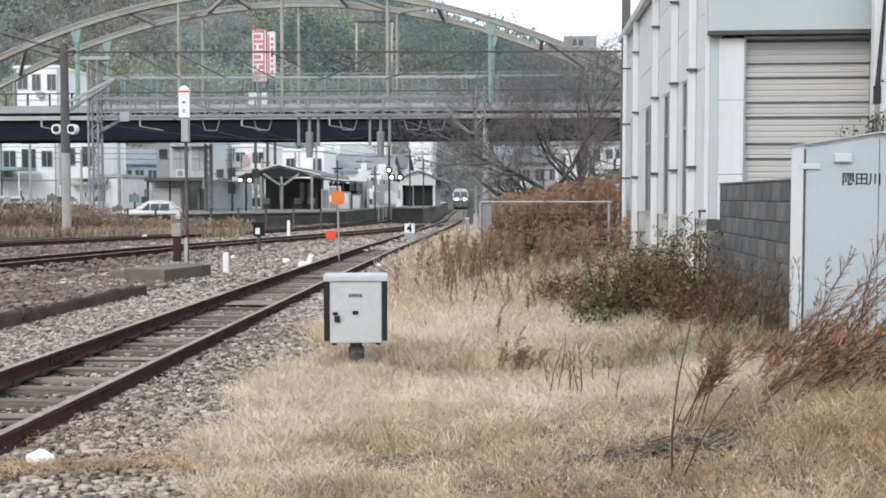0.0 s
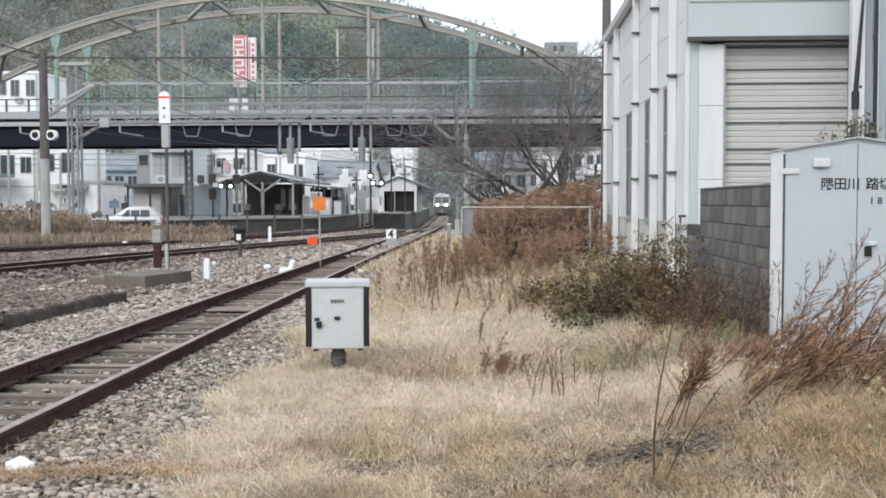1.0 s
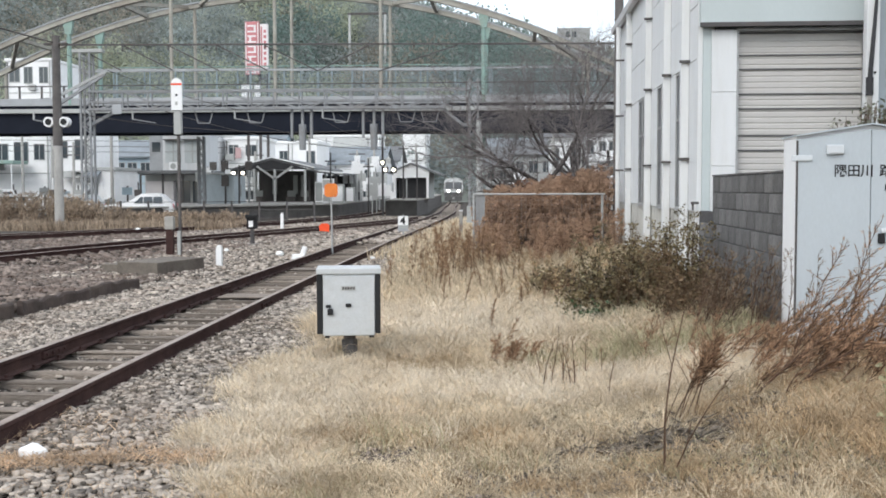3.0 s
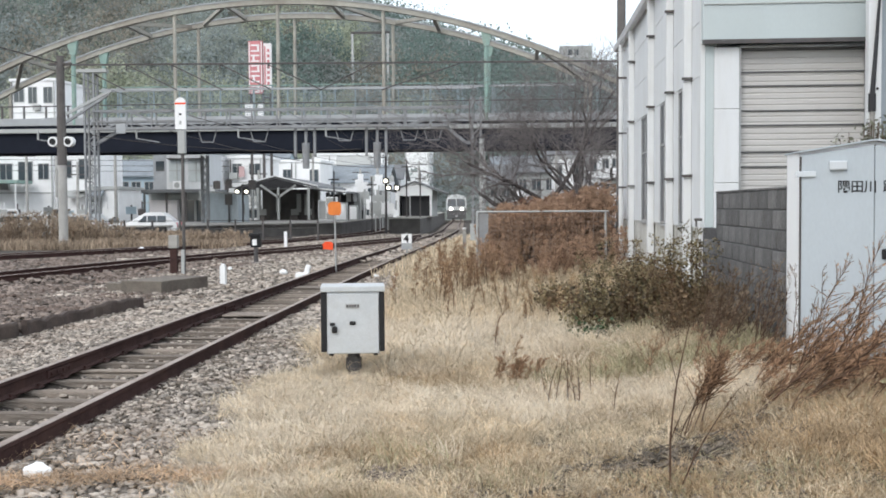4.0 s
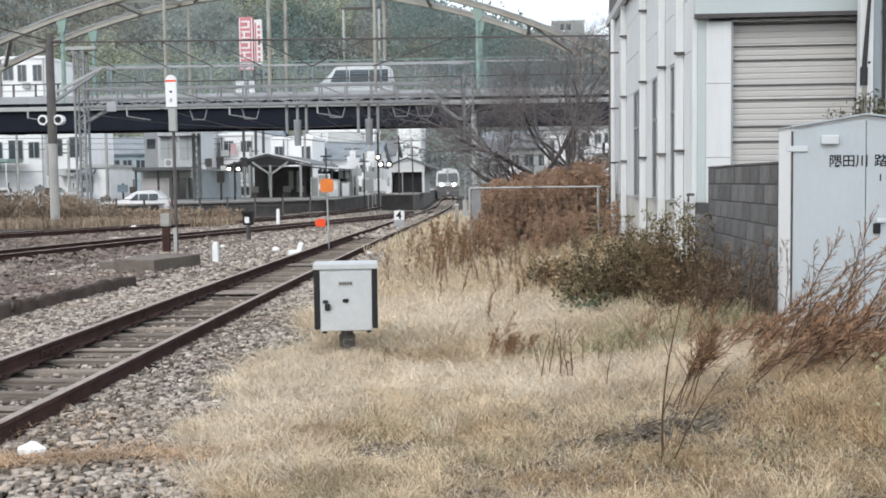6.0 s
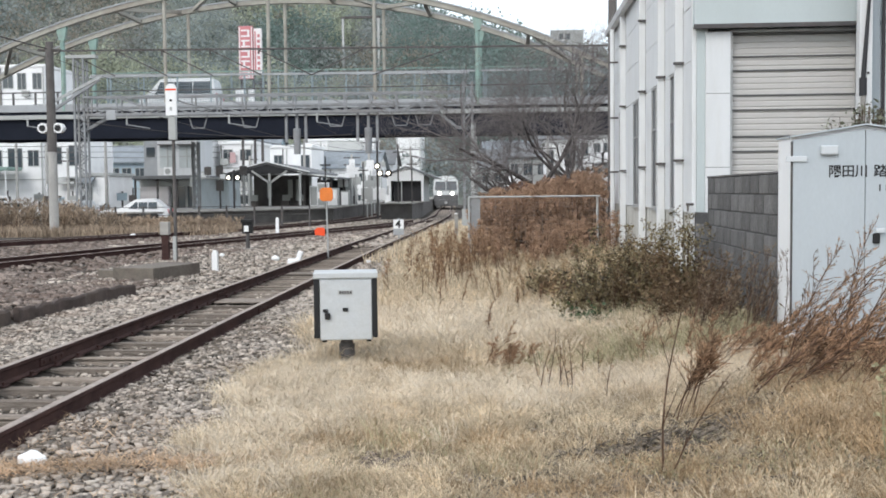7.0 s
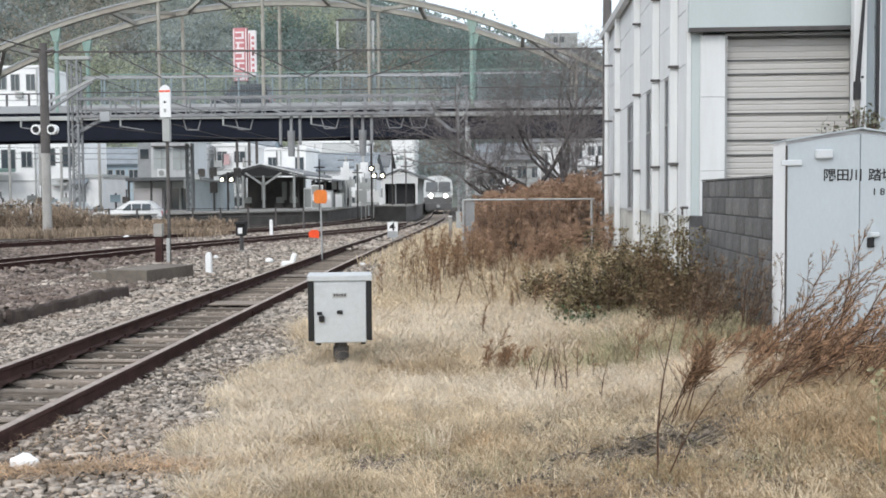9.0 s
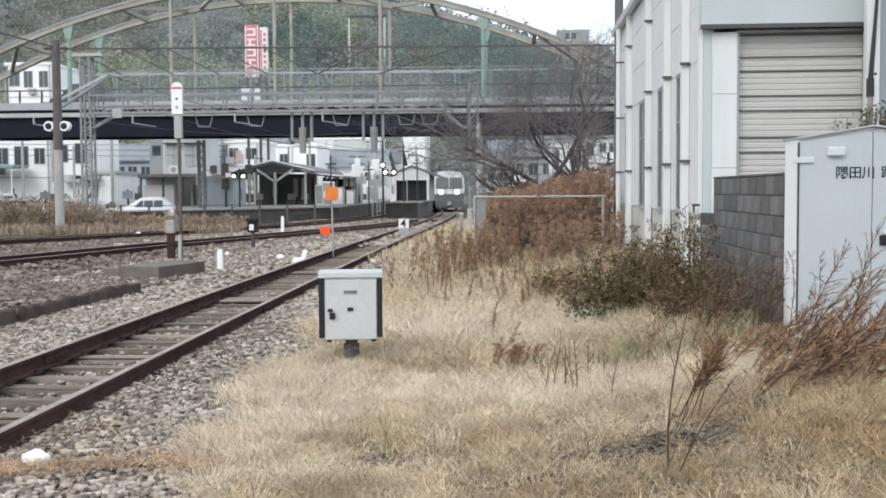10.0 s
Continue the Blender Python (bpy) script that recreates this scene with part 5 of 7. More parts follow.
# ---------------------------------------------------------------- town beyond the bridge
def house(place, w, d, h, wall, roof, label, storeys=2, cols=3, gable=1.0, turn=0.0, flat=False, seed=0, lower=True):
    r = random.Random(seed)
    t = thing("house", label, "house", place, turn=turn, group="houses of the town")
    part("wall", B(-w / 2, w / 2, 0, d, -1.5, h), wall, t)
    if flat:
        part("roof", B(-w / 2 - 0.15, w / 2 + 0.15, -0.15, d + 0.15, h, h + 0.3, 0.03), roof, t)
    else:
        part("roof", prism([(-0.5, h - 0.02), (-0.5, h + 0.12), (d / 2, h + gable + 0.15), (d + 0.5, h + 0.12), (d + 0.5, h - 0.02), (d / 2, h + gable)], "x", -w / 2 - 0.4, w / 2 + 0.4), roof, t)
        for s in (-1, 1):
            part("gable_wall", prism([(0.02, h + 0.002), (d - 0.02, h + 0.002), (d / 2, h + gable - 0.03)], "x", s * (w / 2 - 0.1) - 0.08, s * (w / 2 - 0.1) + 0.08), wall, t)
    sh_ = h / storeys
    for k in range(1, storeys):
        part("string_course", B(-w / 2 - 0.03, w / 2 + 0.03, -0.06, -0.002, sh_ * k - 0.08, sh_ * k), M_HGREY, t)
    for k in range(2):
        xd = -w / 2 + 0.15 + (w - 0.3) * (k if cols < 4 else r.random())
        part("drainpipe", B(xd - 0.05, xd + 0.05, -0.12, -0.062, -1.4, h - 0.1), M_HGREY if k else M_DSTEEL, t)
    for k in range(r.randint(1, 3)):
        xa_, za_ = r.uniform(-w / 2 + 0.5, w / 2 - 0.5), sh_ * r.randint(0, storeys - 1) + 0.25
        part("outdoor_unit", B(xa_ - 0.4, xa_ + 0.4, -0.45, -0.08, za_, za_ + 0.6, 0.02), M_HGREY, t, "small outdoor air-conditioning unit")
    if r.random() < 0.6:
        xa_ = r.uniform(-w / 4, w / 4)
        part("awning", prism([(-0.9, sh_ * 0.82), (-0.07, sh_ * 0.95), (-0.07, sh_ * 0.99), (-0.9, sh_ * 0.86)], "x", xa_ - w * 0.25, xa_ + w * 0.25), (M_ROOFBLUE, M_DSTEEL, M_HGREY)[r.randint(0, 2)], t, "small sloping awning")
    for k in range(storeys):
        for c_ in range(cols):
            if r.random() < 0.12 or (k == 0 and not lower):
                continue
            cx = -w / 2 + (c_ + 0.5) * w / cols + r.uniform(-0.1, 0.1)
            ww, hh = w / cols * r.uniform(0.26, 0.36), sh_ * r.uniform(0.2, 0.26)
            cz = sh_ * (k + 0.55)
            wi = part("window", B(cx - ww, cx + ww, -0.03, -0.004, cz - hh, cz + hh), M_WIN, t, "dark window")
            fb = bmesh.new()
            for a in (-ww - 0.05, -0.03, ww - 0.01):
                box(fb, cx + a, cx + a + 0.06, -0.07, -0.032, cz - hh, cz + hh)
            for a in (-hh - 0.05, hh - 0.01):
                box(fb, cx - ww - 0.05, cx + ww + 0.05, -0.072, -0.031, cz + a, cz + a + 0.06)
            part("window_frame", fb, M_HGREY, wi)
            if k and r.random() < 0.35:
                bal = part("balcony", B(cx - ww - 0.3, cx + ww + 0.3, -0.95, -0.08, sh_ * k - 0.1, sh_ * k + 0.02), M_HGREY, t)
                part("balcony_rail", B(cx - ww - 0.3, cx + ww + 0.3, -0.95, -0.9, sh_ * k + 0.02, sh_ * k + 0.95), M_HWALL, bal)
    return t


house((-51.5, 108, -0.4), 6.5, 9, 7.6, M_HWALL, M_ROOF, "white rendered two-storey house with balconies", 2, 3, seed=1, lower=False)
house((-45.2, 95, -0.3), 5.4, 3, 6.9, M_HWALL, M_HWALL, "white flat-roofed house with a pale green veranda", 2, 3, flat=True, seed=2, lower=False)
vg = thing("veranda", "pale green and cream flat veranda roof on thin posts", "veranda", (-46.5, 91.5, -0.3))
part("veranda_roof", B(-3.5, 2.2, 0, 3, 4.2, 4.5, 0.04), M_GSTEEL, vg)
for x in (-3.3, -0.4, 2.0):
    part("post", R((x, 0.1, -0.5), (x, 0.1, 4.2), 0.06), M_HWALL, vg)
house((-40.9, 96, -0.3), 3.6, 7, 7.2, M_HWALL, M_HWALL, "narrow white house with a dark slit window", 2, 2, flat=True, seed=3, lower=False)
house((-41.0, 112, -0.4), 4.4, 8, 5.4, M_HBLUE, M_ROOFBLUE, "pale blue clad house with a blue-grey roof", 2, 3, gable=1.6, seed=4)
house((-37.0, 93, -0.3), 2.6, 6, 3.6, M_HWALL, M_HGREY, "small white outbuilding with a flat roof", 1, 2, flat=True, seed=31)
house((-33.3, 106, -0.3), 3.4, 7, 6.4, M_HWALL, M_ROOF, "white house with small dark windows", 2, 2, seed=5)
house((-30.0, 98, -0.3), 3.8, 7, 7.0, M_HWALL, M_HGREY, "white three-storey house crowded with windows", 3, 3, flat=True, seed=32)
house((-26.0, 100, -0.3), 3.2, 7, 6.6, M_HWALL, M_HWALL, "white rendered building behind the station", 3, 2, flat=True, seed=6)
house((-26.6, 121, -0.4), 7.6, 8, 7.2, M_HWALL, M_HWALL, "long white building with small dark windows", 2, 5, flat=True, seed=33)
house((-19.9, 128, -0.5), 7.4, 10, 5.0, M_HWALL, M_ROOFBLUE, "low house with a broad blue-grey tiled roof", 2, 6, gable=2.2, seed=8)
house((-19.3, 200, -1.0), 4.6, 9, 13.6, M_HWALL, M_HWALL, "narrow white tower-like house behind the platform", 5, 0, flat=True, seed=9)
house((-23.2, 143, -0.5), 9.4, 6, 9.1, M_HWALL, M_HWALL, "long plain white block behind the blue-grey roof", 1, 6, flat=True, seed=41)
house((-1.0, 135, -0.5), 6, 9, 5.0, M_HGREY, M_ROOF, "grey house with a dark tiled roof", 2, 4, gable=2.4, seed=10)
house((2.6, 126, -0.5), 6, 9, 6.0, M_HGREY, M_ROOF, "grey town house behind the bare tree", 2, 4, gable=1.8, seed=11)
house((4.4, 100, -0.4), 2.6, 8, 6.4, M_HWALL, M_HGREY, "pale apartment block with upright windows", 2, 3, flat=True, seed=12)
house((7.8, 100, -0.4), 3.0, 8, 6.8, M_HWALL, M_HGREY, "pale apartment block with narrow windows", 3, 3, flat=True, seed=34)
house((-60, 112, -0.4), 8, 9, 7.0, M_HGREY, M_ROOF, "grey house with a tiled roof", 2, 4, seed=13)
house((-55.0, 118, 5.5), 5.2, 8, 10.6, M_HWALL, M_HWALL, "tall white building with three small upper windows", 3, 3, flat=True, seed=14)
house((13.5, 118, -0.5), 8, 9, 6.2, M_HGREY, M_ROOF, "grey house with a dark roof", 2, 3, seed=15)
house((17.0, 330, 39), 9.6, 8, 11.0, M_HGREY, M_HGREY, "distant grey apartment block on the hill", 3, 5, flat=True, seed=16)
for k, (x, y) in enumerate(((-20.5, 152), (-0.5, 150), (7, 152), (15, 150), (-28, 150), (-36, 146), (-45, 150), (-57, 150))):
    house((x, y, -0.5), 7.0, 9, 6.0 + (k % 3), (M_HWALL, M_HGREY, M_HBLUE)[k % 3], (M_ROOF, M_ROOFBLUE)[k % 2], "town house with a tiled roof", 2, 4, gable=2.2, seed=20 + k)
RT = random.Random(12)
for k in range(16):
    x, y = -50 + k * 3.7 + RT.uniform(-1.2, 1.2), RT.uniform(78, 94)
    if -25 < x < -5:
        y = RT.uniform(98, 112)
    h = RT.uniform(5.5, 9.0)
    if -8 < x < -4:
        continue
    t_ = thing("street_pole", "grey street pole with crossarms and a transformer", "pole", (x, y, -0.6), group="street poles")
    part("shaft", R((0, 0, 0), (0, 0, h), 0.14, 0.1), M_POLE, t_)
    for z in (h - 0.4, h - 1.1):
        part("crossarm", B(-0.8, 0.8, -0.05, 0.05, z, z + 0.1), M_DSTEEL, t_)
    if k % 3 == 0:
        part("transformer", R((0.3, 0, h - 2.3), (0.3, 0, h - 1.5), 0.25, 0.25, 12), M_HGREY, t_)
for k in range(14):
    x, y = -46 + k * 2.2 + RT.uniform(-0.8, 0.8), RT.uniform(76, 90)
    if x > -24:
        continue
    t_ = thing("yard_post", "slim pale post in the station yard", "post", (x, y, -0.6), group="yard posts")
    part("shaft", R((0, 0, 0), (0, 0, RT.uniform(2.0, 3.6)), 0.06), M_HWALL if k % 2 else M_DSTEEL, t_)
    part("plate", B(-0.3, 0.3, -0.08, -0.06, 1.7, 2.2), (M_HGREY, M_HWALL, M_DSTEEL)[k % 3], t_)
seg = []
for k in range(9):
    z = 5.0 + 0.5 * k
    seg.append((-55, 86 + k, z, -25, 90 + k, z - 0.3, 0.02, 0.02))
wt = part("street_wires", mesh_from("street_wires", *tubes(seg, 4)), M_DSTEEL, None)
tagged(wt, "dark street wires before the houses", "wire", kind="stuff")
ss = thing("platform_shed", "low pale blue-grey metal shed on the platform", "shed", (-19.85, 70, 0.66))
part("wall", prism([(-1.2, 0), (1.1, 0), (1.05, 1.85), (-1.15, 2.0)], "y", 0, 3), M_SHEDBLUE, ss)
part("roof", prism([(-1.25, 2.03), (1.15, 1.87), (1.15, 1.95), (-1.25, 2.11)], "y", -0.2, 3.2), M_HGREY, ss)
sk = thing("station_building", "grey-white two-storey station building over a dark lower roof", "building", (-24.75, 74, 0))
part("wall", B(-1.9, 2.1, 1.2, 5, -1, 2.69), M_HGREY, sk)
part("pink_wall", B(-1.6, 0.4, 0.5, 1.1, -1, 2.2), M_SIGNWHITE, sk, "pale pinkish wall under the roof")
part("roof", B(-1.9, 2.9, -0.4, 5.3, 2.7, 2.95, 0.03), M_ROOF, sk, "dark lean-to roof")
for x in (-1.8, -0.2, 1.2, 2.7):
    part("post", B(x, x + 0.12, -0.2, -0.08, -1, 2.7), M_DSTEEL, sk)
for x in (0.7, 1.6):
    part("window", B(x, x + 0.7, 1.16, 1.196, 0.6, 2.2), M_WIN, sk, "dark window")
part("upper_wall", B(-0.5, 2.4, 1, 5, 2.96, 5.7), M_WHITE, sk, "pale grey upper storey")
part("upper_roof", B(-0.7, 2.6, 0.7, 5.2, 5.7, 5.9, 0.03), M_HGREY, sk)
part("annex_wall", B(-1.6, -0.51, 1.4, 5, 2.96, 5.5), M_PARAPET, sk, "grey side annex")
part("window", B(-1.4, -0.8, 1.36, 1.396, 4.3, 5.0), M_WIN, sk, "dark window")
for x in (-0.3, 1.1):
    up_w = part("window", B(x, x + 1.15, 0.96, 0.996, 3.5, 5.1), M_PALEWIN, sk, "pale upper window")
    part("window_bar", B(x + 0.55, x + 0.61, 0.92, 0.958, 3.5, 5.1), M_HGREY, up_w)
    part("window_bar", B(x, x + 1.15, 0.92, 0.957, 4.28, 4.34), M_HGREY, up_w)
    part("window_hood", B(x - 0.05, x + 1.2, 0.6, 0.998, 5.12, 5.18), M_DSTEEL, up_w)
ac = thing("outdoor_unit", "white air-conditioning unit on the lower roof", "air conditioner", (-24.1, 74.2, 2.95))
part("case", B(-0.4, 0.4, -0.15, 0.15, 0, 0.6, 0.02), M_HWALL, ac)
part("fan", R((-0.1, -0.17, 0.3), (-0.1, -0.151, 0.3), 0.2, 0.2, 14), M_HGREY, ac)
for k in range(9):
    x = -33.5 + k * 1.5 + RT.uniform(-0.4, 0.4)
    h = RT.uniform(1.2, 3.2)
    if x > -24.2:
        continue
    t_ = thing("bicycle_shelter_post", "thin dark post beside the station building", "post", (x, 70.5 + RT.uniform(-1, 1), -0.6), group="yard posts")
    part("shaft", B(-0.05, 0.05, -0.05, 0.05, 0, h), M_DSTEEL, t_)
    part("sign_panel", B(-0.35, 0.35, -0.09, -0.06, h - 0.6, h - 0.1), (M_HWALL, M_HGREY, M_HBLUE)[k % 3], t_)
for k in range(10):
    x = -22.3 + k * 0.42 + RT.uniform(-0.15, 0.15)
    h = RT.uniform(1.3, 3.1)
    t_ = thing("platform_post", "thin dark post with a small plate on the platform", "post", (x, 68.6 + RT.uniform(-0.5, 4.5) if x > -21 else 73.5, 0.66 if x > -24 else 0.0), group="platform posts")
    part("shaft", B(-0.05, 0.05, -0.05, 0.05, 0, h), M_DSTEEL if k % 3 else M_HGREY, t_)
    part("plate", B(-0.25, 0.25, -0.09, -0.06, h - RT.uniform(0.4, 0.9), h - 0.05), (M_HGREY, M_DSTEEL, M_HWALL, M_DPOLE)[k % 4], t_)
ck = thing("washing", "faded pink cloth hung outside a house", "cloth", (-26.3, 99.6, 4.0))
part("cloth", prism([(-0.26, 0.5), (0.3, 0.55), (0.28, 1.5), (-0.24, 1.55)], "y", 0, 0.04), M_PINK, ck)
part("pole", R((-0.8, 0.02, 1.56), (0.8, 0.02, 1.56), 0.02), M_STEEL, ck)
part("bracket", beam(bmesh.new(), (0, 0.02, 1.56), (0, 0.45, 1.56), 0.05), M_STEEL, ck)

# red and white tower sign
ts = thing("tower_sign", "tall red and white vertical sign on a steel frame", "sign", (-22.4, 90, -0.3))
part("panel", B(-0.60, 0.62, -0.15, 0.15, 11.6, 16.05, 0.03), M_SIGNRED, ts)
part("side_panel", B(0.66, 1.32, -0.05, 0.35, 12.1, 15.85, 0.03), M_SIGNWHITE, ts, "faded white side panel")
for k in range(5):
    z = 15.35 - k * 0.86
    for a in ((-0.38, 0.36, z + 0.26, z + 0.40), (-0.38, 0.36, z - 0.22, z - 0.08), (0.16 - 0.4 * (k % 2), 0.34 - 0.4 * (k % 2), z - 0.08, z + 0.26)):
        part("sign_shape", B(a[0], a[1], -0.17, -0.151, a[2], a[3], 0.006), M_SIGNWHITE, ts, "plain white shape")
part("border", B(-0.56, -0.47, -0.17, -0.151, 11.7, 15.95), M_SIGNWHITE, ts)
part("border", B(0.48, 0.57, -0.17, -0.151, 11.7, 15.95), M_SIGNWHITE, ts)
part("side_stripe", B(0.74, 0.86, -0.075, -0.052, 12.2, 15.6), M_SIGNRED, ts, "red stripe")
for k in range(7):
    part("side_shape", B(0.98, 1.2, -0.075, -0.052, 12.35 + k * 0.46, 12.6 + k * 0.46), M_SIGNRED, ts, "small red shape")
part("lower_board", B(-0.95, -0.05, -0.15, 0.1, 9.6, 10.75, 0.02), M_HWALL, ts, "white board below the sign")
part("lower_board", B(0.15, 0.65, -0.15, 0.1, 9.6, 10.75, 0.02), M_HWALL, ts)
for x in (-0.5, 0.55, 1.2):
    part("leg", B(x - 0.1, x + 0.1, 0.16, 0.34, -0.5, 11.7), M_DSTEEL, ts)
part("side_arm", B(0.7, 2.2, 0.0, 0.15, 11.15, 11.35), M_DSTEEL, ts)

# low growth of reeds and a fence before the town
fb = thing("yard_fence", "thin grey post-and-wire fence along the yard", "fence", (0, 0, 0))
for k in range(18):
    x = -33 + k * 1.35
    y = 50 + 0.15 * k
    part("post", B(x - 0.04, x + 0.04, y - 0.04, y + 0.04, -0.4, 1.05), M_DSTEEL, fb)
for z in (0.2, 0.6, 1.0):
    part("fence_wire", R((-33, 50, z), (-10.05, 52.55, z), 0.015, sides=4), M_DSTEEL, fb)


def wheel(parent, x, y, r, w):
    t = part("wheel", R((x, y - w / 2, r), (x, y + w / 2, r), r, r, 18), M_TYRE, parent, "black tyre")
    part("rim", R((x, y - w / 2 - 0.01, r), (x, y + w / 2 + 0.01, r), r * 0.6, r * 0.6, 14), M_STEEL, t, "grey wheel rim")


def vehicle(name, label, place, paint, L, Wd, H, hood, slope, wtail, turn=0.0, group=""):
    """A car whose nose points to -x."""
    t = thing(name, label, "car", place, turn=turn, group=group)
    zb, zs = 0.32, H * 0.53
    side = [(-L / 2, zb), (-L / 2 - 0.02, zs * 0.8), (-L / 2 + 0.12, zs), (-L / 2 + hood, zs + 0.06), (-L / 2 + hood + slope, H - 0.04), (-L / 2 + hood + slope + 0.4, H), (L / 2 - wtail - 0.25, H), (L / 2 - wtail, H - 0.05), (L / 2 - 0.04, zs), (L / 2, zs * 0.8), (L / 2, zb)]
    bm = prism(side, "y", -Wd / 2, Wd / 2)
    for v in bm.verts:
        if v.co.z > zs + 0.08:
            v.co.y *= 0.86
    bmesh.ops.bevel(bm, geom=list(bm.edges), offset=0.04, segments=2, affect="EDGES")
    part("body", bm, paint, t)
    for s in (-1, 1):
        y = s * (Wd / 2 * 0.985 + 0.015)
        x0, x1 = -L / 2 + hood + slope * 0.45, L / 2 - wtail * 0.6 - 0.15
        parts_ = np.linspace(x0 + 0.1, x1, 4)
        for i, (a, b) in enumerate(zip(parts_, parts_[1:])):
            sl_ = slope * 0.42 if i == 0 else 0
            w_ = prism([(a + 0.03, zs + 0.1), (b - 0.03, zs + 0.1), (b - 0.03, H - 0.2), (a + 0.03 + sl_, H - 0.2)], "y", -0.012, 0.012)
            gl_ = part("side_window", w_, M_WIN, t, "dark side window")
            gl_.matrix_basis = pose(0, y, 0, 0, 0, 0)
            for v in gl_.data.vertices:
                v.co.y -= s * (v.co.z - zs - 0.1) * Wd * 0.07 / (H - zs - 0.1)
    c0, c1 = -L / 2 + hood, -L / 2 + hood + slope
    ws_ = bmesh.new()
    vs = [ws_.verts.new(p) for p in ((c0 + 0.02, -Wd * 0.42, zs + 0.13), (c0 + 0.02, Wd * 0.42, zs + 0.13), (c1 - 0.06, Wd * 0.38, H - 0.1), (c1 - 0.06, -Wd * 0.38, H - 0.1))]
    ws_.faces.new(vs)
    bmesh.ops.solidify(ws_, geom=list(ws_.faces), thickness=0.05)
    part("windscreen", ws_, M_WIN, t, "dark windscreen")
    for s in (-1, 1):
        part("headlight", B(-L / 2 - 0.04, -L / 2 + 0.1, s * Wd * 0.36 - 0.14, s * Wd * 0.36 + 0.14, zs * 0.68, zs * 0.85, 0.02), M_HWALL, t, "clear headlight")
        part("tail_light", B(L / 2 - 0.05, L / 2 + 0.02, s * Wd * 0.42 - 0.07, s * Wd * 0.42 + 0.07, zs * 0.7, zs * 1.1, 0.015), M_SIGNRED, t, "red tail light")
        for x in (-L / 2 + 0.78, L / 2 - 0.85):
            wheel(t, x, s * (Wd / 2 - 0.1), 0.32, 0.2)
    return t


van = vehicle("van", "white van with dark side windows driving over the bridge", (30, 64.3, 6.43), M_CARSILVER, 4.7, 1.75, 2.15, 0.5, 0.75, 0.2)
suv = vehicle("dark_car", "dark compact car driving over the bridge", (50, 64.3, 6.43), M_CARDARK, 3.6, 1.5, 1.85, 0.75, 0.55, 0.25)
vehicle("parked_car", "white hatchback parked beyond the tracks", (-21.5, 60, 0.0), M_CARWHITE, 3.9, 1.65, 1.40, 1.2, 0.85, 0.75, turn=8, group="parked cars")
vehicle("parked_car", "pale car parked in the station yard", (-29.0, 68, -0.2), M_CARSILVER, 4.1, 1.68, 1.5, 0.95, 0.7, 0.4, turn=-15, group="parked cars")
vehicle("parked_car", "white car parked before the houses", (-36.5, 74, -0.2), M_CARWHITE, 4.1, 1.68, 1.5, 0.95, 0.7, 0.4, turn=20, group="parked cars")
vehicle("parked_car", "white small van parked by the white house", (-41.5, 82, -0.2), M_CARWHITE, 3.6, 1.6, 1.85, 0.5, 0.5, 0.2, turn=30, group="parked cars")
yard = solid("yard_paving", prism([(-60, 58), (-24, 56.5), (-21.5, 59.5), (-26.5, 61), (-26.5, 90), (-60, 90)], "z", -0.6, -0.02), M_ASPHALT, "grey asphalt of the station yard", "paving", "structure")

# ---------------------------------------------------------------- approaching train (nose towards -y)
trn = thing("train", "pale railcar with lit headlights and a dark skirt approaching", "train", (-11.2, 190, 0))
tb = prism([(-1.38, 0.95), (1.38, 0.95), (1.42, 2.3), (1.34, 3.1), (0.95, 3.52), (0, 3.66), (-0.95, 3.52), (-1.34, 3.1), (-1.42, 2.3)], "y", 0, 20)
for v in tb.verts:
    if v.co.y < 0.1:
        v.co.y += max(0, v.co.z - 1.9) * 0.22
part("body", tb, M_TRAIN, trn)
fsk = part("skirt", B(-1.3, 1.3, -0.05, 19.5, 0.28, 0.945, 0.05), M_TRAINGREY, trn, "dark underframe skirt")
part("coupler", B(-0.16, 0.16, -0.45, -0.06, 0.5, 0.8, 0.03), M_STEEL, fsk, "grey coupler")
part("windscreen", prism([(-1.22, 2.05), (-0.06, 2.05), (-0.06, 3.0), (-1.15, 3.0)], "y", -0.02, 0.05), M_WINB, trn, "sloping windscreen")
part("windscreen", prism([(0.06, 2.05), (1.22, 2.05), (1.15, 3.0), (0.06, 3.0)], "y", -0.02, 0.05), M_WINB, trn, "sloping windscreen")
for w_ in [o for o in trn.children if o.name.startswith("windscreen")]:
    for v in w_.data.vertices:
        v.co.y += max(0, v.co.z - 1.9) * 0.22 - 0.012
part("lower_front", B(-1.36, 1.36, -0.03, -0.004, 0.96, 1.5, 0.008), M_TRAINGREY, trn, "dark lower front panel")
for x in (-0.72, 0.72):
    hl = part("headlight", R((x, -0.08, 1.68), (x, -0.02, 1.68), 0.2, 0.2, 16), M_LAMP, trn, "lit round headlight")
    part("bezel", R((x, -0.05, 1.68), (x, -0.01, 1.68), 0.26, 0.26, 16), M_STEEL, hl)
for s in (-1, 1):
    for k in range(6):
        part("side_window", B(s * 1.43 - 0.02, s * 1.43 + 0.02, 2 + k * 2.8, 3.9 + k * 2.8, 1.95, 2.8), M_WIN, trn)
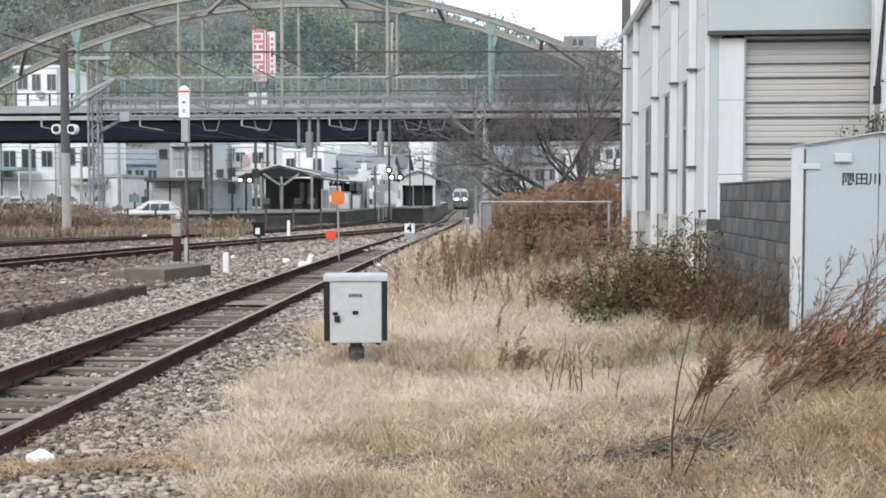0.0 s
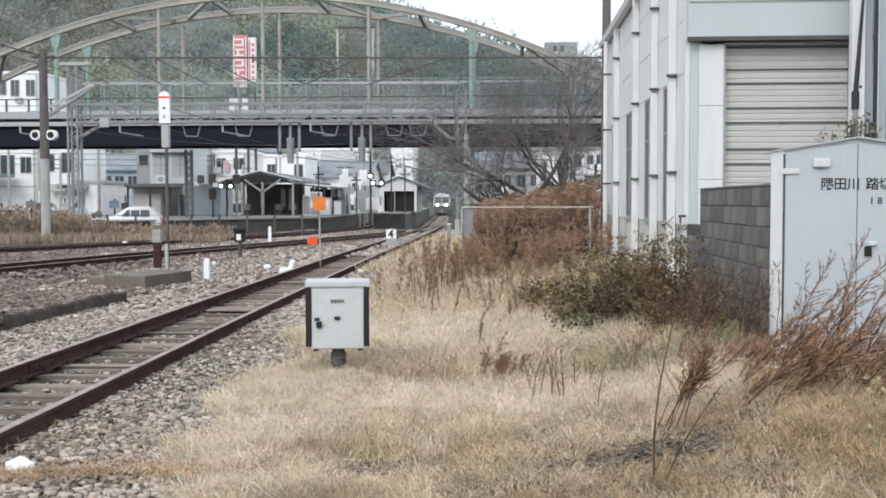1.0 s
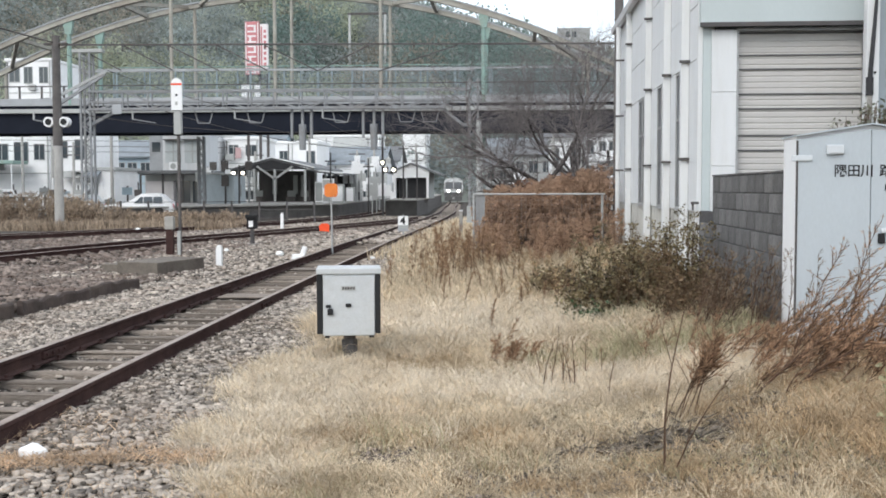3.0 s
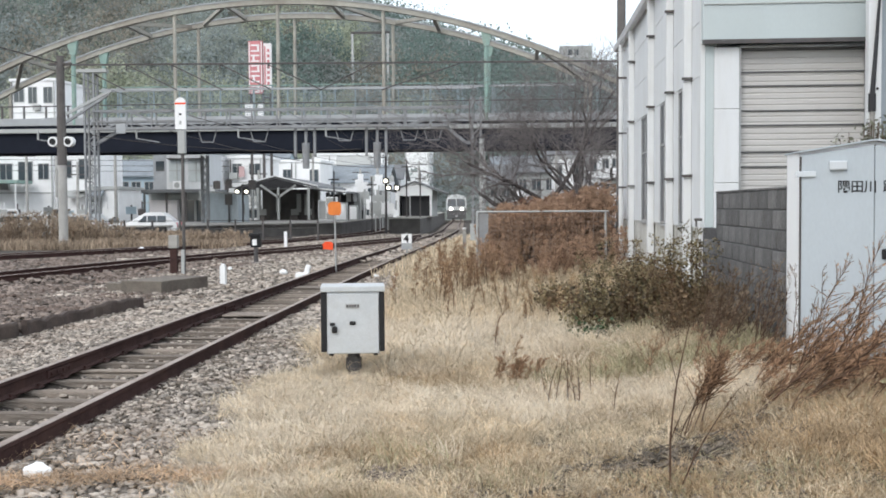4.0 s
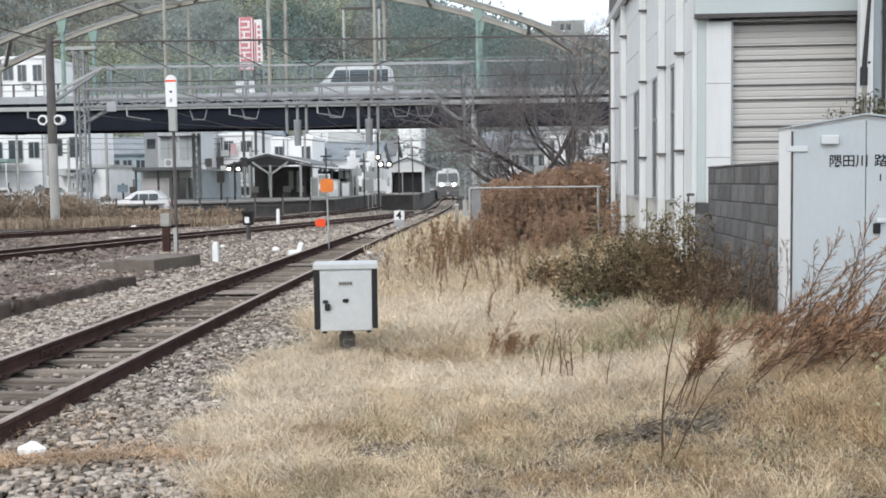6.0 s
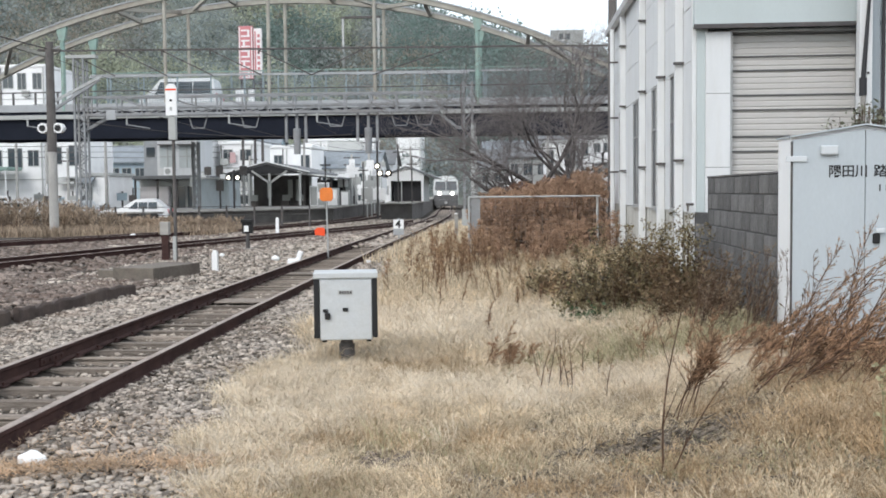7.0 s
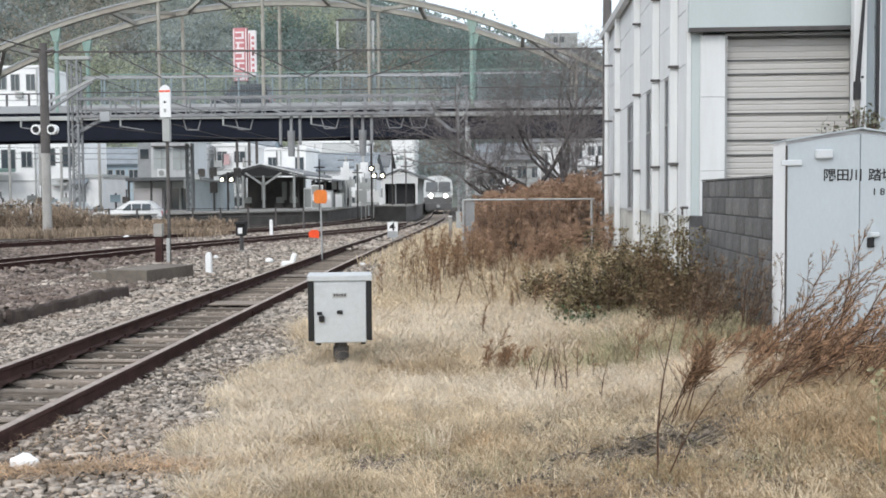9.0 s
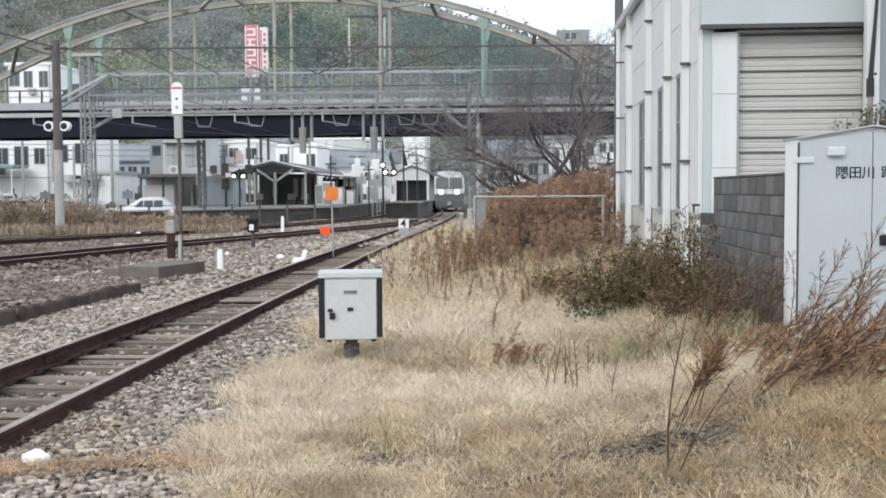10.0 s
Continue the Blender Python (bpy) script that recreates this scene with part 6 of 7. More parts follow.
for y in (2.5, 16.5):
    for yy in (-1, 1):
        ax = part("wheelset", R((-0.6, y + yy, 0.43), (0.6, y + yy, 0.43), 0.08), M_DSTEEL, trn)
        for s in (-0.565, 0.565):
            part("wheel", R((s - 0.05, y + yy, 0.43), (s + 0.05, y + yy, 0.43), 0.43, 0.43, 16), M_DSTEEL, ax)

# ---------------------------------------------------------------- wooded hill
def hill_z(x, y):
    x, y = np.asarray(x, float), np.asarray(y, float)
    crest = np.interp(x, [-520, -300, -200, -120, -47, 5, 39, 120, 420], [90, 125, 130, 108, 70, 54, 48, 34, 14])
    rise = smooth(165, 430, y)
    return crest * rise - 2.0


hx, hy = np.meshgrid(np.linspace(-520, 420, 90), np.linspace(160, 620, 50))
hz = hill_z(hx, hy) + 3 * np.sin(hx * 0.05) * np.cos(hy * 0.04)
gi = np.arange(hx.size).reshape(hx.shape)
q = np.stack([gi[:-1, :-1], gi[:-1, 1:], gi[1:, 1:], gi[1:, :-1]], -1).reshape(-1, 4)
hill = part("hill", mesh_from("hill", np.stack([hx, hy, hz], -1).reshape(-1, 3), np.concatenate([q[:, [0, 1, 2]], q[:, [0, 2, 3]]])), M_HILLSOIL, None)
tagged(hill, "broad hill rising behind the town", "hill", kind="structure")


def woods(n, x0, x1, y0, y1, crown, leaf, per, tall):
    out = []
    x, y = RNG.uniform(x0, x1, n), RNG.uniform(y0, y1, n)
    z = hill_z(x, y)
    cr = crown * RNG.uniform(0.6, 1.4, n)
    d = RNG.normal(size=(n, per, 3))
    d /= np.linalg.norm(d, axis=2, keepdims=True)
    d *= RNG.uniform(0.5, 1.0, (n, per, 1)) ** 0.5
    d[..., 2] *= tall
    lump = 1 + 0.35 * np.sin(d[..., :1] * 5 + x[:, None, None]) * np.cos(d[..., 1:2] * 4)
    c = np.stack([x, y, z + cr * tall * 0.9], 1)[:, None] + d * cr[:, None, None] * lump
    return leaves(c.reshape(-1, 3), leaf * RNG.uniform(0.6, 1.5, n * per), 0.8)


def grove(cells, per, leaf, tall=1.0):
    """Crowns gathered in groves: rows of number, middle, half widths and crown radius."""
    sets = []
    for n, cx, cy, wx, wy, crown in cells:
        sets.append(woods(n, cx - wx, cx + wx, cy - wy, cy + wy, crown, leaf, per, tall))
    return sets


# all woods here carry leaf colours already lightened for haze
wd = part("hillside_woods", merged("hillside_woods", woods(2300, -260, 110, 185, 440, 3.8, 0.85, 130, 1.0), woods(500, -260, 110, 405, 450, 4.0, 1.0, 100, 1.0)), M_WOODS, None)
tagged(wd, "dense mixed woodland covering the hillside, coloured paler and greyer for haze", "woodland", kind="stuff")
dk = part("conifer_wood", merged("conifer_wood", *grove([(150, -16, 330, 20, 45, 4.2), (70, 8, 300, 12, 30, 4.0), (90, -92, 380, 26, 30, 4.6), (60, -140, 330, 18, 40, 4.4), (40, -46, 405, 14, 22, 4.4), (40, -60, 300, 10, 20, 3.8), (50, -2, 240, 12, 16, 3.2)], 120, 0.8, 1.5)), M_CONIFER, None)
tagged(dk, "dark conifers standing in groves on the hill, tinted pale blue-green for haze", "woodland", kind="stuff")
fd = part("leafless_wood", merged("leafless_wood", *grove([(110, -34, 290, 14, 40, 3.6), (80, -118, 300, 16, 40, 3.8), (60, 14, 370, 18, 25, 4.0), (60, -75, 340, 14, 25, 3.8), (50, -25, 220, 12, 14, 3.0)], 120, 0.75, 1.1)), M_HAZEBROWN, None)
tagged(fd, "brownish winter trees among the green woods, paled for haze", "woodland", kind="stuff")
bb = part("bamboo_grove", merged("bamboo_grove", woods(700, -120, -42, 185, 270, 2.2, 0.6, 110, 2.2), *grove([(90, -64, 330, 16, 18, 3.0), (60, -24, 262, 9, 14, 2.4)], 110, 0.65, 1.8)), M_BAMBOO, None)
tagged(bb, "yellow-green bamboo grove on the lower slope, paled for haze", "bamboo", kind="stuff")
py = thing("pylon", "grey steel portal frame standing on the hillside", "pylon", (-42, 300, float(hill_z(-42, 300))))
for x in (-5, 5):
    part("leg", B(x - 0.3, x + 0.3, -0.3, 0.3, -3, 17), M_STEEL, py)
part("crossbar", B(-5.5, 5.5, -0.3, 0.3, 17, 17.6), M_DSTEEL, py)

# ---------------------------------------------------------------- bare tree
def grow(segs, p, d, length, r, depth, rnd):
    n = 4 if depth > 2 else 3
    for i in range(n):
        d2 = (d + Vector((rnd.gauss(0, .25), rnd.gauss(0, .25), rnd.gauss(0.02, .2)))).normalized()
        q_ = p + d2 * (length / n)
        r2 = r * (0.86 if depth else 0.7)
        segs.append((*p, *q_, r, r2))
        if depth and (i or depth < 4):
            for _ in range(2):
                s = Vector((rnd.gauss(0, 1), rnd.gauss(0, 1), rnd.gauss(0.1, 0.7))).normalized()
                grow(segs, q_, (d2 * 0.75 + s * 0.8).normalized(), length * rnd.uniform(0.52, 0.78), r2 * 0.55, depth - 1, rnd)
        p, d, r = q_, d2, r2


def bare_tree(name, label, place, limbs, seed, bough=()):
    t = thing(name, label, "tree", place, group="bare trees")
    rnd = random.Random(seed)
    trunk, crown = [], []
    tip = Vector((0, 0, 0))
    for k, (p, d, length, r, depth) in enumerate(limbs):
        segs = []
        grow(segs, tip + Vector(p), Vector(d).normalized(), length, r, depth, rnd)
        if k == 0:
            tip = Vector(segs[-1][3:6])
        for s in segs:
            (trunk if s[6] > 0.03 else crown).append(s)
    for (a, r0), (b, r1) in zip(bough, bough[1:]):
        a, b = tip + Vector(a), tip + Vector(b)
        trunk.append((*a, *b, r0, r1))
        for side in (-1, 1):
            segs = []
            d = (b - a).normalized() * 0.7 + Vector((rnd.gauss(0, 0.3), side * 0.6, rnd.uniform(0.1, 0.9)))
            grow(segs, b, d.normalized(), rnd.uniform(0.8, 1.3), r1 * 0.4, 2, rnd)
            for s in segs:
                (trunk if s[6] > 0.03 else crown).append(s)
    part("trunk", mesh_from("trunk", *tubes(trunk, 6)), M_TRUNK, t, "dark grey leaning trunk and limbs")
    part("crown", mesh_from("crown", *tubes(crown, 3)), M_BARK, t, "fine bare twigs")
    return t


bare_tree("bare_tree", "leafless cherry tree with low spreading dark limbs", (2.1, 34, -0.1), [
    ((0, 0, 0), (-0.28, 0, 1), 1.95, 0.17, 0),
    ((0, 0, -0.05), (-0.6, 0.2, 0.85), 2.3, 0.08, 4),
    ((0, 0, -0.05), (-0.25, -0.3, 1.0), 3.3, 0.085, 4),
    ((0, 0, -0.05), (0.45, 0.2, 1.0), 3.4, 0.085, 4),
    ((0, 0, -0.05), (0.9, -0.2, 0.7), 2.6, 0.08, 4),
], 5, [((0.1, 0, -0.1), 0.14), ((-0.45, -0.1, 0.02), 0.125), ((-0.85, -0.1, 0.22), 0.11), ((-1.2, -0.15, 0.42), 0.09), ((-1.6, -0.1, 0.48), 0.07), ((-2.1, 0, 0.85), 0.05)])
bare_tree("bare_tree", "leafless tree with dense fine twigs behind the first", (2.9, 38, -0.1), [
    ((0, 0, 0), (-0.1, 0, 1), 2.4, 0.14, 0),
    ((0, 0, -0.1), (-0.8, 0, 0.75), 2.8, 0.06, 4),
    ((0, 0, -0.05), (-0.5, 0.2, 1.0), 3.0, 0.06, 4),
    ((0, 0, -0.05), (-0.2, -0.2, 1), 3.4, 0.07, 4),
], 11)
bare_tree("bare_tree", "slender leafless tree beside the warehouse", (3.1, 36, -0.1), [
    ((0, 0, 0), (-0.1, 0, 1), 2.4, 0.12, 0),
    ((0, 0, -0.1), (-0.75, -0.2, 0.8), 2.8, 0.06, 4),
    ((0, 0, -0.05), (-0.35, 0.2, 1.0), 3.0, 0.06, 4),
    ((0, 0, -0.05), (0.2, -0.2, 1.0), 2.8, 0.06, 4),
], 17)

# ---------------------------------------------------------------- dry grass
def scatter(n, x0, x1, y0, y1, power=1.0):
    y = y0 + (y1 - y0) * RNG.random(n) ** power
    x = RNG.uniform(x0, x1, n)
    return x, y


def patch(x, y, f, o=0.0):
    return np.sin(x * f + 1.7 * np.sin(y * f * 0.8 + o)) * np.sin(y * f * 1.1 + 1.3 * np.sin(x * f * 0.9 + o * 2))


def grass_edge(y):
    """The line where grass gives way to ballast."""
    return -2.42 + 0.95 * (1 - smooth(5.2, 7.2, y)) + 0.25 * np.sin(y * 1.9) + 0.15 * np.sin(y * 4.3) - 0.25 * smooth(12, 22, y)


def open_ground(x, y):
    """Clear of walls, the cabinet and the bare patches."""
    n = len(x)
    ok = RNG.random(n) < smooth(-0.1, 0.55, x - grass_edge(y))
    ok &= ~((x > XW - 0.05) & (y > 9.9))
    ok &= ~((x > 2.4) & (x < 4.0) & (y > 9.6) & (y < 10.7))
    for cx, cy, rx, ry, slant in ((1.05, 6.75, 0.95, 0.35, 0.35), (-0.78, 6.3, 0.42, 0.34, 0.1), (-0.05, 5.45, 0.4, 0.13, 0.0), (1.75, 7.45, 0.5, 0.25, 0.3)):
        ok &= ~(((x - cx) / rx) ** 2 + ((y - cy - slant * (x - cx)) / ry) ** 2 < RNG.uniform(0.1, 1.1, n))
    return ok


def grass(n, x0, x1, y0, y1, h, w, power=1.0, keep=None, lean=0.6):
    x, y = scatter(n, x0, x1, y0, y1, power)
    d = 0.55 + 0.45 * patch(x, y, 2.3) + 0.25 * patch(x, y, 6.1, 1.0)
    ok = RNG.random(n) < np.clip(d + 0.45, 0.12, 1)
    ok &= open_ground(x, y)
    if keep is not None:
        ok &= keep(x, y)
    x, y, d = x[ok], y[ok], d[ok]
    hh = h * RNG.uniform(0.45, 1.25, len(x)) * (0.65 + 0.45 * np.clip(d, 0, 1))
    at = np.stack([x, y, ground_z(x, y) - 0.01], 1)
    return blades(at, hh, w * RNG.uniform(0.7, 1.4, len(x)), hh * RNG.uniform(0.2, 1.0, len(x)) ** 0.8 * lean * 2.6, 0.75)


def tufts(n, x0, x1, y0, y1, h, w, per, keep=None, spread=0.06, wind=0.5):
    """Clumps whose blades arch outwards from one foot and sag."""
    x, y = scatter(n, x0, x1, y0, y1)
    ok = open_ground(x, y)
    if keep is not None:
        ok &= keep(x, y)
    x, y = x[ok], y[ok]
    s = np.repeat(RNG.uniform(0.6, 1.3, len(x)), per)
    a0 = np.repeat(RNG.uniform(0, 6.28, len(x)), per)
    a = RNG.uniform(0, 6.28, len(s))
    r = spread * s * RNG.random(len(s)) ** 0.5
    bx, by = np.repeat(x, per) + r * np.cos(a), np.repeat(y, per) + r * np.sin(a)
    hh = h * s * RNG.uniform(0.5, 1.15, len(s))
    a = np.where(RNG.random(len(s)) < wind, a0 + RNG.normal(0, 0.5, len(s)), a + RNG.normal(0, 0.5, len(s)))
    at = np.stack([bx, by, ground_z(bx, by) - 0.01], 1)
    return blades(at, hh, w * RNG.uniform(0.7, 1.4, len(s)), hh * RNG.uniform(0.4, 2.2, len(s)), 0.9, a)


def cream(x, y):
    """Where the bleached grass lies in soft swathes."""
    c = 1.1 * np.exp(-((y - 8.5 - 0.22 * np.sin(1.6 * x)) / 0.62) ** 2) * smooth(-1.9, -1.0, x)
    c = c + np.exp(-((y - 12.6) / 1.9) ** 2) * (1 - smooth(0.7, 1.3, x)) + 0.8 * np.exp(-((y - 7.7) / 0.5) ** 2 - ((x + 1.5) / 0.5) ** 2)
    c = c + 0.9 * np.exp(-((x + 1.85) / 0.5) ** 2) * smooth(5.2, 6.0, y) * (1 - smooth(9.5, 10.5, y))
    return c + 0.5 * np.exp(-((y - 9.0) / 0.8) ** 2 - ((x - 1.5) / 0.5) ** 2) + 0.25 * patch(x, y, 3.1, 2.0)


def rusty(x, y):
    """Where darker, browner grass shows."""
    c = np.exp(-((y - 9.75) / 0.42) ** 2 - ((x + 0.45) / 0.75) ** 2) + 0.9 * np.exp(-((y - 6.95 - 0.15 * np.sin(2 * x)) / 0.32) ** 2 - ((x + 0.55) / 0.8) ** 2)
    c = c + 0.9 * np.exp(-((y - 5.7) / 0.22) ** 2 - ((x - 0.1) / 0.5) ** 2) + 0.9 * np.exp(-((y - 9.9) / 0.5) ** 2 - ((x - 1.55) / 0.6) ** 2)
    c = c + 0.75 * np.exp(-((y - 6.1) / 0.9) ** 2) * smooth(0.0, 0.7, x)
    return c + 0.3 * patch(x, y, 2.4, 5.0)


gr = part("dry_grass", merged("dry_grass",
    grass(70000, -2.4, 2.4, 5.0, 9.5, 0.12, 0.0036, 1.0, keep=lambda x, y: RNG.random(len(x)) < 1 - 0.75 * smooth(-0.3, 0.6, x) * (1 - smooth(6.8, 7.8, y))),
    grass(60000, -2.6, 2.6, 8.5, 15.5, 0.19, 0.005, 1.0),
    tufts(1500, -2.4, 2.6, 5.0, 10.0, 0.17, 0.0034, 55, keep=lambda x, y: rusty(x, y) < RNG.uniform(0.1, 0.8, len(x))),
    tufts(900, -2.6, 2.6, 10, 16, 0.28, 0.005, 50),
    grass(40000, -2.8, 2.5, 14, 27, 0.32, 0.008, 1.0)), M_GRASS, None)
tagged(gr, "pale straw-coloured dry grass covering the ground in tufts", "grass", kind="stuff")
tw = part("tawny_grass", merged("tawny_grass",
    grass(40000, 1.0, 5.6, 4.6, 9.6, 0.17, 0.0042, 1.0, keep=lambda x, y: x + 0.4 * np.sin(y * 2) > 1.7),
    tufts(650, 0.9, 4.6, 4.8, 8.6, 0.22, 0.004, 50, keep=lambda x, y: x + 0.5 * np.sin(y * 2) > 1.6),
    tufts(1300, -2.3, 2.6, 5.0, 11, 0.15, 0.0036, 50, keep=lambda x, y: rusty(x, y) > RNG.uniform(0.25, 0.8, len(x))),
    grass(30000, -2.4, 2.4, 5.0, 11, 0.11, 0.004, 1.0, keep=lambda x, y: rusty(x, y) > 0.3),
    grass(12000, -1.6, 2.6, 4.9, 6.9, 0.12, 0.0042, 1.0, keep=lambda x, y: patch(x, y, 2.6, 3.0) > -0.2)), M_TAWNY, None)
tagged(tw, "tawny brown dry grass in clumps", "grass", kind="stuff")
ox, oy = scatter(26000, -3.5, -1.2, 5.2, 7.4)
keep_ = RNG.random(26000) < 0.9 * np.exp(-((oy - 5.9 - 0.36 * (ox + 3.0)) / 0.16) ** 2) + 0.04
ox, oy = ox[keep_], oy[keep_]
at = np.stack([ox, oy, ground_z(ox, oy) + 0.03 + 0.05 * (1 - smooth(-2.3, -1.9, ox))], 1)
ot = part("orange_thatch", mesh_from("orange_thatch", *blades(at, RNG.uniform(0.01, 0.06, len(at)), RNG.uniform(0.003, 0.006, len(at)), RNG.uniform(0.05, 0.2, len(at)), 0.6)), M_ORANGEGRASS, None)
tagged(ot, "strip of orange-brown dead grass on the ballast", "grass", kind="stuff")
ms = scatter(30000, -2.4, 5.6, 3.6, 12)
ok = RNG.random(30000) < smooth(-0.4, 0.4, ms[0] - grass_edge(ms[1]))
ok &= ~((ms[0] > XW - 0.05) & (ms[1] > 9.8))
mx_, my_ = ms[0][ok], ms[1][ok]
at = np.stack([mx_, my_, ground_z(mx_, my_) + 0.005], 1)
th = part("thatch", mesh_from("thatch", *blades(at, RNG.uniform(0.01, 0.06, len(at)), RNG.uniform(0.004, 0.009, len(at)), RNG.uniform(0.1, 0.3, len(at)), 0.6)), M_STRAW, None)
tagged(th, "flattened brown dead grass on the soil", "grass", kind="stuff")
pg = part("bleached_grass", merged("bleached_grass",
    tufts(1900, -2.5, 2.2, 5.4, 10.2, 0.19, 0.0034, 60, keep=lambda x, y: cream(x, y) > RNG.uniform(0.2, 0.9, len(x))),
    tufts(900, -2.4, 1.6, 10, 15.5, 0.30, 0.005, 60, keep=lambda x, y: cream(x, y) > RNG.uniform(0.2, 0.9, len(x))),
    grass(40000, -2.3, 2.2, 7.0, 15, 0.18, 0.0045, 1.0, keep=lambda x, y: cream(x, y) > 0.4)), M_PALE, None)
tagged(pg, "bleached cream-coloured grass in soft clumps", "grass", kind="stuff")
og = part("half_green_grass", merged("half_green_grass",
    grass(9000, 0.1, 2.4, 9.5, 13.5, 0.30, 0.007, keep=lambda x, y: patch(x, y, 1.7, 3.0) > 0.0),
    grass(5000, -1.2, 2.2, 4.9, 6.6, 0.14, 0.0045, keep=lambda x, y: patch(x, y, 2.2, 1.0) > 0.1),
    grass(5000, -1.0, 2.4, 6.5, 10, 0.22, 0.005, keep=lambda x, y: patch(x, y, 1.4, 5.0) > 0.45)), M_OLIVE, None)
tagged(og, "half-green grass among the dry grass", "grass", kind="stuff")


# ---------------------------------------------------------------- weeds and bushes
def weed_geo(x, y, h, n_side, rnd, lean=0.15, thick=0.006, plume=0.5, spread=0.35, wind=(0, 0)):
    """Stalks and twigs of one dry weed, and places for its seed heads."""
    segs, tips = [], []
    p = np.array([x, y, float(ground_z(x, y)) - 0.03])
    d = np.array([rnd.gauss(wind[0], lean), rnd.gauss(wind[1], lean), 1.0])
    steps = 6
    for i in range(steps):
        d = d + np.array([rnd.gauss(0, .06), rnd.gauss(0, .06), 0])
        q_ = p + d / np.linalg.norm(d) * h / steps
        t0, t1 = thick * (1 - i / steps * 0.7), thick * (1 - (i + 1) / steps * 0.7)
        segs.append((*p, *q_, t0, t1))
        if i >= 1:
            for _ in range(n_side):
                a = rnd.uniform(0, 6.28)
                s = d * 0.9 + np.array([math.cos(a), math.sin(a), 0]) * rnd.uniform(0.3, 1.0)
                e = q_ + s / np.linalg.norm(s) * h * spread * rnd.uniform(0.3, 0.9) * (1 - i / steps * 0.5)
                segs.append((*q_, *e, t1 * 0.6, t1 * 0.3))
                for k in range(4):
                    tips.append(q_ + (e - q_) * rnd.uniform(1 - plume, 1.05))
        p = q_
    for k in range(8):
        tips.append(p - d / np.linalg.norm(d) * h * rnd.uniform(0, 0.22))
    return segs, tips


def weed_thing(name, label, spots, stalk, head, leaf_size, per_tip, seed, kind="", **kw):
    rnd = random.Random(seed)
    segs, tips = [], []
    x0, y0 = spots[0][0], spots[0][1]
    for x, y, h in spots:
        s, t_ = weed_geo(x, y, h, kw.get("sides", 3), rnd, kw.get("lean", 0.15), kw.get("thick", 0.006), kw.get("plume", 0.5), kw.get("spread", 0.35), kw.get("wind", (0, 0)))
        segs += s
        tips += t_
    t = thing(name, label, "weed", (0, 0, 0), group=kw.get("group", ""), kind=kind)
    tagged(part("stalk", mesh_from("stalk", *tubes(segs, 3)), stalk, t), kind="stuff")
    tips = np.repeat(np.array(tips), per_tip, 0)
    tips = tips + RNG.normal(size=tips.shape) * leaf_size * 0.7
    tagged(part("seed_plume", mesh_from("seed_plume", *leaves(tips, leaf_size * RNG.uniform(0.5, 1.4, len(tips)))), head, t), kind="stuff")
    return t


def feather_weed(name, label, spots, seed, head=None, wind=(0.6, 0.0), bend=0.5, branches=13, strands=9, thick=0.006, reach=0.34, grain=0.05, bare=0.25, kind="", group=""):
    """Dry weeds whose slanting stems carry feathery side branches of fine strands."""
    rnd = random.Random(seed)
    segs, base, way = [], [], []
    for x, y, h in spots:
        p = np.array([x, y, float(ground_z(x, y)) - 0.03])
        d = np.array([rnd.gauss(wind[0] * 0.6, 0.12), rnd.gauss(wind[1], 0.15), 1.0])
        line_ = [p]
        for i in range(8):
            d = d + np.array([wind[0] * bend * 0.12 + rnd.gauss(0, .05), rnd.gauss(0, .05), 0])
            q_ = line_[-1] + d / np.linalg.norm(d) * h / 8
            segs.append((*line_[-1], *q_, thick * (1 - i * 0.1), thick * (0.9 - i * 0.1)))
            line_.append(q_)
        dn = d / np.linalg.norm(d)
        for b in range(branches):
            f = bare + (1 - bare) * (b + rnd.random()) / branches
            k = min(int(f * 8), 7)
            o = line_[k] + (line_[k + 1] - line_[k]) * (f * 8 - k)
            v = dn * 0.9 + np.array([rnd.gauss(wind[0] * 0.3, .5), rnd.gauss(0, .5), rnd.gauss(0.1, .3)])
            v = v / np.linalg.norm(v)
            L = h * reach * rnd.uniform(0.35, 1.0) * (1.15 - 0.75 * f)
            e = o + v * L
            segs.append((*o, *e, thick * 0.4, thick * 0.18))
            for _ in range(strands):
                base.append(o + (e - o) * rnd.uniform(0.15, 1.0))
                way.append(v + np.array([rnd.gauss(0, .4), rnd.gauss(0, .4), rnd.gauss(0, .35)]))
    t = thing(name, label, "weed", (0, 0, 0), group=group, kind=kind)
    tagged(part("stalk", mesh_from("stalk", *tubes(segs, 4)), M_STALK, t), kind="stuff")
    base, way = np.array(base), np.array(way)
    way /= np.linalg.norm(way, axis=1, keepdims=True)
    side = np.cross(way, RNG.normal(size=way.shape))
    side /= np.linalg.norm(side, axis=1, keepdims=True)
    L = grain * RNG.uniform(0.5, 1.4, (len(base), 1))
    v = np.stack([base, base + way * L * 0.5 + side * L * 0.07, base + way * L, base + way * L * 0.5 - side * L * 0.07], 1).reshape(-1, 3)
    f = (np.arange(len(base))[:, None, None] * 4 + np.array([[[0, 1, 2], [0, 2, 3]]])).reshape(-1, 3)
    tagged(part("seed_plume", mesh_from("seed_plume", v, f), head or M_FEATHER, t), kind="stuff")
    return t


R2 = random.Random(3)
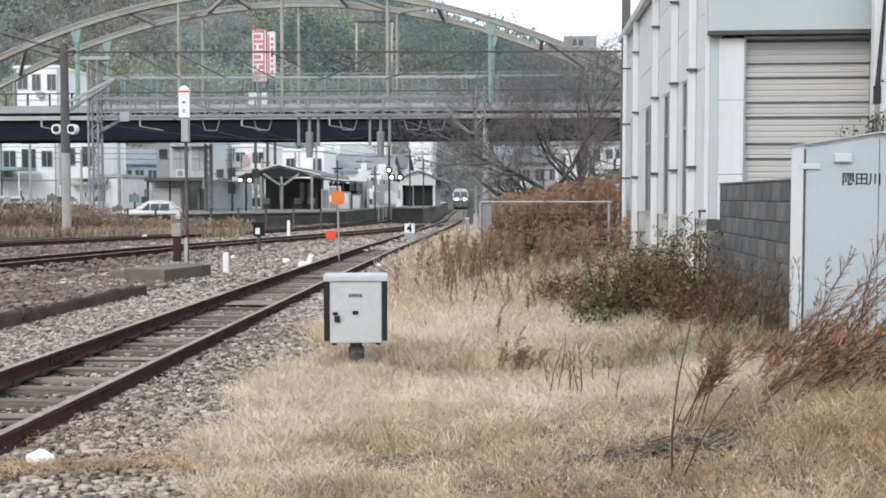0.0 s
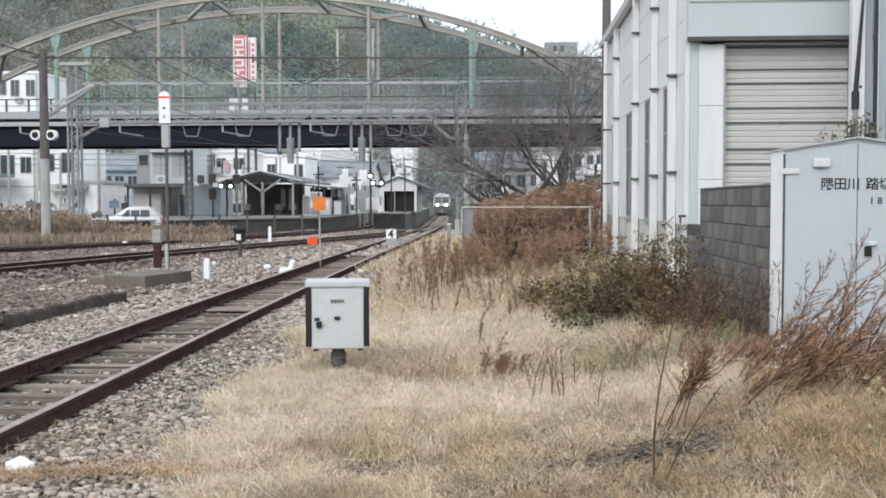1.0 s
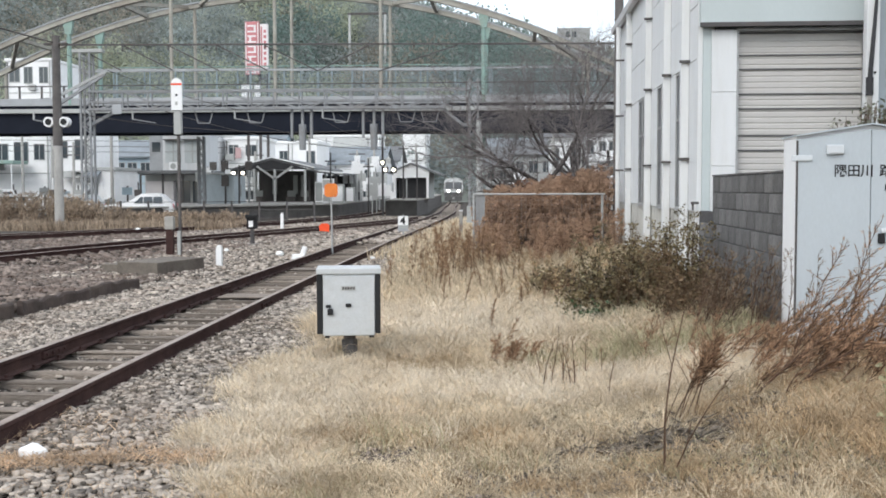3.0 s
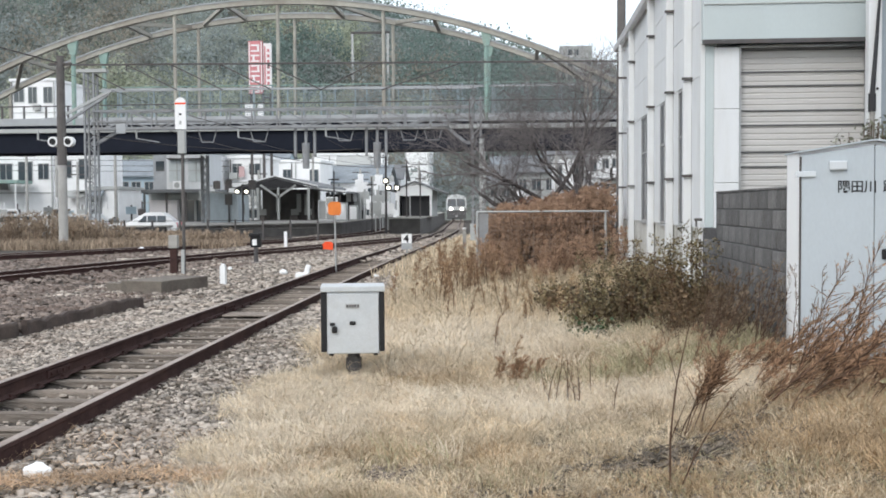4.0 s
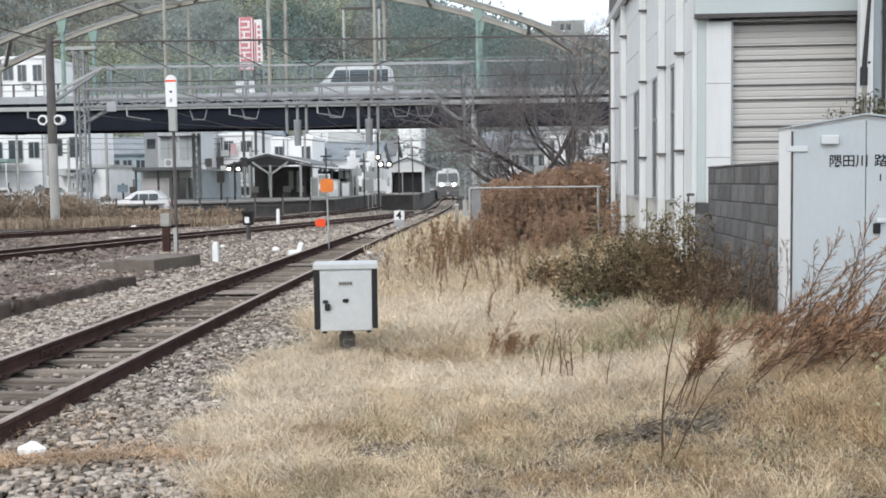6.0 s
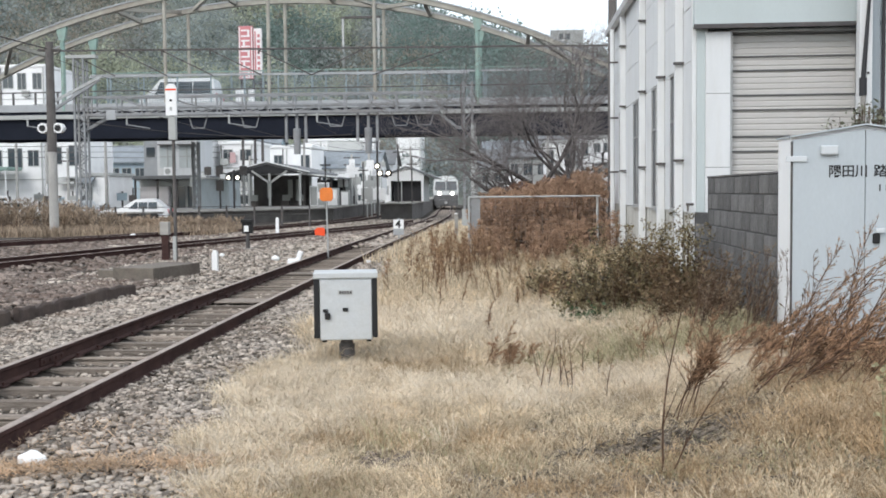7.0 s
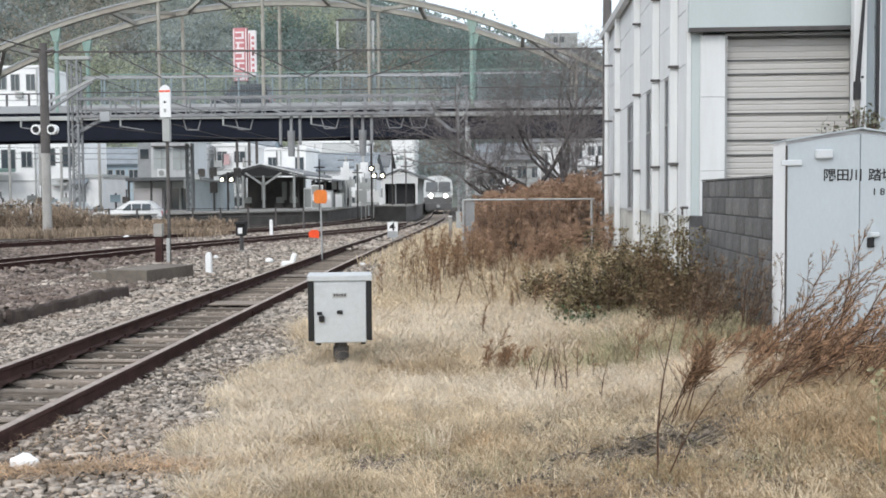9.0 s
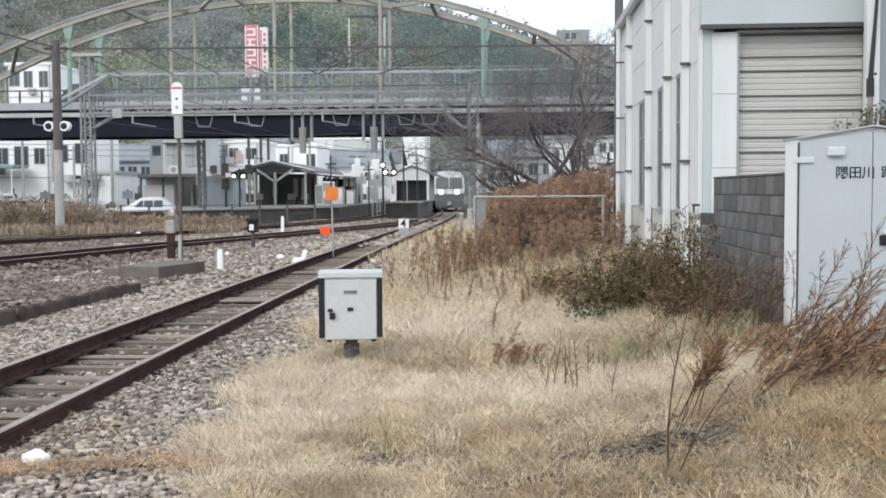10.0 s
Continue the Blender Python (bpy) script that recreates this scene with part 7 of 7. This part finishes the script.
# tall russet stand behind the pipe fence
spots = []
for k in range(430):
    y = R2.uniform(25.5, 31.5)
    x = R2.uniform(-0.85, 2.2)
    spots.append((x, y, R2.uniform(1.3, 1.75) * (0.9 + 0.25 * (x + 0.9) / 3.2) * (1.0 if x > -0.5 else 0.85)))
weed_thing("tall_weeds", "dense stand of tall dry russet weeds behind the fence", spots, M_STALK, M_STAND, 0.028, 13, 1, "stuff", sides=3, spread=0.22, thick=0.009)
spots = [(R2.gauss(1.3, 0.65), R2.uniform(30.5, 33), R2.uniform(1.4, 1.85)) for k in range(130)]
weed_thing("red_shrubs", "reddish-brown leafless shrubs under the bare tree", spots, M_STALK, M_RED, 0.026, 12, 2, "stuff", sides=4, spread=0.3)
# weeds in front of the fence and along the siding
spots = [(R2.uniform(-2.0, 0.3), R2.uniform(16.5, 26), R2.uniform(0.5, 0.95)) for k in range(46)]
weed_thing("brown_weeds", "scattered knee-high dry brown weeds", spots, M_STALK, M_RUSSET, 0.022, 5, 3, "stuff", sides=2, spread=0.3)
spots = [(R2.uniform(-1.6, 1.9), R2.uniform(13.5, 22), R2.uniform(0.35, 0.7)) for k in range(45)]
weed_thing("brown_weeds", "low dry tan weeds before the taller stand", spots, M_STALK, M_TAWNY, 0.02, 3, 4, "stuff", sides=3, spread=0.4)


def bush(name, label, centre, size, n_stems, n_leaf, leaf_size, material, seed, tall=(0.4, 1.25)):
    t = thing(name, label, "bush", (0, 0, 0))
    rnd = random.Random(seed)
    segs, at = [], []
    cx, cy = centre
    for k in range(n_stems):
        a, rr = rnd.uniform(0, 6.28), rnd.random() ** 0.5
        bx, by = cx + size[0] * 0.55 * rr * math.cos(a), cy + size[1] * 0.55 * rr * math.sin(a)
        p = np.array([bx, by, float(ground_z(bx, by)) - 0.02])
        h = size[2] * rnd.uniform(*tall) * (1.05 - 0.4 * rr)
        d = np.array([math.cos(a) * 0.45 * rr, math.sin(a) * 0.45 * rr, 1.0])
        for i in range(5):
            d = d + np.array([rnd.gauss(0, .16), rnd.gauss(0, .16), rnd.gauss(0, 0.05)])
            q_ = p + d / np.linalg.norm(d) * h / 5
            segs.append((*p, *q_, 0.007 * (1 - i * 0.15), 0.007 * (0.85 - i * 0.15)))
            for _ in range(n_leaf):
                at.append(p + (q_ - p) * rnd.random() + np.array([rnd.gauss(0, .07), rnd.gauss(0, .07), rnd.gauss(0, .04)]))
            p = q_
    tagged(part("stem", mesh_from("stem", *tubes(segs, 3)), M_STALK, t), kind="stuff")
    at = np.array(at)
    tagged(part("foliage", mesh_from("foliage", *leaves(at, leaf_size * RNG.uniform(0.5, 1.4, len(at)))), material, t), kind="stuff")
    return t


bush("bush", "olive-brown leafy bush growing against the warehouse", (1.7, 13.3), (0.95, 1.1, 0.80), 170, 9, 0.05, M_LEAF, 1)
bush("bush", "low olive-brown bush in the dry grass", (1.0, 13.2), (0.7, 0.8, 0.66), 100, 8, 0.048, M_LEAF, 2)
bush("bush", "brown leafy bush by the block wall", (2.0, 11.8), (0.65, 0.8, 0.7), 80, 10, 0.04, M_BROWNLEAF, 3)
bush("green_shrub", "small dark green shrub at the edge of the bush", (0.88, 12.3), (0.22, 0.25, 0.45), 16, 6, 0.05, M_LEAF_GREEN, 4)
bush("bush", "olive-brown bush under the russet weeds", (0.78, 15.6), (0.8, 0.9, 0.58), 90, 12, 0.055, M_LEAF, 6)
bush("bush", "brown bush along the warehouse plinth", (2.0, 16.8), (0.5, 2.0, 0.6), 80, 12, 0.06, M_LEAF, 7)
# evergreen sprig over the cabinet
shrub = thing("shrub", "small evergreen shrub rising behind the cabinet", "shrub")
stems, at = [], []
for k in range(34):
    x, y = 3.70 + R2.gauss(0, 0.17), 11.6 + R2.uniform(-0.12, 0.12)
    top = np.array([x, y, 2.53 - 0.5 * abs(x - 3.74) - abs(R2.gauss(0, 0.08))])
    foot = np.array([3.72 + 0.3 * (x - 3.72), 11.6, 0.1])
    stems.append((*foot, *top, 0.006, 0.003))
    for _ in range(11):
        f = R2.uniform(0.86, 1.01)
        at.append(foot + (top - foot) * f + np.array([R2.gauss(0, .045), R2.gauss(0, .04), R2.gauss(0, .02)]))
tagged(part("stem", mesh_from("stem", *tubes(stems, 4)), M_STALK, shrub), kind="stuff")
at = np.array(at)
tagged(part("foliage", mesh_from("foliage", *leaves(at, 0.05 * RNG.uniform(0.5, 1.4, len(at)))), M_SPRIG, shrub), kind="stuff")

spots = [(R2.uniform(-0.9, 2.2), R2.uniform(21.5, 24.9), R2.uniform(0.5, 1.0)) for k in range(85)]
weed_thing("brown_weeds", "waist-high russet weeds in front of the fence", spots, M_STALK, M_STAND, 0.024, 8, 41, "stuff", sides=3, spread=0.3)
spots = [(R2.uniform(-1.75, -0.7), R2.uniform(17, 24), R2.uniform(0.55, 1.0)) for k in range(22)]
weed_thing("brown_weeds", "upright russet stalks at the edge of the siding", spots, M_STALK, M_RUSSET, 0.03, 4, 42, "stuff", sides=2, spread=0.2, lean=0.1)
# single weeds that stand out
W_ = "tall single weeds"
weed_thing("tall_weed", "tall bare brown weed stalk standing in the grass", [(0.84, 6.05, 0.98)], M_STALK, M_STALK, 0.012, 1, 21, sides=1, thick=0.0085, spread=0.5, lean=0.05, group=W_)
weed_thing("tall_weed", "forked dry brown weed with seed heads", [(0.86, 6.0, 0.72)], M_STALK, M_STALK, 0.012, 2, 22, sides=1, thick=0.0065, spread=0.3, lean=0.12, wind=(0.15, 0), group=W_)
feather_weed("tall_weed", "dry orange-brown weed clump in the pale grass", [(-0.26, 9.65, 0.55)] + [(R2.gauss(-0.12, 0.09), R2.uniform(9.55, 9.85), R2.uniform(0.18, 0.34)) for k in range(14)], 23, wind=(0.35, 0), branches=12, strands=14, thick=0.0028, grain=0.045, bare=0.1, group=W_)
feather_weed("tall_weed", "slender reddish dry weeds in the grass", [(R2.uniform(0.2, 0.75), R2.uniform(8.0, 9.0), R2.uniform(0.3, 0.55)) for k in range(12)], 24, wind=(0.05, 0), branches=7, strands=5, thick=0.005, grain=0.025, reach=0.2, group=W_)
for k in range(13):
    x, y, h = ((-1.0, 14.2, 0.62), (-0.72, 14.3, 0.58), (0.02, 14.0, 0.4), (-0.95, 15.4, 0.7), (-1.2, 16.2, 0.66), (-0.2, 15.2, 0.5), (-0.5, 16.0, 0.55), (0.35, 14.6, 0.42), (-1.35, 17.4, 0.7), (-0.1, 17.0, 0.6), (-0.26, 11.3, 0.5), (0.2, 16.2, 0.55), (-0.85, 17.8, 0.72))[k]
    feather_weed("tall_weed", "upright brown dock spike in the pale grass", [(x, y, h)], 70 + k, head=M_RUSSET, wind=(0.06, 0), branches=26, strands=9, thick=0.008, reach=0.09, grain=0.035, bare=0.3, group=W_)
spots = [(R2.uniform(1.7, 2.4), R2.uniform(10.0, 11.2), R2.uniform(0.5, 0.95)) for k in range(42)]
feather_weed("brown_weeds", "grey-brown feathery weeds between the bush and the cabinet", spots, 25, head=M_GREYHEAD, wind=(0.25, 0), branches=14, strands=8, thick=0.005, grain=0.045, bare=0.15, kind="stuff")
spots = [(R2.uniform(1.0, 1.9), R2.uniform(9.2, 10.6), R2.uniform(0.25, 0.5)) for k in range(22)]
feather_weed("brown_weeds", "low rusty weeds at the foot of the bush", spots, 61, wind=(0.3, 0), branches=10, strands=7, thick=0.004, grain=0.04, bare=0.1, kind="stuff")
spots = [(R2.uniform(1.62, 3.4), R2.uniform(7.3, 9.3), R2.uniform(0.34, 0.7)) for k in range(120)]
feather_weed("brown_weeds", "thick mass of rusty weeds leaning before the cabinet", spots, 26, wind=(0.9, 0), branches=14, strands=12, thick=0.006, grain=0.042, bare=0.22, kind="stuff")
spots = [(1.62, 7.6, 0.75), (1.7, 7.8, 0.7), (1.8, 7.55, 0.8), (1.85, 7.9, 0.7), (1.98, 7.7, 0.75)]
feather_weed("tall_weed", "stout dark weed stems slanting up from the grass", spots, 52, wind=(1.15, 0), branches=16, strands=10, thick=0.014, bare=0.4, group=W_)
spots = [(1.95, 8.1, 1.0), (2.05, 8.25, 1.1), (2.15, 8.0, 0.95), (2.3, 8.3, 1.2), (2.4, 8.1, 1.15), (2.6, 8.2, 1.1), (2.2, 8.4, 0.9), (2.7, 8.1, 1.0), (2.5, 8.4, 1.2)]
feather_weed("tall_weed", "feathery dark brown weeds leaning before the cabinet", spots, 27, wind=(0.65, 0), branches=30, strands=13, thick=0.007, reach=0.3, grain=0.036, bare=0.3, group=W_)
spots = [(1.1, 7.25, 0.62), (1.06, 7.3, 0.55), (1.17, 7.2, 0.6), (1.14, 7.35, 0.5), (1.08, 7.2, 0.64)]
feather_weed("tall_weed", "orange-brown weed fanning out over bare stems", spots, 51, wind=(0.4, 0), branches=26, strands=14, thick=0.006, reach=0.62, grain=0.045, bare=0.5, group=W_)
feather_weed("tall_weed", "upright dry weed standing against the cabinet door", [(2.12, 8.6, 1.0), (2.3, 8.7, 0.95), (2.2, 8.6, 0.75)], 31, head=M_GREYHEAD, wind=(0.1, 0), branches=15, strands=7, thick=0.005, reach=0.16, grain=0.04, group=W_)
weed_thing("tall_weed", "lone weed stem with a few pale green leaves", [(1.98, 5.75, 0.55)], M_OLIVE, M_OLIVE, 0.03, 2, 32, sides=1, lean=0.05, thick=0.007, spread=0.15, group=W_)
spots = [(R2.uniform(0.9, 2.2), R2.uniform(12.2, 14.0), R2.uniform(0.7, 1.15)) for k in range(40)]
weed_thing("brown_weeds", "upright brown stems rising through the bush", spots, M_STALK, M_LEAF, 0.03, 3, 33, "stuff", sides=3, lean=0.2, spread=0.3)
# reeds before the town
spots = [(R2.uniform(-26, -12.5), R2.uniform(46, 50), R2.uniform(1.0, 1.65)) for k in range(420)]
spots = [(x, y, h * float(np.interp(x, [-20.5, -17.8], [1.0, 0.42]))) for x, y, h in spots]
feather_weed("reed_bed", "band of brown dry reeds beyond the tracks", spots, 28, head=M_REED, wind=(0.05, 0), branches=9, strands=6, thick=0.009, reach=0.16, grain=0.22, bare=0.15, kind="stuff")
sg_x, sg_y = scatter(14000, -27, -12, 42.5, 49)
at = np.stack([sg_x, sg_y, ground_z(sg_x, sg_y)], 1)
sg_ = part("dry_grass", mesh_from("far_dry_grass", *blades(at, RNG.uniform(0.15, 0.6, len(at)), RNG.uniform(0.02, 0.04, len(at)), RNG.uniform(0.05, 0.3, len(at)), 0.4)), M_REED, None)
tagged(sg_, "strip of pale dry grass beyond the tracks", "grass", kind="stuff")
sg_x, sg_y = scatter(9000, -3.4, -0.8, 24, 60)
at = np.stack([sg_x, sg_y, ground_z(sg_x, sg_y)], 1)
sg2 = part("dry_grass", mesh_from("trackside_dry_grass", *blades(at, RNG.uniform(0.1, 0.4, len(at)), RNG.uniform(0.012, 0.025, len(at)), RNG.uniform(0.05, 0.25, len(at)), 0.4)), M_GRASS, None)
tagged(sg2, "dry grass along the edge of the siding", "grass", kind="stuff")


# ---------------------------------------------------------------- what moves
def motions():
    vz = 6.43
    van_rows = [(0.0, 55.0), (5.5, -3.9), (7.0, -20.0), (7.5, -25.1), (8.0, -30.8), (10.0, -53.0)]
    walk(van, [(t, pose(x, 64.3, vz)) for t, x in van_rows])
    suv_rows = [(0.0, 88.0), (7.8, -2.9), (8.5, -10.5), (9.0, -15.9), (9.6, -22.3), (10.0, -26.6)]
    walk(suv, [(t, pose(x, 64.3, vz)) for t, x in suv_rows])
    rows = []
    for t, y in ((0.0, 190.0), (2.0, 167.0), (3.5, 151.0), (5.0, 136.5), (6.5, 123.5), (8.0, 111.5), (9.0, 104.0), (10.0, 97.0)):
        d = float(LINE_A(y + 2) - LINE_A(y - 2)) / 4
        rows.append((t, pose(float(LINE_A(y)), y, 0.153 - 0.0045 * (y - 30) , 0, 0, -math.degrees(math.atan(d)))))
    walk(trn, rows)


motions()
